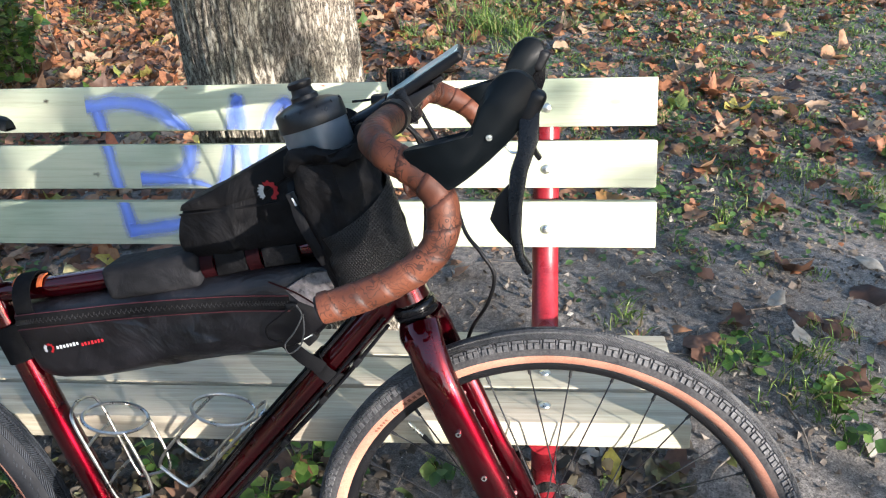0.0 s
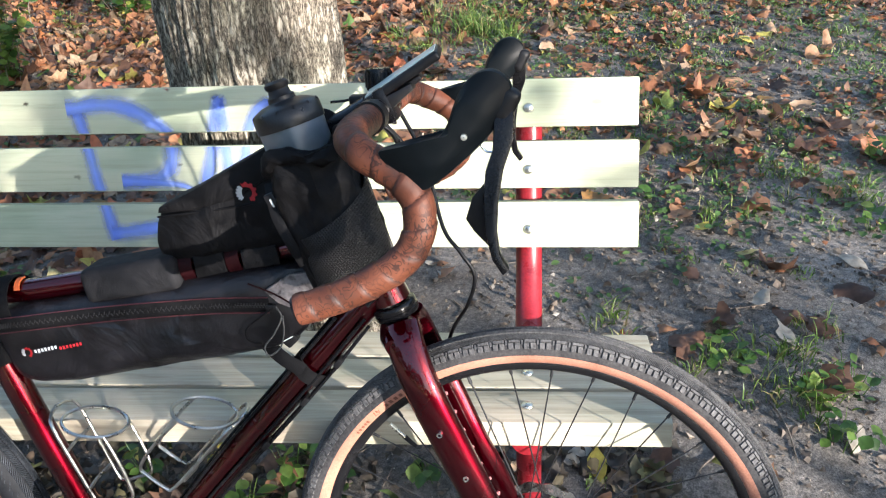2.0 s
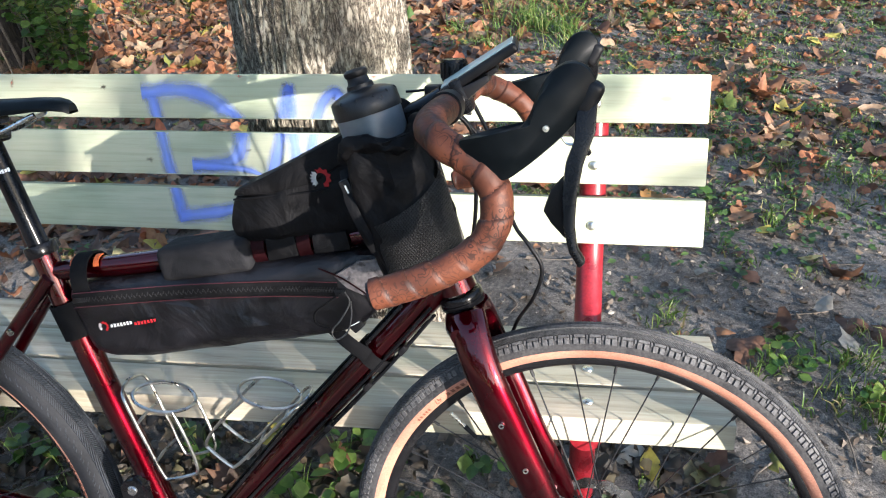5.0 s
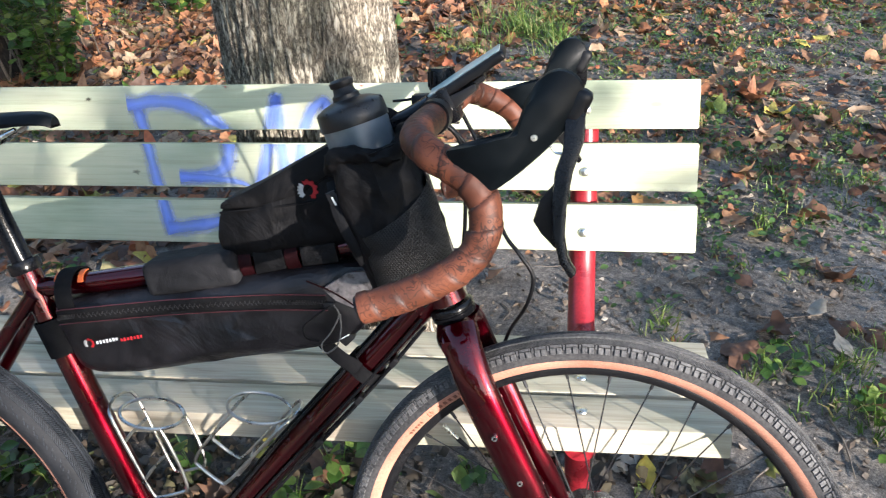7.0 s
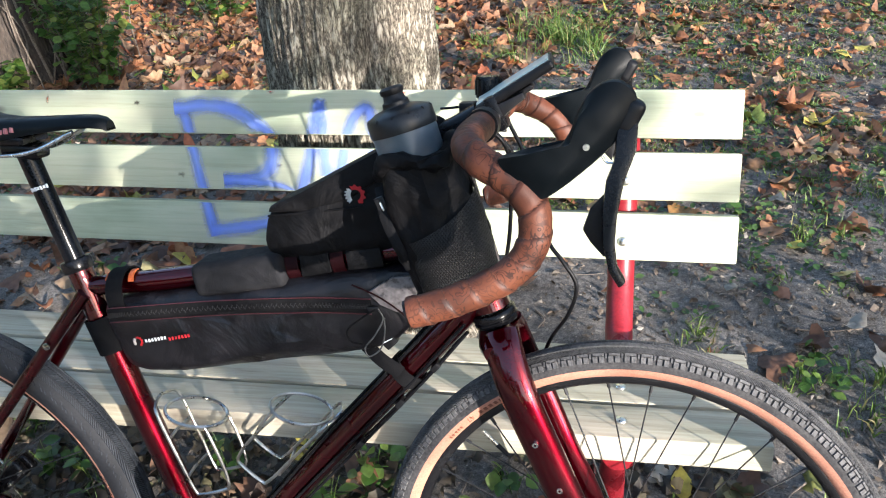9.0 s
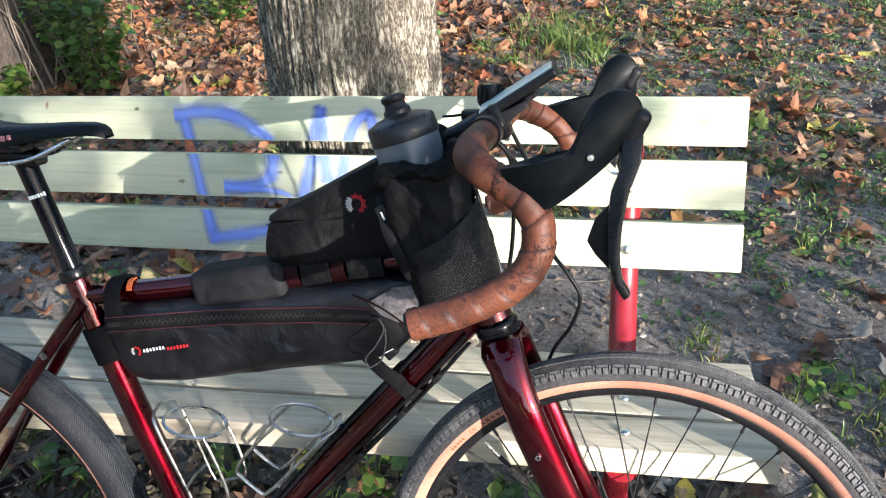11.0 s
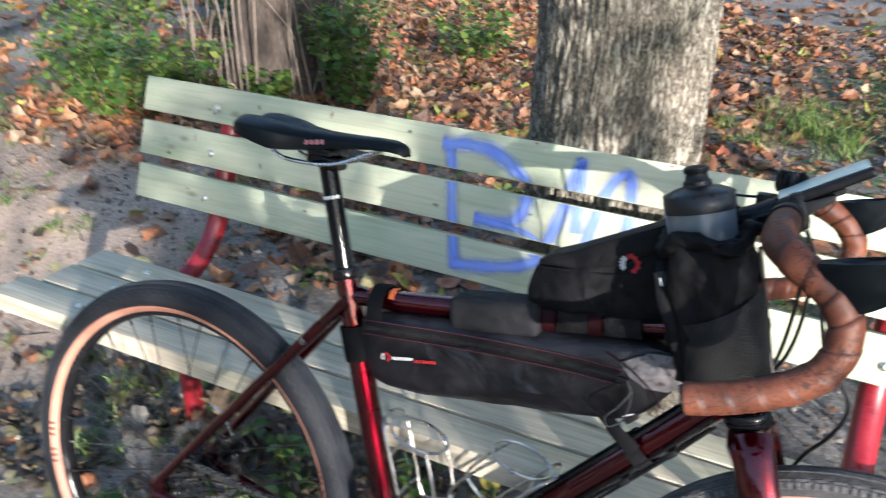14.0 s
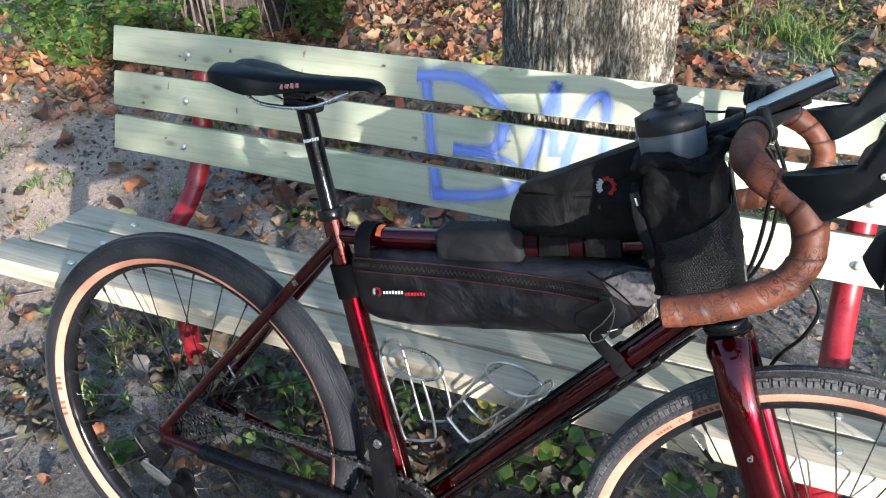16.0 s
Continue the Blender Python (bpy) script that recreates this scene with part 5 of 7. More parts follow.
lathe(drum, [(0.0005, -0.080), (0.012, -0.079), (0.019, -0.075), (0.021, -0.066), (0.021, -0.052), (0.0005, -0.050)], "Y", 24)
part("clutch_housing", shift(drum, (0.014, 0, -0.108)), black_plastic, dm, "round black clutch housing")
for q in ((0.010, -0.098), (0.030, -0.180)):
    pu = bmesh.new()
    lathe(pu, [(0.003, -0.005), (0.018, -0.004), (0.020, 0.0), (0.018, 0.004), (0.003, 0.005)], "Y", 22)
    part("pulley", shift(pu, (q[0], -0.046, q[1])), black_plastic, dm)
part("gear_cable", tube([(-0.012, -0.066, -0.002), (-0.050, -0.070, 0.012), (-0.078, -0.068, -0.018), (-0.060, -0.064, -0.055)], 0.0026, 10), black_plastic, dm)
fd = bmesh.new()
box(fd, (0.395, -0.040, 0.048), (0.050, 0.007, 0.024), Euler((0, 0.5, 0)).to_matrix(), 0.003)
box(fd, (0.392, -0.030, 0.070), (0.024, 0.018, 0.026), None, 0.004)
part("front_derailleur", fd, steel, bike, "silver front derailleur cage")
for sgn in (-1, 1):
    cal = bmesh.new()
    box(cal, (0.074, 0.052 + sgn * 0.010, 0.052), (0.058, 0.015, 0.030), Euler((0, radians(-38), 0)).to_matrix(), 0.006, 3)
    box(cal, (0.050, 0.052 + sgn * 0.009, 0.030), (0.022, 0.012, 0.020), Euler((0, radians(-38), 0)).to_matrix(), 0.004, 2)
    part("brake_caliper", cal, black_alloy, bike, "black rear disc caliper half")
for q in ((0.096, 0.062), (0.060, 0.064), (0.075, 0.040)):
    b = bmesh.new()
    lathe(b, [(0.0004, -0.004), (0.0042, -0.003), (0.0045, 0.003)], "Y", 12)
    part("caliper_bolt", shift(b, (q[0], 0.034, q[1])), steel, bike, "silver caliper bolt")
ring_tube([(0.060, 0.045, 0.070), (0.035, 0.050, 0.100), (0.005, 0.056, 0.108), (-0.020, 0.060, 0.095)], 0.0020, "brake_hose", steel, None, "thin silver hose", seg=8)
cal = bmesh.new()
box(cal, (0.985, 0.064, 0.075), (0.030, 0.028, 0.060), Euler((0, radians(-20), 0)).to_matrix(), 0.007, 3)
part("brake_caliper", cal, black_alloy, bike, "black front disc caliper")


# ---- bags and things on the bicycle ----
def on_bike(name, at, label, category):
    """A thing carried by the bicycle, with its base at a place in the bicycle's frame."""
    ob = thing(name, BIKE @ Matrix.Translation(at), label, category)
    ORIGIN[ob.name] = Vector(at)
    return ob


def bit(name, bm, mat, owner, label="", parent=None, smooth=True):
    return part(name, shift(bm, -ORIGIN[owner.name]), mat, parent or owner, label, smooth)


frame_bag = on_bike("frame_bag", (0.55, 0, 0.30), "long black zipped frame bag strapped under the top tube", "bag")
outline = [(0.337, 0.372), (0.345, 0.318), (0.362, 0.287), (0.418, 0.279), (0.548, 0.296), (0.695, 0.318), (0.742, 0.337), (0.781, 0.392), (0.778, 0.428), (0.70, 0.428), (0.52, 0.402), (0.40, 0.387)]
bit("body", pillow(outline, -0.027, 0.027, 0.010, 0.012, rough=0.0040, seed=3), frame_cloth, frame_bag, "black coated cloth with creases")


def side_strip(points, half, mat, owner, name, label="", y=-0.0385, thick=0.0016, parent=None):
    """A flat strip on a bag's near side."""
    pts = curve_points([(a, y, b) if len((a, b)) == 2 else (a, b) for a, b in points], 8)
    bm = bmesh.new()
    sweep(bm, pts, half, 8, flat=thick / half, up=(0, -1, 0))
    return bit(name, bm, mat, owner, label, parent)


zip_line = [(0.352, 0.3655), (0.374, 0.368), (0.505, 0.380), (0.633, 0.3865), (0.712, 0.386)]
side_strip(zip_line, 0.0085, webbing, frame_bag, "zip_tape", "black zip tape")
side_strip([(a, b + 0.010) for a, b in zip_line], 0.00045, thread_red, frame_bag, "seam_stitching", "dull red stitching", y=-0.0395)
side_strip([(a, b - 0.010) for a, b in zip_line], 0.00045, thread_red, frame_bag, "seam_stitching", "dull red stitching", y=-0.0395)
teeth = bmesh.new()
zpts = curve_points([(a, -0.0400, b) for a, b in zip_line], 40)
for k, (p, q) in enumerate(zip(zpts, zpts[1:])):
    d = (q - p).normalized()
    box(teeth, p + Vector((0, 0, 0.0013 if k % 2 else -0.0013)), (0.0013, 0.0016, 0.0042), Euler((0, -math.atan2(d.z, d.x) + (0.5 if k % 2 else -0.5), 0)).to_matrix())
zt = bit("zip_teeth", teeth, spoke_black, frame_bag, "fine zip teeth", smooth=False)
zt["kind"] = "stuff"
pull = bmesh.new()
box(pull, (0.716, -0.042, 0.384), (0.014, 0.004, 0.007), None, 0.0015)
slider = bit("zip_slider", pull, black_plastic, frame_bag)
bit("pull_cord", tube([(0.722, -0.043, 0.385), (0.728, -0.046, 0.372), (0.716, -0.047, 0.350), (0.703, -0.047, 0.334), (0.707, -0.047, 0.322), (0.722, -0.047, 0.332), (0.729, -0.047, 0.352), (0.730, -0.046, 0.374)], 0.0010, 8), cord_grey, frame_bag, "grey reflective cord loop", slider)
bit("pull_cord", tube([(0.718, -0.043, 0.384), (0.700, -0.046, 0.372), (0.682, -0.046, 0.357), (0.684, -0.046, 0.342), (0.70, -0.046, 0.338)], 0.0013, 8), webbing, frame_bag, "black cord loop", slider)
gus = bmesh.new()
gus_pts = [(0.708, 0.404), (0.724, 0.388), (0.744, 0.379), (0.770, 0.381), (0.785, 0.394), (0.786, 0.415), (0.778, 0.428), (0.742, 0.425)]
bit("corner_panel", prism(gus_pts, -0.0395, -0.034, 0.002), silver_cloth, frame_bag, "shiny grey corner panel")
bit("corner_seam", tube([(0.690, -0.0405, 0.415), (0.722, -0.0405, 0.400), (0.752, -0.0405, 0.378), (0.765, -0.0405, 0.360)], 0.0011, 8), burgundy, frame_bag)
patch = bmesh.new()
box(patch, (0.535, 0, 0.4185), (0.128, 0.060, 0.046), Euler((0, radians(-7.8), 0)).to_matrix(), 0.013, 4)
bit("top_strap_patch", patch, fuzzy_cloth, frame_bag, "wide black hook-and-loop strap over the tube")


def strap_loop(name, cx, cz, deg, wide, rx, rz, mat, owner, label="", thick=0.0022, sweep_=(0, 360)):
    """A strap bent round a tube; wide is along the tube."""
    bm = bmesh.new()
    n = 28
    rows = []
    for r in (1.0, 1.0 + thick / rx):
        for e in (-wide / 2, wide / 2):
            angles = [radians(sweep_[0] + (sweep_[1] - sweep_[0]) * k / n) for k in range(n)]
            rows.append([(e, rx * r * math.cos(a), rz * r * math.sin(a)) for a in angles])
    vs = [[bm.verts.new(p) for p in row] for row in (rows[0], rows[1], rows[3], rows[2])]
    for A_, B_ in zip(vs, vs[1:] + vs[:1]):
        for k in range(n if sweep_[1] - sweep_[0] >= 360 else n - 1):
            bm.faces.new((A_[k], A_[(k + 1) % n], B_[(k + 1) % n], B_[k]))
    turned(bm, Matrix.Translation((cx, 0, cz)) @ pose(0, 0, 0, 0, deg, 0))
    return bit(name, bm, mat, owner, label)


strap_loop("strap", 0.362, 0.382, -7, 0.024, 0.0325, 0.036, webbing, frame_bag, "black webbing strap")
strap_loop("strap_tab", 0.344, 0.3970, -7, 0.007, 0.0150, 0.0150, orange_webbing, frame_bag, "orange strap end", sweep_=(60, 150))
strap_loop("strap_tab", 0.3785, 0.4005, -7, 0.007, 0.0155, 0.0155, orange_webbing, frame_bag, "orange strap end", sweep_=(75, 165))
strap_loop("seat_tube_strap", 0.3225, 0.325, 74, 0.052, 0.0215, 0.0225, webbing, frame_bag, "black strap round the seat tube")
strap_loop("down_tube_strap", 0.744, 0.282, -47, 0.020, 0.0235, 0.0235, webbing, frame_bag, "black strap round the down tube")
bit("strap_tail", tube([(0.690, -0.014, 0.328), (0.716, -0.027, 0.309), (0.742, -0.029, 0.291)], 0.009, 8, flat=0.16, up=(0, -1, 0.4)), webbing, frame_bag)
bk = bmesh.new()
box(bk, (0.727, -0.020, 0.334), (0.019, 0.014, 0.020), Euler((0, radians(-43), 0)).to_matrix(), 0.003)
strap_buckle = bit("buckle", bk, black_plastic, frame_bag, "black plastic buckle")
slit = bmesh.new()
box(slit, (0.727, -0.0273, 0.335), (0.014, 0.0008, 0.0012), Euler((0, radians(-28), 0)).to_matrix())
bit("webbing_edge", slit, white_print, frame_bag, "thin pale webbing edge", strap_buckle)


def gear_mark(cx, cz, y, r, owner, lean=0.0):
    """A half white, half red toothed ring."""
    for mat, a0, a1, lab in ((white_print, 130, 232, "white printed half ring"), (red_print, -68, 118, "red printed half ring")):
        bm = bmesh.new()
        n = 22
        inner, outer = [], []
        for k in range(n + 1):
            a = radians(a0 + (a1 - a0) * k / n)
            ro = r * (1.18 if (k // 2) % 2 else 1.0)
            inner.append((cx + 0.62 * r * math.cos(a) * (0.8 if mat is white_print else 1), cz + 0.62 * r * math.sin(a)))
            outer.append((cx + ro * math.cos(a), cz + ro * math.sin(a)))
        o1, o2 = [bm.verts.new((x, y, z)) for x, z in outer], [bm.verts.new((x, y, z)) for x, z in inner]
        for k in range(n):
            bm.faces.new((o1[k], o1[k + 1], o2[k + 1], o2[k]))
        bmesh.ops.solidify(bm, geom=list(bm.faces), thickness=0.0006)
        bit("printed_mark", bm, mat, owner, lab)


gear_mark(0.392, 0.332, -0.0445, 0.0065, frame_bag)
for k in range(7):
    for mat, x0 in ((white_print, 0.404), (red_print, 0.438)):
        b = bmesh.new()
        box(b, (x0 + 0.0046 * k, -0.0452, 0.3335 + 0.0009 * k + (0.004 if mat is red_print else 0)), (0.0026, 0.0006, 0.0040 + 0.0008 * (k % 2)), Euler((0, -0.12, 0)).to_matrix())
        bit("printed_bar", b, mat, frame_bag)

top_bag = on_bike("top_tube_bag", (0.66, 0, 0.44), "black wedge-shaped cloth bag strapped on the top tube", "bag")
outline = [(0.573, 0.446), (0.577, 0.478), (0.588, 0.505), (0.625, 0.524), (0.68, 0.551), (0.737, 0.579), (0.764, 0.575), (0.768, 0.52), (0.765, 0.466), (0.735, 0.448), (0.65, 0.435), (0.60, 0.434)]
bit("body", pillow(outline, -0.018, 0.024, 0.010, 0.012, rough=0.0055, seed=11), bag_cloth, top_bag, "matt black soft cloth")
bit("flap_seam", tube([(0.586, -0.027, 0.499), (0.63, -0.0285, 0.503), (0.68, -0.0290, 0.508), (0.71, -0.0285, 0.513)], 0.0014, 8), bag_cloth, top_bag)
bit("flap", prism([(0.586, 0.503), (0.59, 0.512), (0.628, 0.528), (0.737, 0.582), (0.757, 0.578), (0.733, 0.545), (0.69, 0.519), (0.64, 0.507)], -0.0305, 0.034, 0.005), bag_cloth, top_bag, "folded lid")
gear_mark(0.701, 0.526, -0.0318, 0.0112, top_bag)
for x in (0.608, 0.668):
    strap_loop("strap", x, 0.4265 + (x - 0.586) * 0.135, -7.6, 0.017, 0.0205, 0.0205, burgundy, top_bag, "burgundy webbing loop")
bit("side_pocket", prism([(0.618, 0.446), (0.657, 0.450), (0.660, 0.424), (0.620, 0.417)], -0.022, -0.016, 0.002), bag_cloth, top_bag, "dark grey cloth tab")
bit("side_pocket", prism([(0.679, 0.452), (0.724, 0.457), (0.728, 0.432), (0.681, 0.427)], -0.022, -0.016, 0.002), bag_cloth, top_bag, "dark grey cloth tab")

feed_bag = on_bike("stem_bag", (0.80, -0.058, 0.43), "black cloth stem bag with net pockets holding a bottle", "bag")
ax0, ax1 = Vector((0.826, -0.058, 0.425)), Vector((0.783, -0.060, 0.585))
fd_ = (ax1 - ax0).normalized()
fx_ = Vector((0, 1, 0)).cross(fd_).normalized()
fm = Matrix.Translation(ax0) @ Matrix((fx_, fd_.cross(fx_), fd_)).transposed().to_4x4()


def soft_cylinder(r, h0, h1, wob, seed, seg=56, n=22, top=1.0):
    bm = bmesh.new()
    secs = []
    for k in range(n + 1):
        t = k / n
        row = []
        for j in range(seg):
            a = 2 * math.pi * j / seg
            rr = r * (0.93 + 0.09 * math.sin(math.pi * min(1, t * 1.15)) * top) + wob * noise.noise(Vector((math.cos(a) * 2.2 + seed, math.sin(a) * 2.2, t * 4.0))) + wob * 0.5 * noise.noise(Vector((math.cos(a) * 5 + seed, math.sin(a) * 5, t * 9)))
            row.append((rr * math.cos(a), rr * math.sin(a), h0 + (h1 - h0) * t))
        secs.append(row)
    loft(bm, secs, True)
    return bm


bit("body", turned(soft_cylinder(0.0515, 0.0, 0.160, 0.009, 5), fm), bag_cloth, feed_bag, "matt black padded cloth")
rimr = bmesh.new()
sweep(rimr, [fm @ Vector(((0.046 + 0.003 * math.sin(5 * t)) * math.cos(t), (0.046 + 0.003 * math.sin(5 * t)) * math.sin(t), 0.158 + 0.008 * math.sin(3 * t + 1))) for t in (2 * math.pi * k / 72 for k in range(72))], 0.0088, 12, closed=True)
for v in rimr.verts:
    v.co += Vector((noise.noise(v.co * 90), noise.noise(v.co * 90 + Vector((9, 0, 0))), noise.noise(v.co * 70 + Vector((0, 9, 0))))) * 0.005
bit("gathered_rim", rimr, bag_cloth, feed_bag, "gathered black hem")


def pocket(a0, a1, h0, h1, r0, seed, dip, low=1.0):
    """A net pocket bulging from the side of the round bag."""
    bm = bmesh.new()
    n, k_ = 20, 14
    grid = []
    for i in range(k_ + 1):
        t = i / k_
        row = []
        for j in range(n + 1):
            s_ = j / n
            a = radians(a0 + (a1 - a0) * s_)
            b = math.sin(math.pi * s_) ** 0.6
            rr = r0 + 0.011 * b * (0.4 + 0.6 * math.sin(math.pi * min(1, 0.15 + 0.8 * t))) + 0.003 * noise.noise(Vector((s_ * 4 + seed, t * 4, 2)))
            h = h0 + (h1 - dip * math.sin(math.pi * s_) - h0) * t * (low + (1 - low) * s_ ** 1.5)
            row.append(bm.verts.new(fm @ Vector((rr * math.cos(a), rr * math.sin(a), h))))
        grid.append(row)
    for A_, B_ in zip(grid, grid[1:]):
        for j in range(n):
            bm.faces.new((A_[j], A_[j + 1], B_[j + 1], B_[j]))
    bmesh.ops.solidify(bm, geom=list(bm.faces), thickness=0.0012)
    return bm


bit("net_pocket", pocket(-128, 8, 0.0, 0.118, 0.0515, 4, 0.0, 0.62), net_cloth, feed_bag, "grey net pocket")
bit("edge_piping", tube([fm @ Vector((0.0535 * math.cos(radians(2)), 0.0535 * math.sin(radians(2)), h)) for h in (0.0, 0.05, 0.10, 0.145)], 0.0026, 8), grey_cloth, feed_bag, "shiny grey edge binding")
bit("side_strap", tube([(0.742, -0.070, 0.545), (0.750, -0.088, 0.515), (0.765, -0.098, 0.485), (0.778, -0.094, 0.455)], 0.006, 8, flat=0.2, up=(0, -1, 0)), bag_cloth, feed_bag)
b = bmesh.new()
box(b, (0.747, -0.083, 0.526), (0.012, 0.005, 0.022), Euler((0, radians(-22), 0)).to_matrix(), 0.002)
bk_ = bit("buckle", b, black_plastic, feed_bag, "black plastic strap slider")
b = bmesh.new()
box(b, (0.7475, -0.0862, 0.526), (0.0022, 0.0012, 0.010), Euler((0, radians(-22), 0)).to_matrix(), 0.0005)
bit("bright_slot", b, white_print, feed_bag, "small white reflective slot", bk_)
bit("stem_strap", tube([(0.79, -0.022, 0.585), (0.80, 0.0, 0.612), (0.812, 0.022, 0.59)], 0.010, 8, flat=0.2, up=(0.3, 0, 1)), webbing, feed_bag)

bottle = on_bike("water_bottle", (0.80, -0.059, 0.50), "smoke-grey plastic drinking bottle with black cap", "bottle")
bd_ = Vector((-0.27, -0.0, 1.0)).normalized()
bmx = Matrix.Translation((0.7765, -0.0595, 0.593)) @ bd_.to_track_quat("Z", "Y").to_matrix().to_4x4()
bb = bmesh.new()
lathe(bb, [(0.0005, -0.095), (0.030, -0.095), (0.0345, -0.088), (0.0365, -0.06), (0.0370, -0.01), (0.0372, 0.012), (0.0365, 0.0165)], "Z", 48)
bit("flask", turned(bb, bmx), bottle_plastic, bottle, "frosted translucent flask")
bb = bmesh.new()
lathe(bb, [(0.0366, 0.0150), (0.0385, 0.0152), (0.0388, 0.0180), (0.0382, 0.0330), (0.0350, 0.0365), (0.0260, 0.0405), (0.0160, 0.0430), (0.0155, 0.0440)], "Z", 56)
cap_ob = bit("cap", turned(bb, bmx), bottle_cap, bottle, "dark smoked screw cap")
for k in range(12):
    b = bmesh.new()
    a = 2 * math.pi * k / 12
    box(b, (0.0350 * math.cos(a), 0.0350 * math.sin(a), 0.0325), (0.004, 0.0022, 0.008), Euler((0, 0.9, a)).to_matrix(), 0.0008)
    bit("cap_rib", turned(b, bmx), bottle_cap, bottle, "", cap_ob)
bb = bmesh.new()
lathe(bb, [(0.0155, 0.0425), (0.0150, 0.0480), (0.0125, 0.0500), (0.0115, 0.0560), (0.0135, 0.0580), (0.0138, 0.0625), (0.0105, 0.0650), (0.0005, 0.0655)], "Z", 32)
bit("spout", turned(bb, bmx), black_plastic, bottle, "black push-pull spout", cap_ob)

device = on_bike("bike_computer", (0.89, 0.0, 0.645), "black bike computer with glossy screen, coloured sky-pale, on the mount", "bike computer")
dv = Euler((radians(4.5), radians(-30.5), 0)).to_matrix()
bm = bmesh.new()
box(bm, (0.891, 0.012, 0.6475), (0.102, 0.064, 0.0108), dv, 0.004, 3)
bit("case", bm, black_plastic, device, "black rounded case")
bm = bmesh.new()
box(bm, Vector((0.891, 0.012, 0.6475)) + dv @ Vector((0, 0.003, 0.0056)), (0.096, 0.050, 0.0018), dv, 0.0006)
bit("screen", bm, screen_glass, device, "glossy screen with the sky's reflection put into its pale colour")
mount = on_bike("computer_mount", (0.87, 0.0, 0.62), "black plastic out-front handlebar mount", "mount")
bit("arm", prism([(0.838, 0.606), (0.850, 0.620), (0.882, 0.632), (0.903, 0.642), (0.906, 0.634), (0.892, 0.624), (0.866, 0.600), (0.848, 0.596)], -0.020, 0.012, 0.004), black_plastic, mount)
bm = bmesh.new()
box(bm, (0.898, 0.008, 0.6385), (0.034, 0.030, 0.007), dv, 0.003)
bit("plate", bm, black_plastic, mount)
lamp = on_bike("bell", (0.853, 0.045, 0.63), "small black ribbed bell on the handlebar", "bell")
bm = bmesh.new()
lathe(bm, [(0.0005, 0.0), (0.0150, 0.0), (0.0160, 0.003), (0.0160, 0.022), (0.0150, 0.026), (0.0005, 0.027)], "Z", 30)
bit("dome", shift(bm, (0.856, 0.050, 0.628)), black_alloy, lamp)
for k in range(16):
    b = bmesh.new()
    a = 2 * math.pi * k / 16
    box(b, (0.856 + 0.0162 * math.cos(a), 0.050 + 0.0162 * math.sin(a), 0.641), (0.0016, 0.0026, 0.018), Euler((0, 0, a)).to_matrix(), 0.0005)
    bit("rib", b, black_plastic, lamp)
b = bmesh.new()
box(b, (0.834, 0.028, 0.618), (0.022, 0.022, 0.016), None, 0.003)
bit("base", b, black_plastic, lamp)
bit("striker", tube([(0.834, 0.026, 0.622), (0.815, 0.024, 0.620), (0.800, 0.022, 0.6195)], 0.0016, 8), black_alloy, lamp)


# ---- trees ----
def trunk_mesh(name, cx, cy, base_r, top_r, height, rows, seg, furrow, seed, mat, flare=0.10):
    """A bole with deep upright furrows; the ridge height goes into an attribute."""
    g = ground_height(cx, cy) - 0.06
    verts, faces, ridge = [], [], []
    for i in range(rows + 1):
        t = i / rows
        z = height * t
        for k in range(seg):
            a = 2 * math.pi * k / seg
            r = base_r + (top_r - base_r) * t + flare * math.exp(-z / 0.16) * (0.75 + 0.25 * math.sin(5 * a + seed))
            c, s_ = math.cos(a), math.sin(a)
            p = Vector((c * 1.0, s_ * 1.0, z * 0.9)) * 3.0
            wob = 0.22 * noise.noise(Vector((c * 4 + seed, s_ * 4, z * 3.0)))
            u = a * base_r / furrow + wob * 4 + 0.9 * noise.noise(Vector((c * 9, s_ * 9 + seed, z * 7)))
            n1 = abs(noise.noise(Vector((u * 1.25, z * 8.5 + 1.2 * noise.noise(Vector((u * 0.5, seed, z * 3))), seed))))
            n2 = abs(noise.noise(Vector((u * 2.9, z * 24, seed + 4))))
            h = min(1.0, 1.75 * n1 ** 0.6 * 0.8 + 0.5 * n2)
            bulge = 0.03 * noise.noise(Vector((c + seed, s_, z * 0.8)))
            rr = r * (1 + bulge) + 0.014 * (h - 0.5) * min(1.0, base_r / 0.18)
            verts.append((cx + rr * c, cy + rr * s_, g + z))
            ridge.append(h)
    for i in range(rows):
        for k in range(seg):
            a, b = i * seg + k, i * seg + (k + 1) % seg
            faces.append((a, b, b + seg, a + seg))
    me = joined_mesh(name, verts, faces, mat, True)
    att = me.attributes.new("ridge", "FLOAT", "POINT")
    att.data.foreach_set("value", ridge)
    return me


def leaf_cloud(points, size, rng, mat, name):
    """Many small pointed leaves, each a bent pair of quads, at the points given."""
    verts, faces = [], []
    for p in points:
        q = Euler((rng.uniform(-1.2, 1.2), rng.uniform(-1.2, 1.2), rng.uniform(0, 6.28))).to_matrix()
        l = size * rng.uniform(0.7, 1.3)
        b = len(verts)
        for x, y, z in ((0, -0.5, 0), (0.34, -0.1, 0.10), (0.22, 0.28, 0.08), (0, 0.55, -0.02), (-0.22, 0.28, 0.08), (-0.34, -0.1, 0.10)):
            verts.append(Vector(p) + q @ Vector((x * l, y * l, z * l)))
        faces += [(b, b + 1, b + 2, b + 3), (b, b + 3, b + 4, b + 5)]
    return joined_mesh(name, verts, faces, mat)


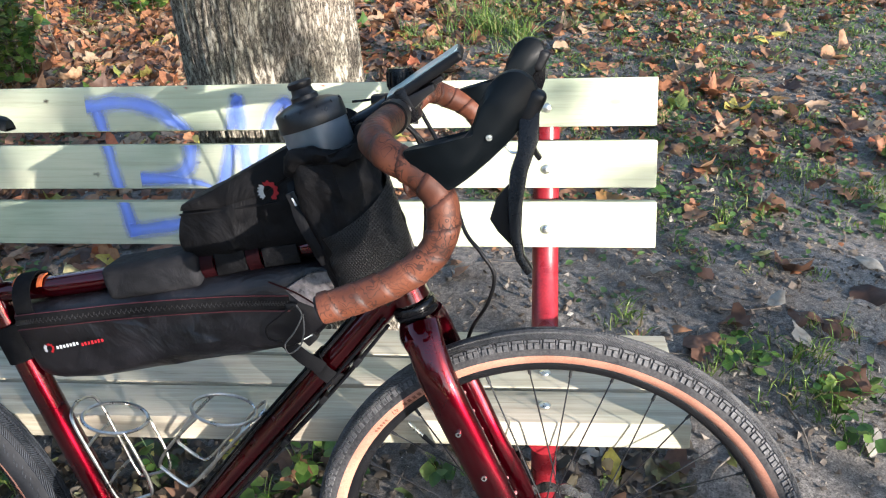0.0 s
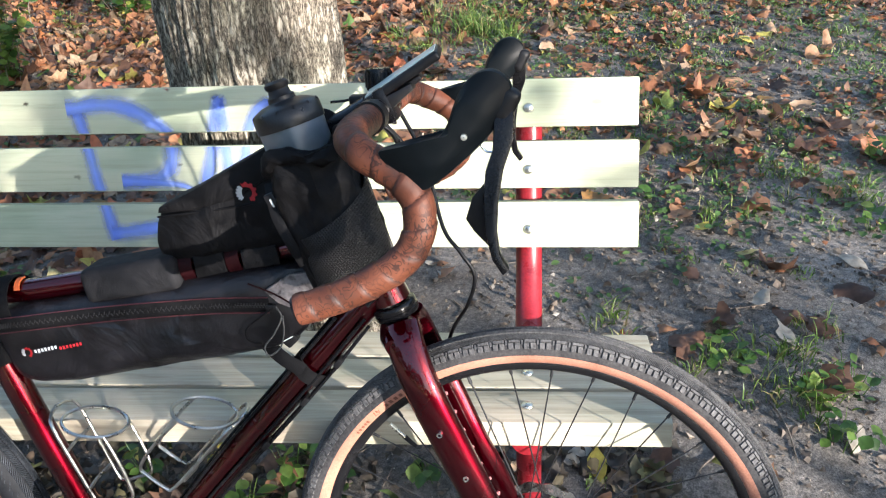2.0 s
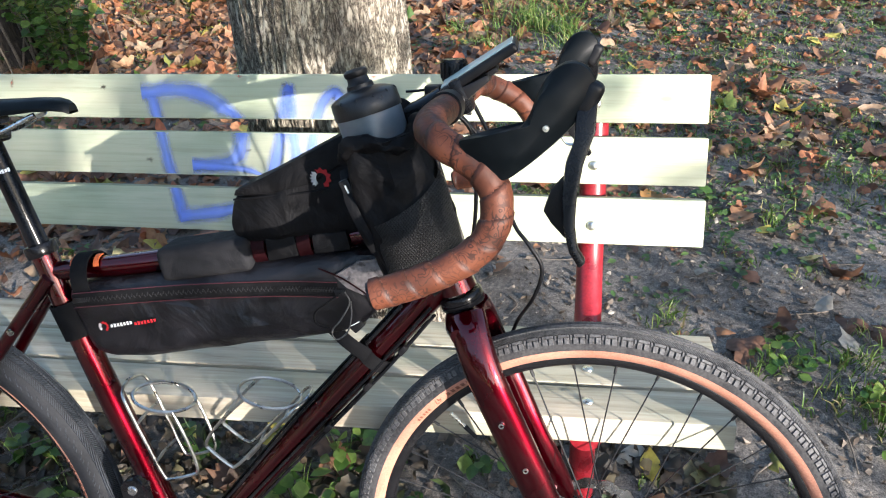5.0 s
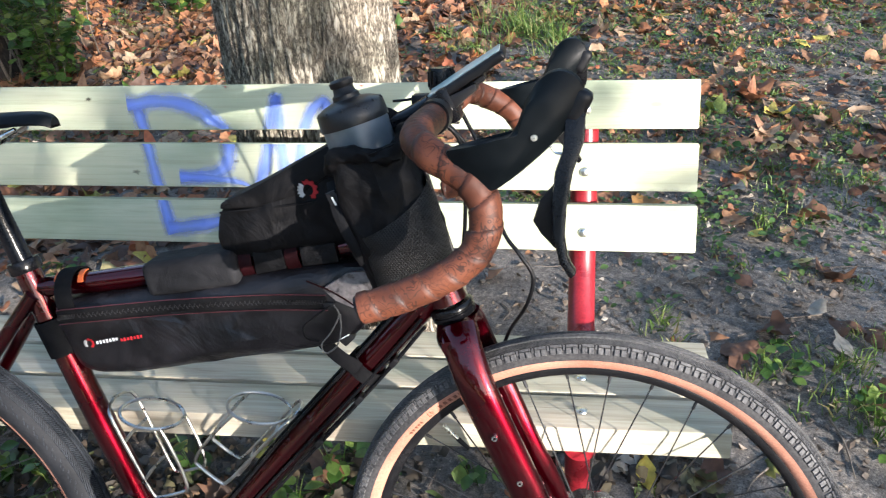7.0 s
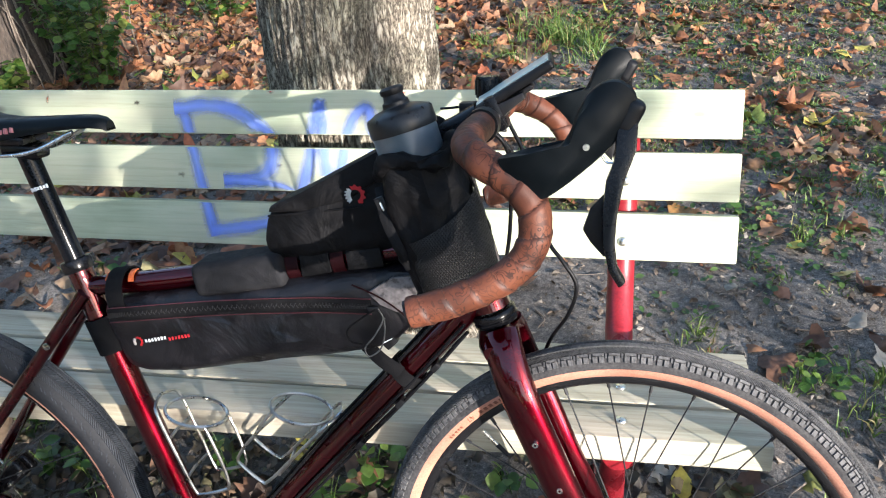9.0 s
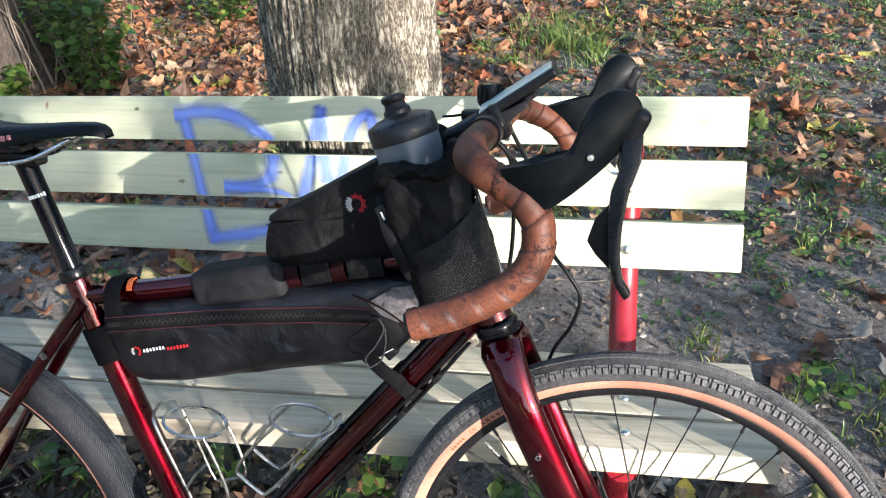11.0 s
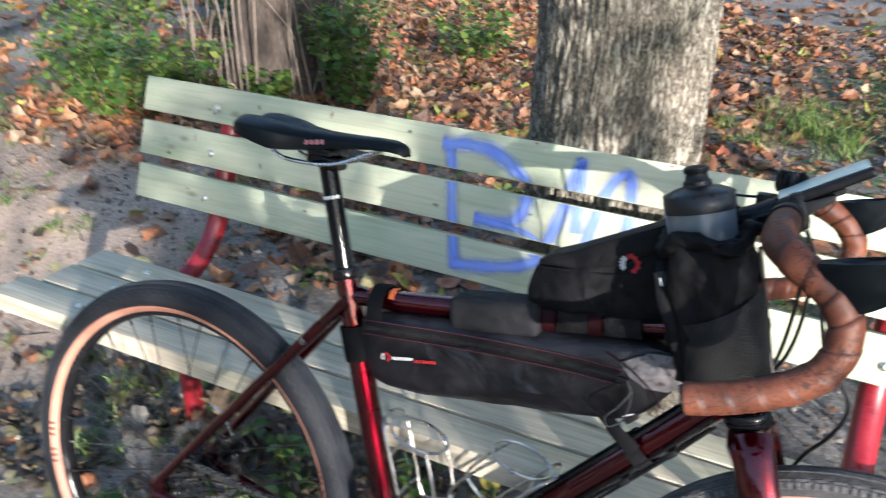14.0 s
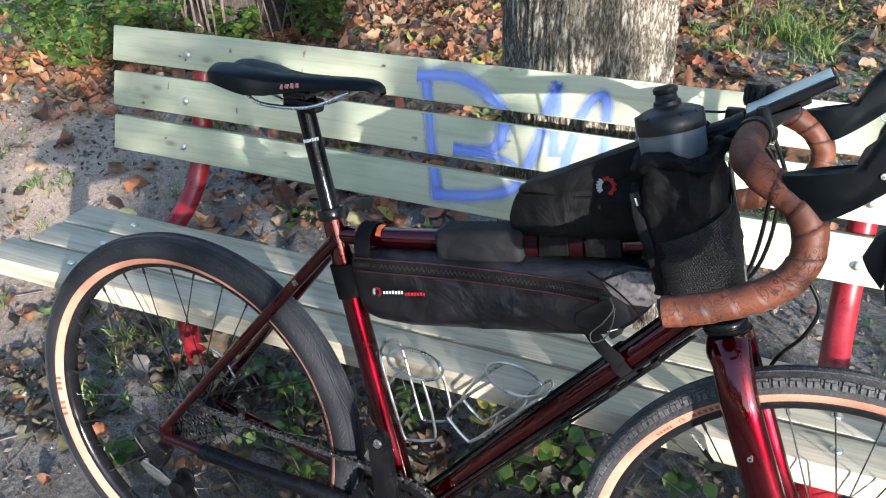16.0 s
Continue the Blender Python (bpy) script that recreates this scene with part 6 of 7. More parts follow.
def limb_mesh(paths, mat, name):
    bm = bmesh.new()
    for pts, r0, r1 in paths:
        sweep(bm, curve_points(pts, 5), lambda t, a=r0, b=r1: a + (b - a) * t, 10)
    return finish(name, bm, mat)


def tree(name, cx, cy, r, height, rows, seg, crown_points, limbs, label, mat, leaf=0.09, seed=0, furrow=0.011):
    g = ground_height(cx, cy)
    ob = thing(name, pose(cx, cy, g), label, "tree")
    off = Matrix.Translation((-cx, -cy, -g))
    me = trunk_mesh("trunk", cx, cy, r, r * 0.72, height, rows, seg, furrow, seed, mat)
    me.transform(off)
    tr = new("trunk", me)
    tr.parent = ob
    if limbs:
        lm = limb_mesh(limbs, twig_bark, "limbs")
        lm.transform(off)
        new("limbs", lm).parent = ob
    if crown_points:
        cm = leaf_cloud(crown_points, leaf, random.Random(seed), canopy_leaf, "crown")
        cm.transform(off)
        cr = new("crown", cm)
        cr.parent = ob
        cr["kind"] = "stuff"
    return ob


rng = random.Random(7)
crown = []
limbs = []
for k in range(9):
    a = 2 * math.pi * k / 9 + 0.3
    tip = Vector((-0.585 + 2.6 * math.cos(a), 1.70 + 2.6 * math.sin(a), 5.6 + rng.uniform(-0.4, 1.4)))
    limbs.append(([(-0.585, 1.70, 3.6 + 0.1 * k), (-0.585 + 1.1 * math.cos(a), 1.70 + 1.1 * math.sin(a), 4.7), tip], 0.08, 0.015))
    for j in range(36):
        c = Vector((-0.585, 1.70, 5.0)).lerp(tip, rng.uniform(0.35, 1.35)) + Vector((rng.gauss(0, 0.5), rng.gauss(0, 0.5), rng.gauss(0, 0.5)))
        crown += [c + Vector((rng.gauss(0, 0.15), rng.gauss(0, 0.15), rng.gauss(0, 0.12))) for _ in range(14)]
tree("tree", -0.585, 1.70, 0.190, 5.0, 520, 380, crown, limbs, "old park tree with deeply furrowed grey-brown bark behind the bench", bark, 0.14, 3)

# Unseen trees added sunward only to shape the shade: a stout one with low boughs, and a bushy young one.
SUN_D = 5.0
SUN_FLAT = Vector((SUN_WAY.x, SUN_WAY.y, 0)).normalized()
SUN_RISE = SUN_WAY.z / math.hypot(SUN_WAY.x, SUN_WAY.y)


def sunward(p, z, d):
    """A place from its distance across the sun's way, its height and its distance towards the sun."""
    return SUN_FLAT * d + Vector((-SUN_FLAT.y, SUN_FLAT.x, 0)) * p + Vector((0, 0, z))


# Patches of sun and of shade that the added leaves are fitted to: lowest and highest p, lowest and highest z, share of
# the sun taken.
SUN_PATCHES = (
    (0.30, 0.40, 2.08, 2.14, 0.45),     (0.345, 0.42, 2.14, 2.36, 0.72), (0.61, 0.69, 2.08, 2.18, 0.42), (0.765, 0.81, 2.26, 2.315, 0.25), (0.81, 0.87, 2.27, 2.31, 0.75),
    (0.40, 0.47, 2.07, 2.17, 0.50), (0.08, 0.15, 1.80, 1.95, 0.20), (0.46, 0.60, 1.78, 2.00, 0.12), (-0.33, -0.16, 1.70, 2.06, 0.10), (0.15, 0.22, 1.84, 2.04, 0.72), (0.20, 0.40, 1.845, 2.00, 0.70), (-0.26, 0.05, 1.55, 1.70, 0.80), (0.05, 0.60, 1.55, 1.59, 0.80), (0.10, 0.60, 1.60, 1.84, 0.15),
    (0.86, 1.03, 1.70, 2.18, 0.0), (0.60, 0.86, 1.70, 2.00, 0.0),
)
SHADE_PATCHES = (
    (-0.12, 0.34, 2.03, 2.50, 0.985), (0.50, 0.60, 1.97, 2.12, 0.92), (0.42, 0.61, 2.12, 2.36, 0.90), (0.61, 0.72, 2.18, 2.29, 0.45), (0.72, 0.84, 2.19, 2.27, 0.45),
    (0.66, 0.76, 2.23, 2.60, 0.60), (0.74, 0.87, 2.31, 2.60, 0.93), (0.90, 0.93, 2.29, 2.36, 0.75),
    (0.16, 0.50, 2.00, 2.30, 0.88), (0.20, 0.46, 1.74, 2.00, 0.62),
    (1.02, 1.10, 2.09, 2.17, 0.88), (1.095, 1.12, 2.125, 2.16, 0.6), (1.05, 1.11, 1.94, 2.01, 0.85), (1.03, 1.06, 1.86, 1.90, 0.7), (1.03, 1.20, 1.84, 2.18, 0.0),
    (-0.14, 0.08, 1.55, 2.03, 0.90), (-0.42, -0.05, 2.04, 2.20, 0.85), (-0.10, 0.60, 1.74, 1.90, 0.45), (-0.30, 1.25, 1.25, 1.60, 0.70), (1.15, 1.75, 1.20, 1.60, 0.40),
)


def cover(p, z):
    """How much of the sun's way the leaves take up."""
    fleck = noise.noise(Vector((p * 5.0, z * 7.0, 5))) + 0.5 * noise.noise(Vector((p * 12, z * 15, 9)))
    for p0, p1, z0, z1, share in SUN_PATCHES + SHADE_PATCHES:
        if p0 <= p < p1 and z0 <= z < z1:
            return max(0.0, share + (0.25 * fleck if 0.1 < share < 0.8 else 0.0))
    if p < -0.14:
        return 0.02 + 0.45 * smooth_step(0.14, 0.36, fleck)
    if 1.0 < p < 1.9 and z > 2.05:
        return 0.05 + 0.75 * smooth_step(0.10, 0.35, fleck)
    if p > 2.0:
        return 0.02 + 0.45 * smooth_step(0.16 + 0.35 * (z - 1.5), 0.36 + 0.35 * (z - 1.5), fleck)
    if p > 1.7:
        return 0.15 + 0.6 * smooth_step(-0.1, 0.25, fleck)
    return 0.30


# Leaves strewn where shade is wanted, as thick as cover() asks.
def boughs(p0, p1, z0, z1, seed):
    r_ = random.Random(seed)
    pts = []
    area = (p1 - p0) * (z1 - z0)
    for _ in range(int(area * 1000)):
        p, z = r_.uniform(p0, p1), r_.uniform(z0, z1)
        want = -math.log(max(0.02, 1 - cover(p, z))) / 3.0
        if r_.random() > want:
            continue
        d = SUN_D + r_.uniform(-0.5, 0.5)
        c = sunward(p, z + (d - SUN_D) * SUN_RISE, d)
        for _ in range(3):
            pts.append(c + Vector((r_.gauss(0, 0.016), r_.gauss(0, 0.016), r_.gauss(0, 0.014))))
    return pts


stout = sunward(-1.25, 0, SUN_D)
top = lambda p, z: sunward(p, z, SUN_D)
stout_limbs = [([top(-1.25, 1.9), top(-0.7, 2.5), top(0.2, 2.62)], 0.03, 0.010), ([top(-1.25, 2.4), top(-1.6, 3.0), top(-2.6, 3.4)], 0.07, 0.015), ([top(-1.25, 2.7), top(0.0, 3.3), top(1.1, 3.8)], 0.08, 0.015), ([top(-1.25, 3.4), top(-1.5, 4.4), top(-2.3, 5.2)], 0.08, 0.015)]
tree("tree", stout.x, stout.y, 0.13, 6.5, 60, 60, boughs(-2.6, 1.02, 1.25, 2.75, 21) + boughs(-2.6, 1.02, 3.0, 5.0, 22), stout_limbs, "unseen leafy tree added to shade the bench and bicycle", old_bark, 0.060, 5, 0.05)
young = sunward(2.3, 0, SUN_D + 0.1)
young_limbs = [([top(2.3, 0.9), top(1.8, 1.3), top(1.4, 1.5)], 0.03, 0.008), ([top(2.3, 1.0), top(2.9, 2.0), top(3.5, 2.9)], 0.03, 0.008), ([top(2.3, 1.6), top(2.2, 3.0), top(2.4, 4.2)], 0.04, 0.01)]
tree("tree", young.x, young.y, 0.07, 2.2, 30, 24, boughs(1.02, 4.6, 1.15, 2.75, 33), young_limbs, "unseen bushy tree added to dapple the bench end and ground", old_bark, 0.060, 9, 0.03)

# An unseen, distant belt of trees all round, added to cut and warm the skylight.
rng = random.Random(77)
belt = []
for _ in range(15000):
    a = rng.uniform(0, 2 * math.pi)
    r = rng.uniform(34, 46)
    reach = 5.6 + 2.2 * noise.noise(Vector((math.cos(a) * 5, math.sin(a) * 5, 3))) + 1.2 * noise.noise(Vector((math.cos(a) * 22, math.sin(a) * 22, 7)))
    if math.cos(a - math.atan2(SUN_WAY.y, SUN_WAY.x)) < 0.8:
        reach *= 2.2
    belt.append((r * math.cos(a), r * math.sin(a), ground_height(r * math.cos(a), r * math.sin(a)) + reach * rng.random() ** 0.8))
belt_ob = new("far_woods", leaf_cloud(belt, 1.5, rng, canopy_leaf, "far_woods"))
tagged(belt_ob, "unseen far belt of autumn trees added to cut and warm the skylight", "trees", kind="stuff")

# Dark old stump with thin shoots, far behind the bench.
stump = thing("tree_stump", pose(-3.02, 3.62, ground_height(-3.02, 3.62)), "dark old trunk overgrown with thin bare shoots", "tree")
me = trunk_mesh("bole", -3.02, 3.62, 0.30, 0.24, 1.6, 60, 80, 0.05, 12, old_bark, 0.16)
me.transform(Matrix.Translation(-stump.matrix_basis.translation))
new("bole", me).parent = stump
rng = random.Random(4)
for k in range(34):
    a = rng.uniform(-3.0, 0.3)
    x, y = -3.02 + 0.42 * math.cos(a) * rng.uniform(0.8, 1.5), 3.62 + 0.42 * math.sin(a) * rng.uniform(0.8, 1.4)
    h = rng.uniform(0.5, 1.3)
    g = ground_height(x, y)
    bm = tube([(x, y, g - 0.01), (x + rng.gauss(0, 0.05), y + rng.gauss(0, 0.05), g + h * 0.5), (x + rng.gauss(0, 0.16), y + rng.gauss(0, 0.12), g + h)], lambda t, r=rng.uniform(0.004, 0.009): r * (1 - 0.7 * t), 6, 5)
    part("shoot", shift(bm, -stump.matrix_basis.translation), twig_bark, stump)

# ---- low plants ----
def broad_leaf(l, w):
    """An oval leaf folded along its rib, tip along y."""
    pts = [(0, 0, 0), (0.32 * w, 0.22 * l, 0.06 * l), (0.5 * w, 0.5 * l, 0.07 * l), (0.30 * w, 0.8 * l, 0.03 * l), (0, 1.0 * l, -0.06 * l), (-0.30 * w, 0.8 * l, 0.03 * l), (-0.5 * w, 0.5 * l, 0.07 * l), (-0.32 * w, 0.22 * l, 0.06 * l), (0, 0.5 * l, 0.0)]
    fc = [(8, 0, 1), (8, 1, 2), (8, 2, 3), (8, 3, 4), (8, 4, 5), (8, 5, 6), (8, 6, 7), (8, 7, 0)]
    return pts, fc


def plant(name, cx, cy, height, spread_, stems, leaves, size, seed, label, category):
    """Stems with oval leaves."""
    r_ = random.Random(seed)
    g = ground_height(cx, cy)
    ob = thing(name, pose(cx, cy, g), label, category)
    bm = bmesh.new()
    verts, faces = [], []
    for k in range(stems):
        a, reach = r_.uniform(0, 6.28), spread_ * math.sqrt(r_.random())
        foot = Vector((0.35 * reach * math.cos(a), 0.35 * reach * math.sin(a), 0))
        foot.z = ground_height(cx + foot.x, cy + foot.y) - g - 0.005
        tip = Vector((reach * math.cos(a), reach * math.sin(a), height * r_.uniform(0.45, 1.0)))
        line = curve_points([foot, foot.lerp(tip, 0.5) + Vector((0, 0, height * 0.12)), tip], 4)
        if height > 0.25:
            bm = bmesh.new()
        sweep(bm, line, lambda t, h=height: (0.0010 + 0.002 * h) * (1 - 0.6 * t), 5)
        if height > 0.25:
            part("stem", bm, twig_bark, ob)
        for j in range(leaves):
            p = line[r_.randrange(1, len(line))] + Vector((r_.gauss(0, 0.5), r_.gauss(0, 0.5), r_.gauss(0, 0.3))) * (size if height > 0.25 else size * 0.2)
            l = size * r_.uniform(0.6, 1.25)
            pts, fc = broad_leaf(l, l * r_.uniform(0.7, 0.95))
            m = Matrix.Translation(p) @ Euler((r_.uniform(-0.75, 0.35), r_.uniform(-0.5, 0.5), r_.uniform(0, 6.28))).to_matrix().to_4x4()
            b = len(verts)
            verts += [m @ Vector(q) for q in pts]
            faces += [tuple(b + i for i in f_) for f_ in fc]
    if height <= 0.25:
        part("stalk", bm, green_leaf, ob)["kind"] = "stuff"
    lo = new("foliage", joined_mesh("foliage", verts, faces, green_leaf, True))
    lo.parent = ob
    lo["kind"] = "stuff"
    return ob


for k, (x, y, h, sp, st) in enumerate(((-2.42, 3.38, 0.55, 0.26, 34), (-2.66, 3.62, 0.50, 0.28, 30), (-3.42, 2.75, 0.36, 0.32, 40), (-3.75, 2.95, 0.40, 0.36, 34), (-3.30, 3.10, 0.35, 0.30, 22), (-2.85, 3.15, 0.18, 0.25, 16), (-4.5, 3.7, 0.45, 0.45, 34), (-4.1, 4.5, 0.50, 0.45, 34), (-5.2, 4.2, 0.50, 0.5, 34), (-3.5, 4.7, 0.45, 0.4, 30), (-2.3, 4.5, 0.30, 0.35, 24))):
    plant("shrub", x, y, h, sp, st, 24, 0.046, 60 + k, "low green shrub with broad leaves", "shrub")
weed_spots = [(0.46, 1.62), (0.59, 1.46), (0.61, 1.38), (0.47, 1.53), (0.42, 1.55), (-0.49, 1.19), (-0.44, 1.24), (-0.19, 1.20), (-1.13, 0.96), (-1.17, 1.18), (-1.22, 1.14), (-0.56, 1.09), (-0.47, 1.14), (-0.39, 1.16), (-1.38, 0.83), (0.38, 2.30), (0.70, 1.45), (0.63, 1.30), (-1.51, 1.81), (-1.9, 3.1), (-1.6, 2.9), (-1.4, 3.4), (-1.75, 2.6), (-1.15, 2.7), (-0.98, 2.2), (-1.05, 1.05), (-0.95, 0.95), (-1.30, 1.02), (-1.22, 0.95), (-1.10, 1.12), (-1.45, 1.30), (-1.52, 1.45), (-0.80, 1.18), (-0.30, 1.12), (0.95, 2.1), (1.1, 2.5), (0.85, 2.7), (0.5, 2.6), (1.3, 2.9), (0.3, 2.9), (-1.85, 2.2), (-2.2, 2.4), (-1.3, 2.4)]
for k, (x, y) in enumerate(weed_spots):
    tagged(plant("weed", x, y, 0.045 + 0.03 * (k % 3), 0.055, 6, 2, (0.026 + 0.004 * (k % 4)) * (1.15 if x < -0.3 else 1.0), 200 + k, "small green weed with oval leaves in the soil", "weed"), group="weeds on the ground")


# ---- grass ----
def tuft(verts, faces, x, y, n, h, r, r_):
    for _ in range(n):
        a, q = r_.uniform(0, 6.28), r * math.sqrt(r_.random())
        bx, by = x + q * math.cos(a), y + q * math.sin(a)
        bz = ground_height(bx, by) - 0.004
        lean = Vector((r_.gauss(0, 0.4), r_.gauss(0, 0.4), 1.0)).normalized()
        l, w = h * r_.uniform(0.45, 1.15), r_.uniform(0.0011, 0.0024)
        side = lean.cross(Vector((r_.uniform(-1, 1), r_.uniform(-1, 1), 0.1))).normalized()
        p0 = Vector((bx, by, bz))
        p1 = p0 + lean * (l * 0.5)
        p2 = p0 + lean * (l * 0.85) + Vector((lean.x, lean.y, -0.35)) * (l * 0.35)
        b = len(verts)
        verts.extend((p0 - side * w, p0 + side * w, p1 + side * w * 0.8, p1 - side * w * 0.8, p2))
        faces.extend(((b, b + 1, b + 2, b + 3), (b + 3, b + 2, b + 4)))


rng = random.Random(11)
gv, gf = [], []
grass_spots = [(0.57, 2.17), (-2.51, 1.73), (-2.62, 1.62), (-1.75, 1.19), (-1.65, 1.19), (0.60, 1.53), (0.54, 1.52), (0.60, 1.42), (0.79, 2.38), (0.84, 2.95), (1.36, 3.70), (0.43, 2.92), (-0.54, 3.67), (0.22, 1.64), (0.98, 2.29), (0.59, 2.44), (0.40, 1.50), (0.66, 1.60), (-1.42, 1.10), (-1.38, 1.27), (-1.56, 1.02), (-1.28, 1.32)]
for x, y in grass_spots:
    for _ in range(5):
        tuft(gv, gf, x + rng.gauss(0, 0.05), y + rng.gauss(0, 0.05), 12, 0.07, 0.03, rng)
for _ in range(34):
    tuft(gv, gf, -0.29 + rng.gauss(0, 0.14), 3.9 + rng.gauss(0, 0.16), 22, 0.16, 0.05, rng)
for _ in range(11000):
    x, y = rng.uniform(-4.6, 3.2), rng.uniform(1.1, 7.0)
    patch = noise.noise(Vector((x * 0.9, y * 0.9, 20))) + 0.6 * noise.noise(Vector((x * 2.6, y * 2.6, 31)))
    want = smooth_step(-0.25, 0.30, patch)
    if x > -0.35:
        want *= smooth_step(1.7, 2.5, y) * 1.1 + 0.07
    elif x > -2.0:
        want *= 0.06 if y > 1.6 else 0.03
    else:
        want *= 0.25
    if rng.random() < want:
        tuft(gv, gf, x, y, 13, rng.uniform(0.02, 0.055) if x > -0.35 else rng.uniform(0.04, 0.09), 0.035, rng)
for _ in range(5000):
    x, y = rng.uniform(-10.0, 8.0), rng.uniform(2.0, 15.0)
    if -4.6 < x < 3.2 and y < 7.0 or noise.noise(Vector((x * 0.7, y * 0.7, 20))) < -0.05:
        continue
    tuft(gv, gf, x, y, 10, rng.uniform(0.07, 0.14), 0.09, rng)
grass = new("grass", joined_mesh("grass", gv, gf, grass_blade))
tagged(grass, "thin tufts of green and dry grass", "grass", kind="stuff")

# Low round-leaved weeds in loose patches.
wv, wf = [], []
for _ in range(8500):
    x, y = rng.uniform(-4.2, 2.6), rng.uniform(1.3, 5.2)
    n_ = noise.noise(Vector((x * 1.6, y * 1.6, 77))) + 0.5 * noise.noise(Vector((x * 5, y * 5, 12)))
    if x > -0.35:
        ok = n_ > 0.25 - 0.55 * smooth_step(1.8, 2.6, y)
    else:
        ok = n_ > 0.24 and not (-2.6 < x < -1.6 and y < 2.2)
    if not ok or (y < 1.75 and x < 0.35):
        continue
    for _ in range(rng.randint(2, 5)):
        a = rng.uniform(0, 6.28)
        l = rng.uniform(0.010, 0.026)
        pts, fc = broad_leaf(l, l * rng.uniform(0.6, 1.0))
        px_, py_ = x + rng.gauss(0, 0.018), y + rng.gauss(0, 0.018)
        m = Matrix.Translation((px_, py_, ground_height(px_, py_) + rng.uniform(0.004, 0.03))) @ Euler((rng.uniform(-0.5, 0.4), rng.uniform(-0.4, 0.4), a)).to_matrix().to_4x4()
        b = len(wv)
        wv += [m @ Vector(q) for q in pts]
        wf += [tuple(b + i for i in f_) for f_ in fc]
ground_weeds = new("ground_weeds", joined_mesh("ground_weeds", wv, wf, weed_leaf, True))
tagged(ground_weeds, "low green weeds creeping over the soil", "weeds", kind="stuff")

# ---- fallen leaves ----
lobes = [(0.0, -0.40), (0.14, -0.38), (0.30, -0.37), (0.36, -0.24), (0.46, -0.09), (0.42, 0.05), (0.43, 0.21), (0.33, 0.25), (0.22, 0.36), (0.13, 0.47), (0.0, 0.53)]
maple = lobes + [(-x, y) for x, y in lobes[-2:0:-1]]
oval = [(0.0, -0.5), (0.16, -0.34), (0.26, -0.08), (0.24, 0.16), (0.14, 0.38), (0.0, 0.55), (-0.14, 0.38), (-0.24, 0.16), (-0.26, -0.08), (-0.16, -0.34)]


def leaf_shape(shape, size, curl, r_, verts, faces, m):
    """A curled leaf: the outline fanned round two inner rings."""
    b = len(verts)
    n = len(shape)
    ph, k2, sign = r_.uniform(0, 6.28), r_.uniform(0.3, 1.0), (1 if r_.random() < 0.45 else -0.8)
    jit = [r_.uniform(0.70, 1.14) for _ in shape]
    def lift(x, y):
        q = x * math.cos(ph) + y * math.sin(ph)
        return curl * sign * (q * q * 1.9 + k2 * 0.6 * x * y + 0.12 * math.sin(8 * x + ph) * math.cos(7 * y + 2 * ph)) + 0.10 * curl * noise.noise(Vector((x * 3.1 + ph * 9, y * 3.1, k2 * 5)))
    for f_ in (1.0, 0.5):
        for (x, y), j_ in zip(shape, jit):
            x, y = x * j_, y * j_
            verts.append(m @ Vector((x * f_ * size, y * f_ * size, lift(x * f_, y * f_) * size)))
    verts.append(m @ Vector((0, 0, 0)))
    for k in range(n):
        j = (k + 1) % n
        faces.append((b + k, b + j, b + n + j, b + n + k))
        faces.append((b + n + k, b + n + j, b + 2 * n))


def lay(x, y, r_, lift=0.004, tilt=0.28):
    e = 0.03
    g = ground_height(x, y)
    nx, ny = (ground_height(x + e, y) - g) / e, (ground_height(x, y + e) - g) / e
    q = Vector((-nx, -ny, 1)).to_track_quat("Z", "Y").to_matrix().to_4x4()
    return Matrix.Translation((x, y, g + lift)) @ q @ Euler((r_.gauss(0, tilt), r_.gauss(0, tilt), r_.uniform(0, 6.28))).to_matrix().to_4x4()


def litter(x, y):
    """Leaves wanted to the square metre."""
    wob = 0.5 + 0.9 * (noise.noise(Vector((x * 1.3, y * 1.3, 50))) + 0.5)
    if y > 1.55 and -4.4 < x < -0.35:
        base = (300 * smooth_step(1.6, 2.2, y) + 60) if x > -1.9 else 12 + 380 * smooth_step(2.1, 2.7, y)
        base *= smooth_step(-4.4, -3.6, x)
    elif x >= -0.35 and y > 1.3:
        base = 9 + 230 * smooth_step(1.85, 2.9, y)
    elif y <= 1.55 and x > -1.7:
        base = 6 + 30 * smooth_step(0.75, 0.95, y) * (1 - smooth_step(0.05, 0.45, x))
    elif x <= -1.7:
        base = 38 + 30 * smooth_step(1.9, 2.6, y)
    else:
        base = 10
    return base * wob


rng = random.Random(23)
lv, lf_ = [], []
for _ in range(36000):
    x, y = rng.uniform(-4.6, 3.0), rng.uniform(0.3, 6.4)
    if rng.random() * 380 > litter(x, y) * 1.15:
        continue
    big = rng.random()
    size = rng.uniform(0.022, 0.055) if big < (0.80 if x > -0.4 or y < 1.6 else 0.30) else rng.uniform(0.055, 0.120)
    leaf_shape(maple if rng.random() < 0.50 else oval, size, rng.uniform(0.3, 1.15), rng, lv, lf_, lay(x, y, rng, rng.uniform(0.004, 0.014), 0.24))
for px in (POST_RIGHT, POST_LEFT):
    for _ in range(9):
        x, y = px + rng.gauss(0, 0.055), 1.13 + rng.gauss(0, 0.055)
        leaf_shape(maple if rng.random() < 0.5 else oval, rng.uniform(0.03, 0.08), 1.0, rng, lv, lf_, lay(x, y, rng, rng.uniform(0.005, 0.05) if px == POST_LEFT else 0.01, 0.5))
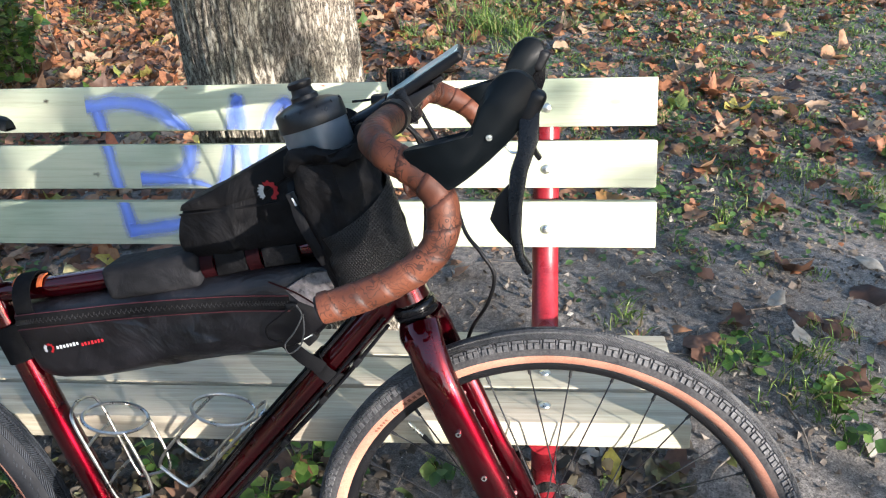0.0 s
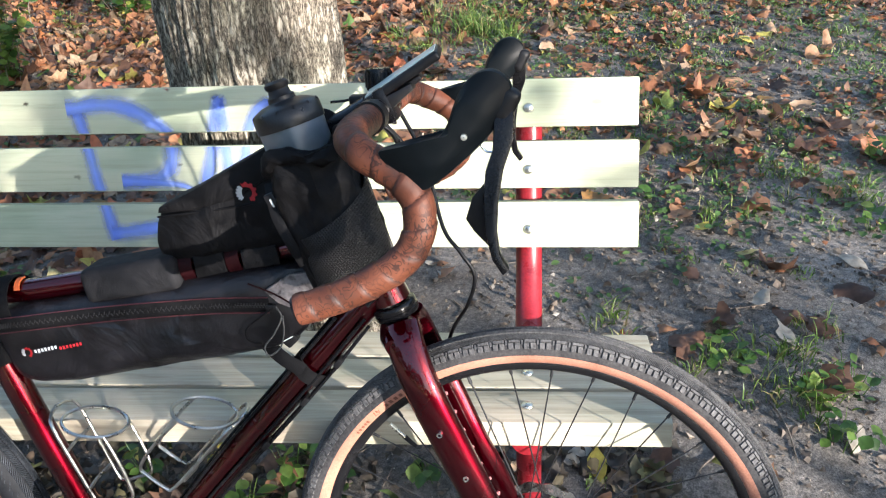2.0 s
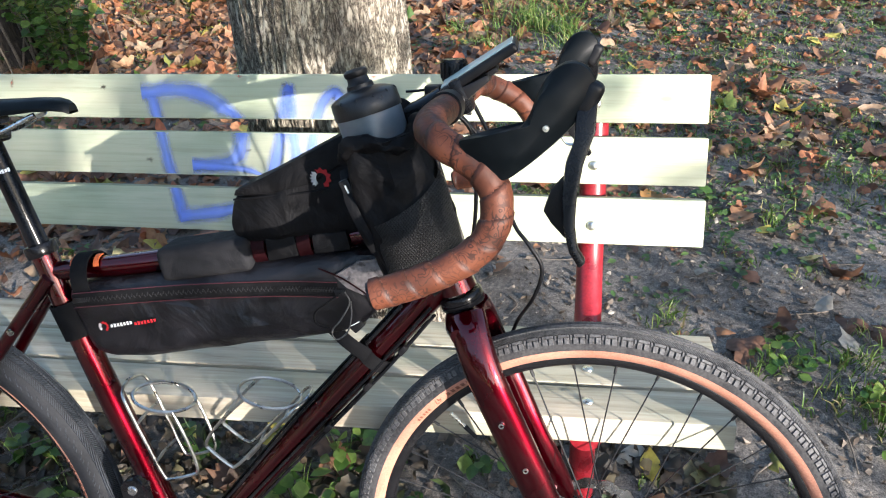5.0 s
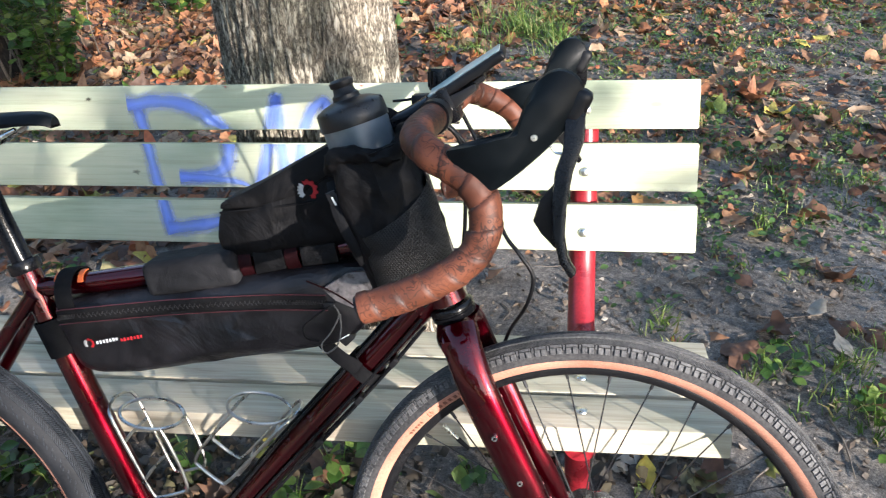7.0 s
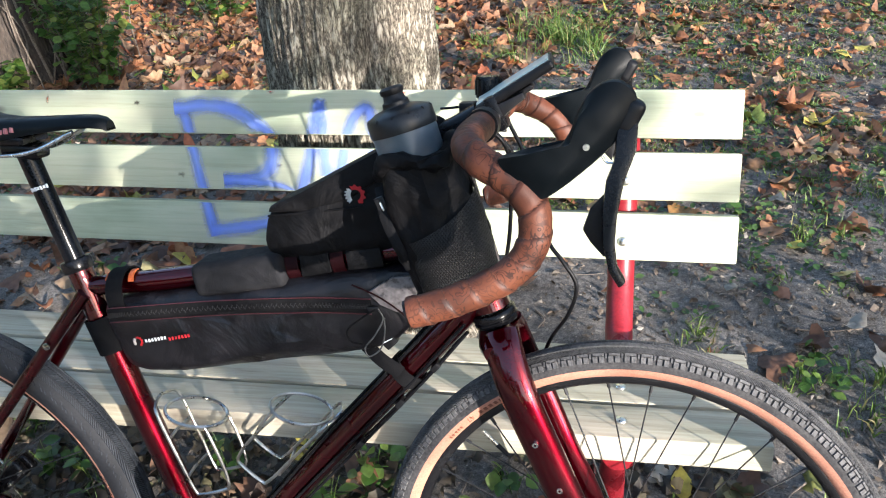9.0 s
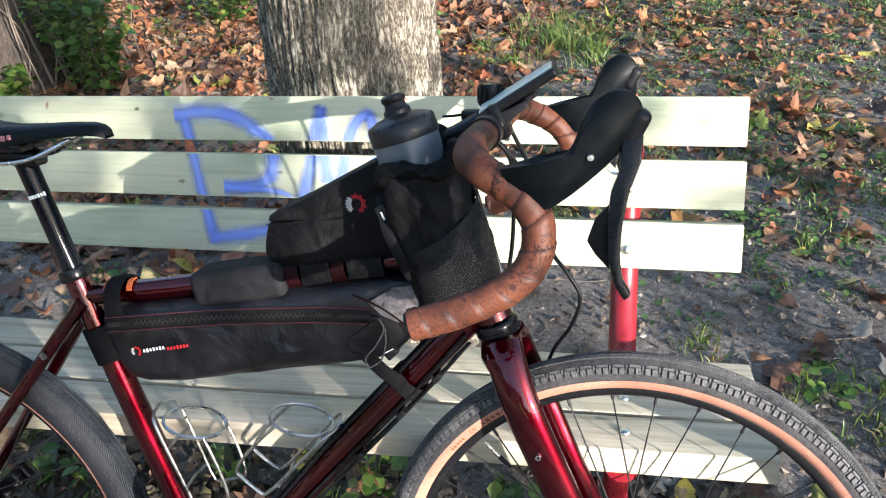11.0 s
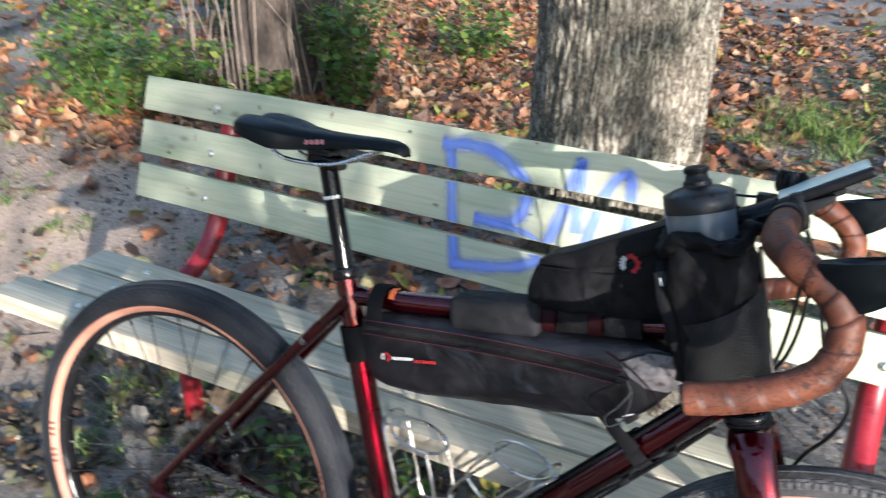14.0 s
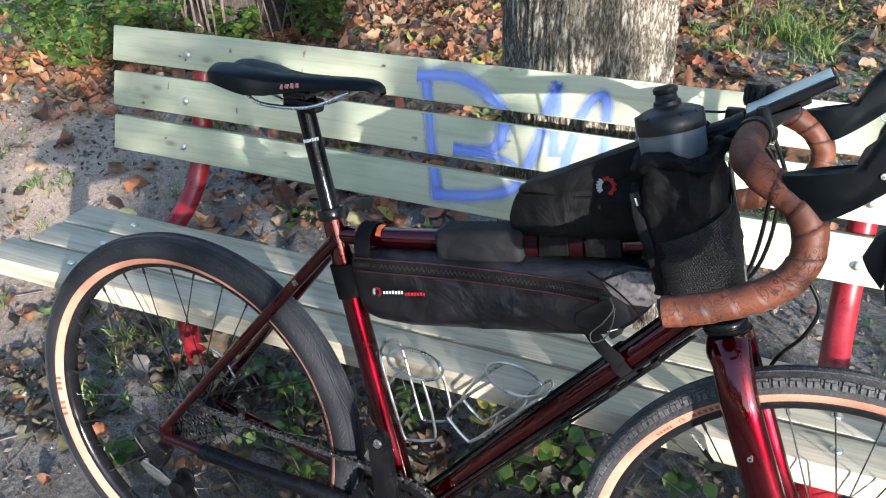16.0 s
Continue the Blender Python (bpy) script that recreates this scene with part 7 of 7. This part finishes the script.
for _ in range(1500):
    x, y = rng.uniform(-6.0, 5.0), rng.uniform(-5.0, 0.5)
    leaf_shape(maple if rng.random() < 0.6 else oval, rng.uniform(0.03, 0.11), 0.8, rng, lv, lf_, lay(x, y, rng, 0.008, 0.25))
for _ in range(17000):
    x, y = rng.uniform(-10.0, 7.0), rng.uniform(2.0, 14.0)
    if -4.6 < x < 3.0 and y < 6.4 or rng.random() > 0.75:
        continue
    leaf_shape(maple if rng.random() < 0.6 else oval, rng.uniform(0.06, 0.14), 0.8, rng, lv, lf_, lay(x, y, rng, 0.01, 0.3))
litter_ob = new("leaf_litter", joined_mesh("leaf_litter", lv, lf_, dry_leaf, True))
tagged(litter_ob, "carpet of dry brown and rust fallen leaves", "leaves", kind="stuff")
# Smaller leaves under the bench, darker and more olive than the other litter.
mv, mf = [], []
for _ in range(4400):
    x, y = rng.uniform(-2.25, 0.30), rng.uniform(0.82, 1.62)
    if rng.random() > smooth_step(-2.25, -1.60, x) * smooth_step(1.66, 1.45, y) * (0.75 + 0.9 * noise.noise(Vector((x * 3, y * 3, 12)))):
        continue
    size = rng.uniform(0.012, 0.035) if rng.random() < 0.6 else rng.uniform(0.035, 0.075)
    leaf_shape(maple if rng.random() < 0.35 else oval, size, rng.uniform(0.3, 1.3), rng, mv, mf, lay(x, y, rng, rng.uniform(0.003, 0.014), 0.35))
dark_litter_ob = new("leaf_mould", joined_mesh("leaf_mould", mv, mf, dark_leaf, True))
tagged(dark_litter_ob, "dark brown and olive torn leaves under the bench", "debris", kind="stuff")
cv, cf_ = [], []
for _ in range(90000):
    x, y = rng.uniform(-3.6, 2.0), rng.uniform(0.4, 4.4)
    if rng.random() > 0.35 + 0.9 * (noise.noise(Vector((x * 2.3, y * 2.3, 40))) + 0.35):
        continue
    if x < -1.35 and y < 1.75 and rng.random() < 0.6:
        continue
    s_ = rng.uniform(0.002, 0.006) if rng.random() < 0.75 else rng.uniform(0.006, 0.015)
    m = lay(x, y, rng, 0.001 + 0.3 * s_, 0.5)
    n_, b, long_ = rng.randint(3, 6), len(cv), rng.uniform(0.3, 1.0)
    for k in range(n_):
        a, q = 2 * math.pi * k / n_, s_ * rng.uniform(0.6, 1.2)
        cv.append(m @ Vector((q * math.cos(a), q * long_ * math.sin(a), rng.gauss(0, 0.22) * s_)))
    cv.append(m @ Vector((0, 0, 0.25 * s_)))
    cf_ += [(b + k, b + (k + 1) % n_, b + n_) for k in range(n_)]
crumbs = new("leaf_crumbs", joined_mesh("leaf_crumbs", cv, cf_, leaf_dust))
tagged(crumbs, "crumbled bits of dry leaf on soil", "debris", kind="stuff")


def single_leaf(x, y, shape, size, curl, mat, label, seed, tilt=0.25):
    r_ = random.Random(seed)
    m = lay(x, y, r_, 0.012, tilt)
    v, f_ = [], []
    leaf_shape(shape, size, curl, r_, v, f_, Matrix())
    ob = new("fallen_leaf", joined_mesh("fallen_leaf", v, f_, mat, True))
    ob.matrix_basis = m
    return tagged(ob, label, "leaf", "fallen leaves")


yellow_spots = [(0.49, 2.10), (0.59, 1.97), (0.36, 4.03), (-1.24, 1.90), (-1.66, 0.81), (-0.87, 1.24), (-0.67, 1.24), (-0.67, 1.28), (-2.82, 2.24), (-2.13, 1.66), (-1.59, 3.31), (0.14, 1.23), (0.64, 2.63), (-1.23, 1.28), (-1.34, 1.84)]
for k, (x, y) in enumerate(yellow_spots):
    single_leaf(x, y, oval, 0.20 if k == 2 else (0.14 if k in (3, 14) else 0.085), 0.35, yellow_leaf, "pale yellow fallen leaf lying on soil", 300 + k)
grey_spots = [(0.57, 1.75), (0.48, 2.37), (0.60, 1.62), (0.66, 1.31), (0.84, 1.92), (0.10, 1.26), (0.30, 1.90), (-1.78, 1.29), (-1.45, 1.17), (-1.56, 1.10)]
for k, (x, y) in enumerate(grey_spots):
    single_leaf(x, y, oval, 0.085, 0.5, grey_leaf, "dry grey-tan fallen leaf lying on soil", 340 + k)
brown_spots = [(0.66, 2.21), (0.64, 1.88), (0.37, 1.59), (0.62, 1.69), (0.71, 2.62), (0.56, 3.62), (-0.70, 1.11), (-0.73, 1.13), (-2.75, 1.97), (-2.27, 1.93), (-0.56, 3.43), (-0.45, 3.43), (0.75, 2.68), (0.90, 2.57), (0.65, 1.45), (0.69, 1.65), (0.26, 1.23), (0.79, 1.78), (-0.55, 1.23), (-0.50, 1.17), (1.07, 3.76), (1.27, 3.87), (1.04, 2.76), (-2.72, 1.79), (0.46, 1.67)]
for k, (x, y) in enumerate(brown_spots):
    single_leaf(x, y, maple, (0.115 if k % 3 else 0.095) * (0.72 if y < 1.3 else 1.0), 0.8, dry_leaf_single, "curled brown maple leaf lying on soil", 380 + k, 0.22)

# ---- twigs and stones ----
rng = random.Random(31)
twig_ends = [(0.55, 1.94, 0.75, 1.95), (0.40, 1.74, 0.58, 1.74), (-1.95, 0.88, -1.74, 1.06), (0.16, 2.07, 0.36, 2.13), (-0.33, 4.15, -0.20, 3.95), (-2.1, 1.55, -1.75, 1.60)]
for _ in range(60):
    x, y, a, l = rng.uniform(-2.4, 1.4), rng.uniform(0.8, 3.2), rng.uniform(0, 6.28), rng.uniform(0.05, 0.16)
    twig_ends.append((x, y, x + l * math.cos(a), y + l * math.sin(a)))
for _ in range(80):
    x, y, a, l = rng.uniform(-2.3, 0.2), rng.uniform(0.75, 1.6), rng.uniform(0, 6.28), rng.uniform(0.05, 0.22)
    twig_ends.append((x, y, x + l * math.cos(a), y + l * math.sin(a)))
for x0, y0, x1, y1 in twig_ends:
    xm, ym = (x0 + x1) / 2 + rng.gauss(0, 0.012), (y0 + y1) / 2 + rng.gauss(0, 0.012)
    base = Vector((x0, y0, ground_height(x0, y0)))
    pts = [Vector((x, y, ground_height(x, y) + 0.004)) - base for x, y in ((x0, y0), (xm, ym), (x1, y1))]
    bm = bmesh.new()
    r_ = rng.uniform(0.0012, 0.0028)
    sweep(bm, curve_points(pts, 5), lambda t, r=r_: r * (1 - 0.5 * t), 6)
    ob = new("twig", finish("twig", bm, twig_bark))
    ob.location = base
    tagged(ob, "thin dry twig lying on the soil", "twig", "twigs on the ground")
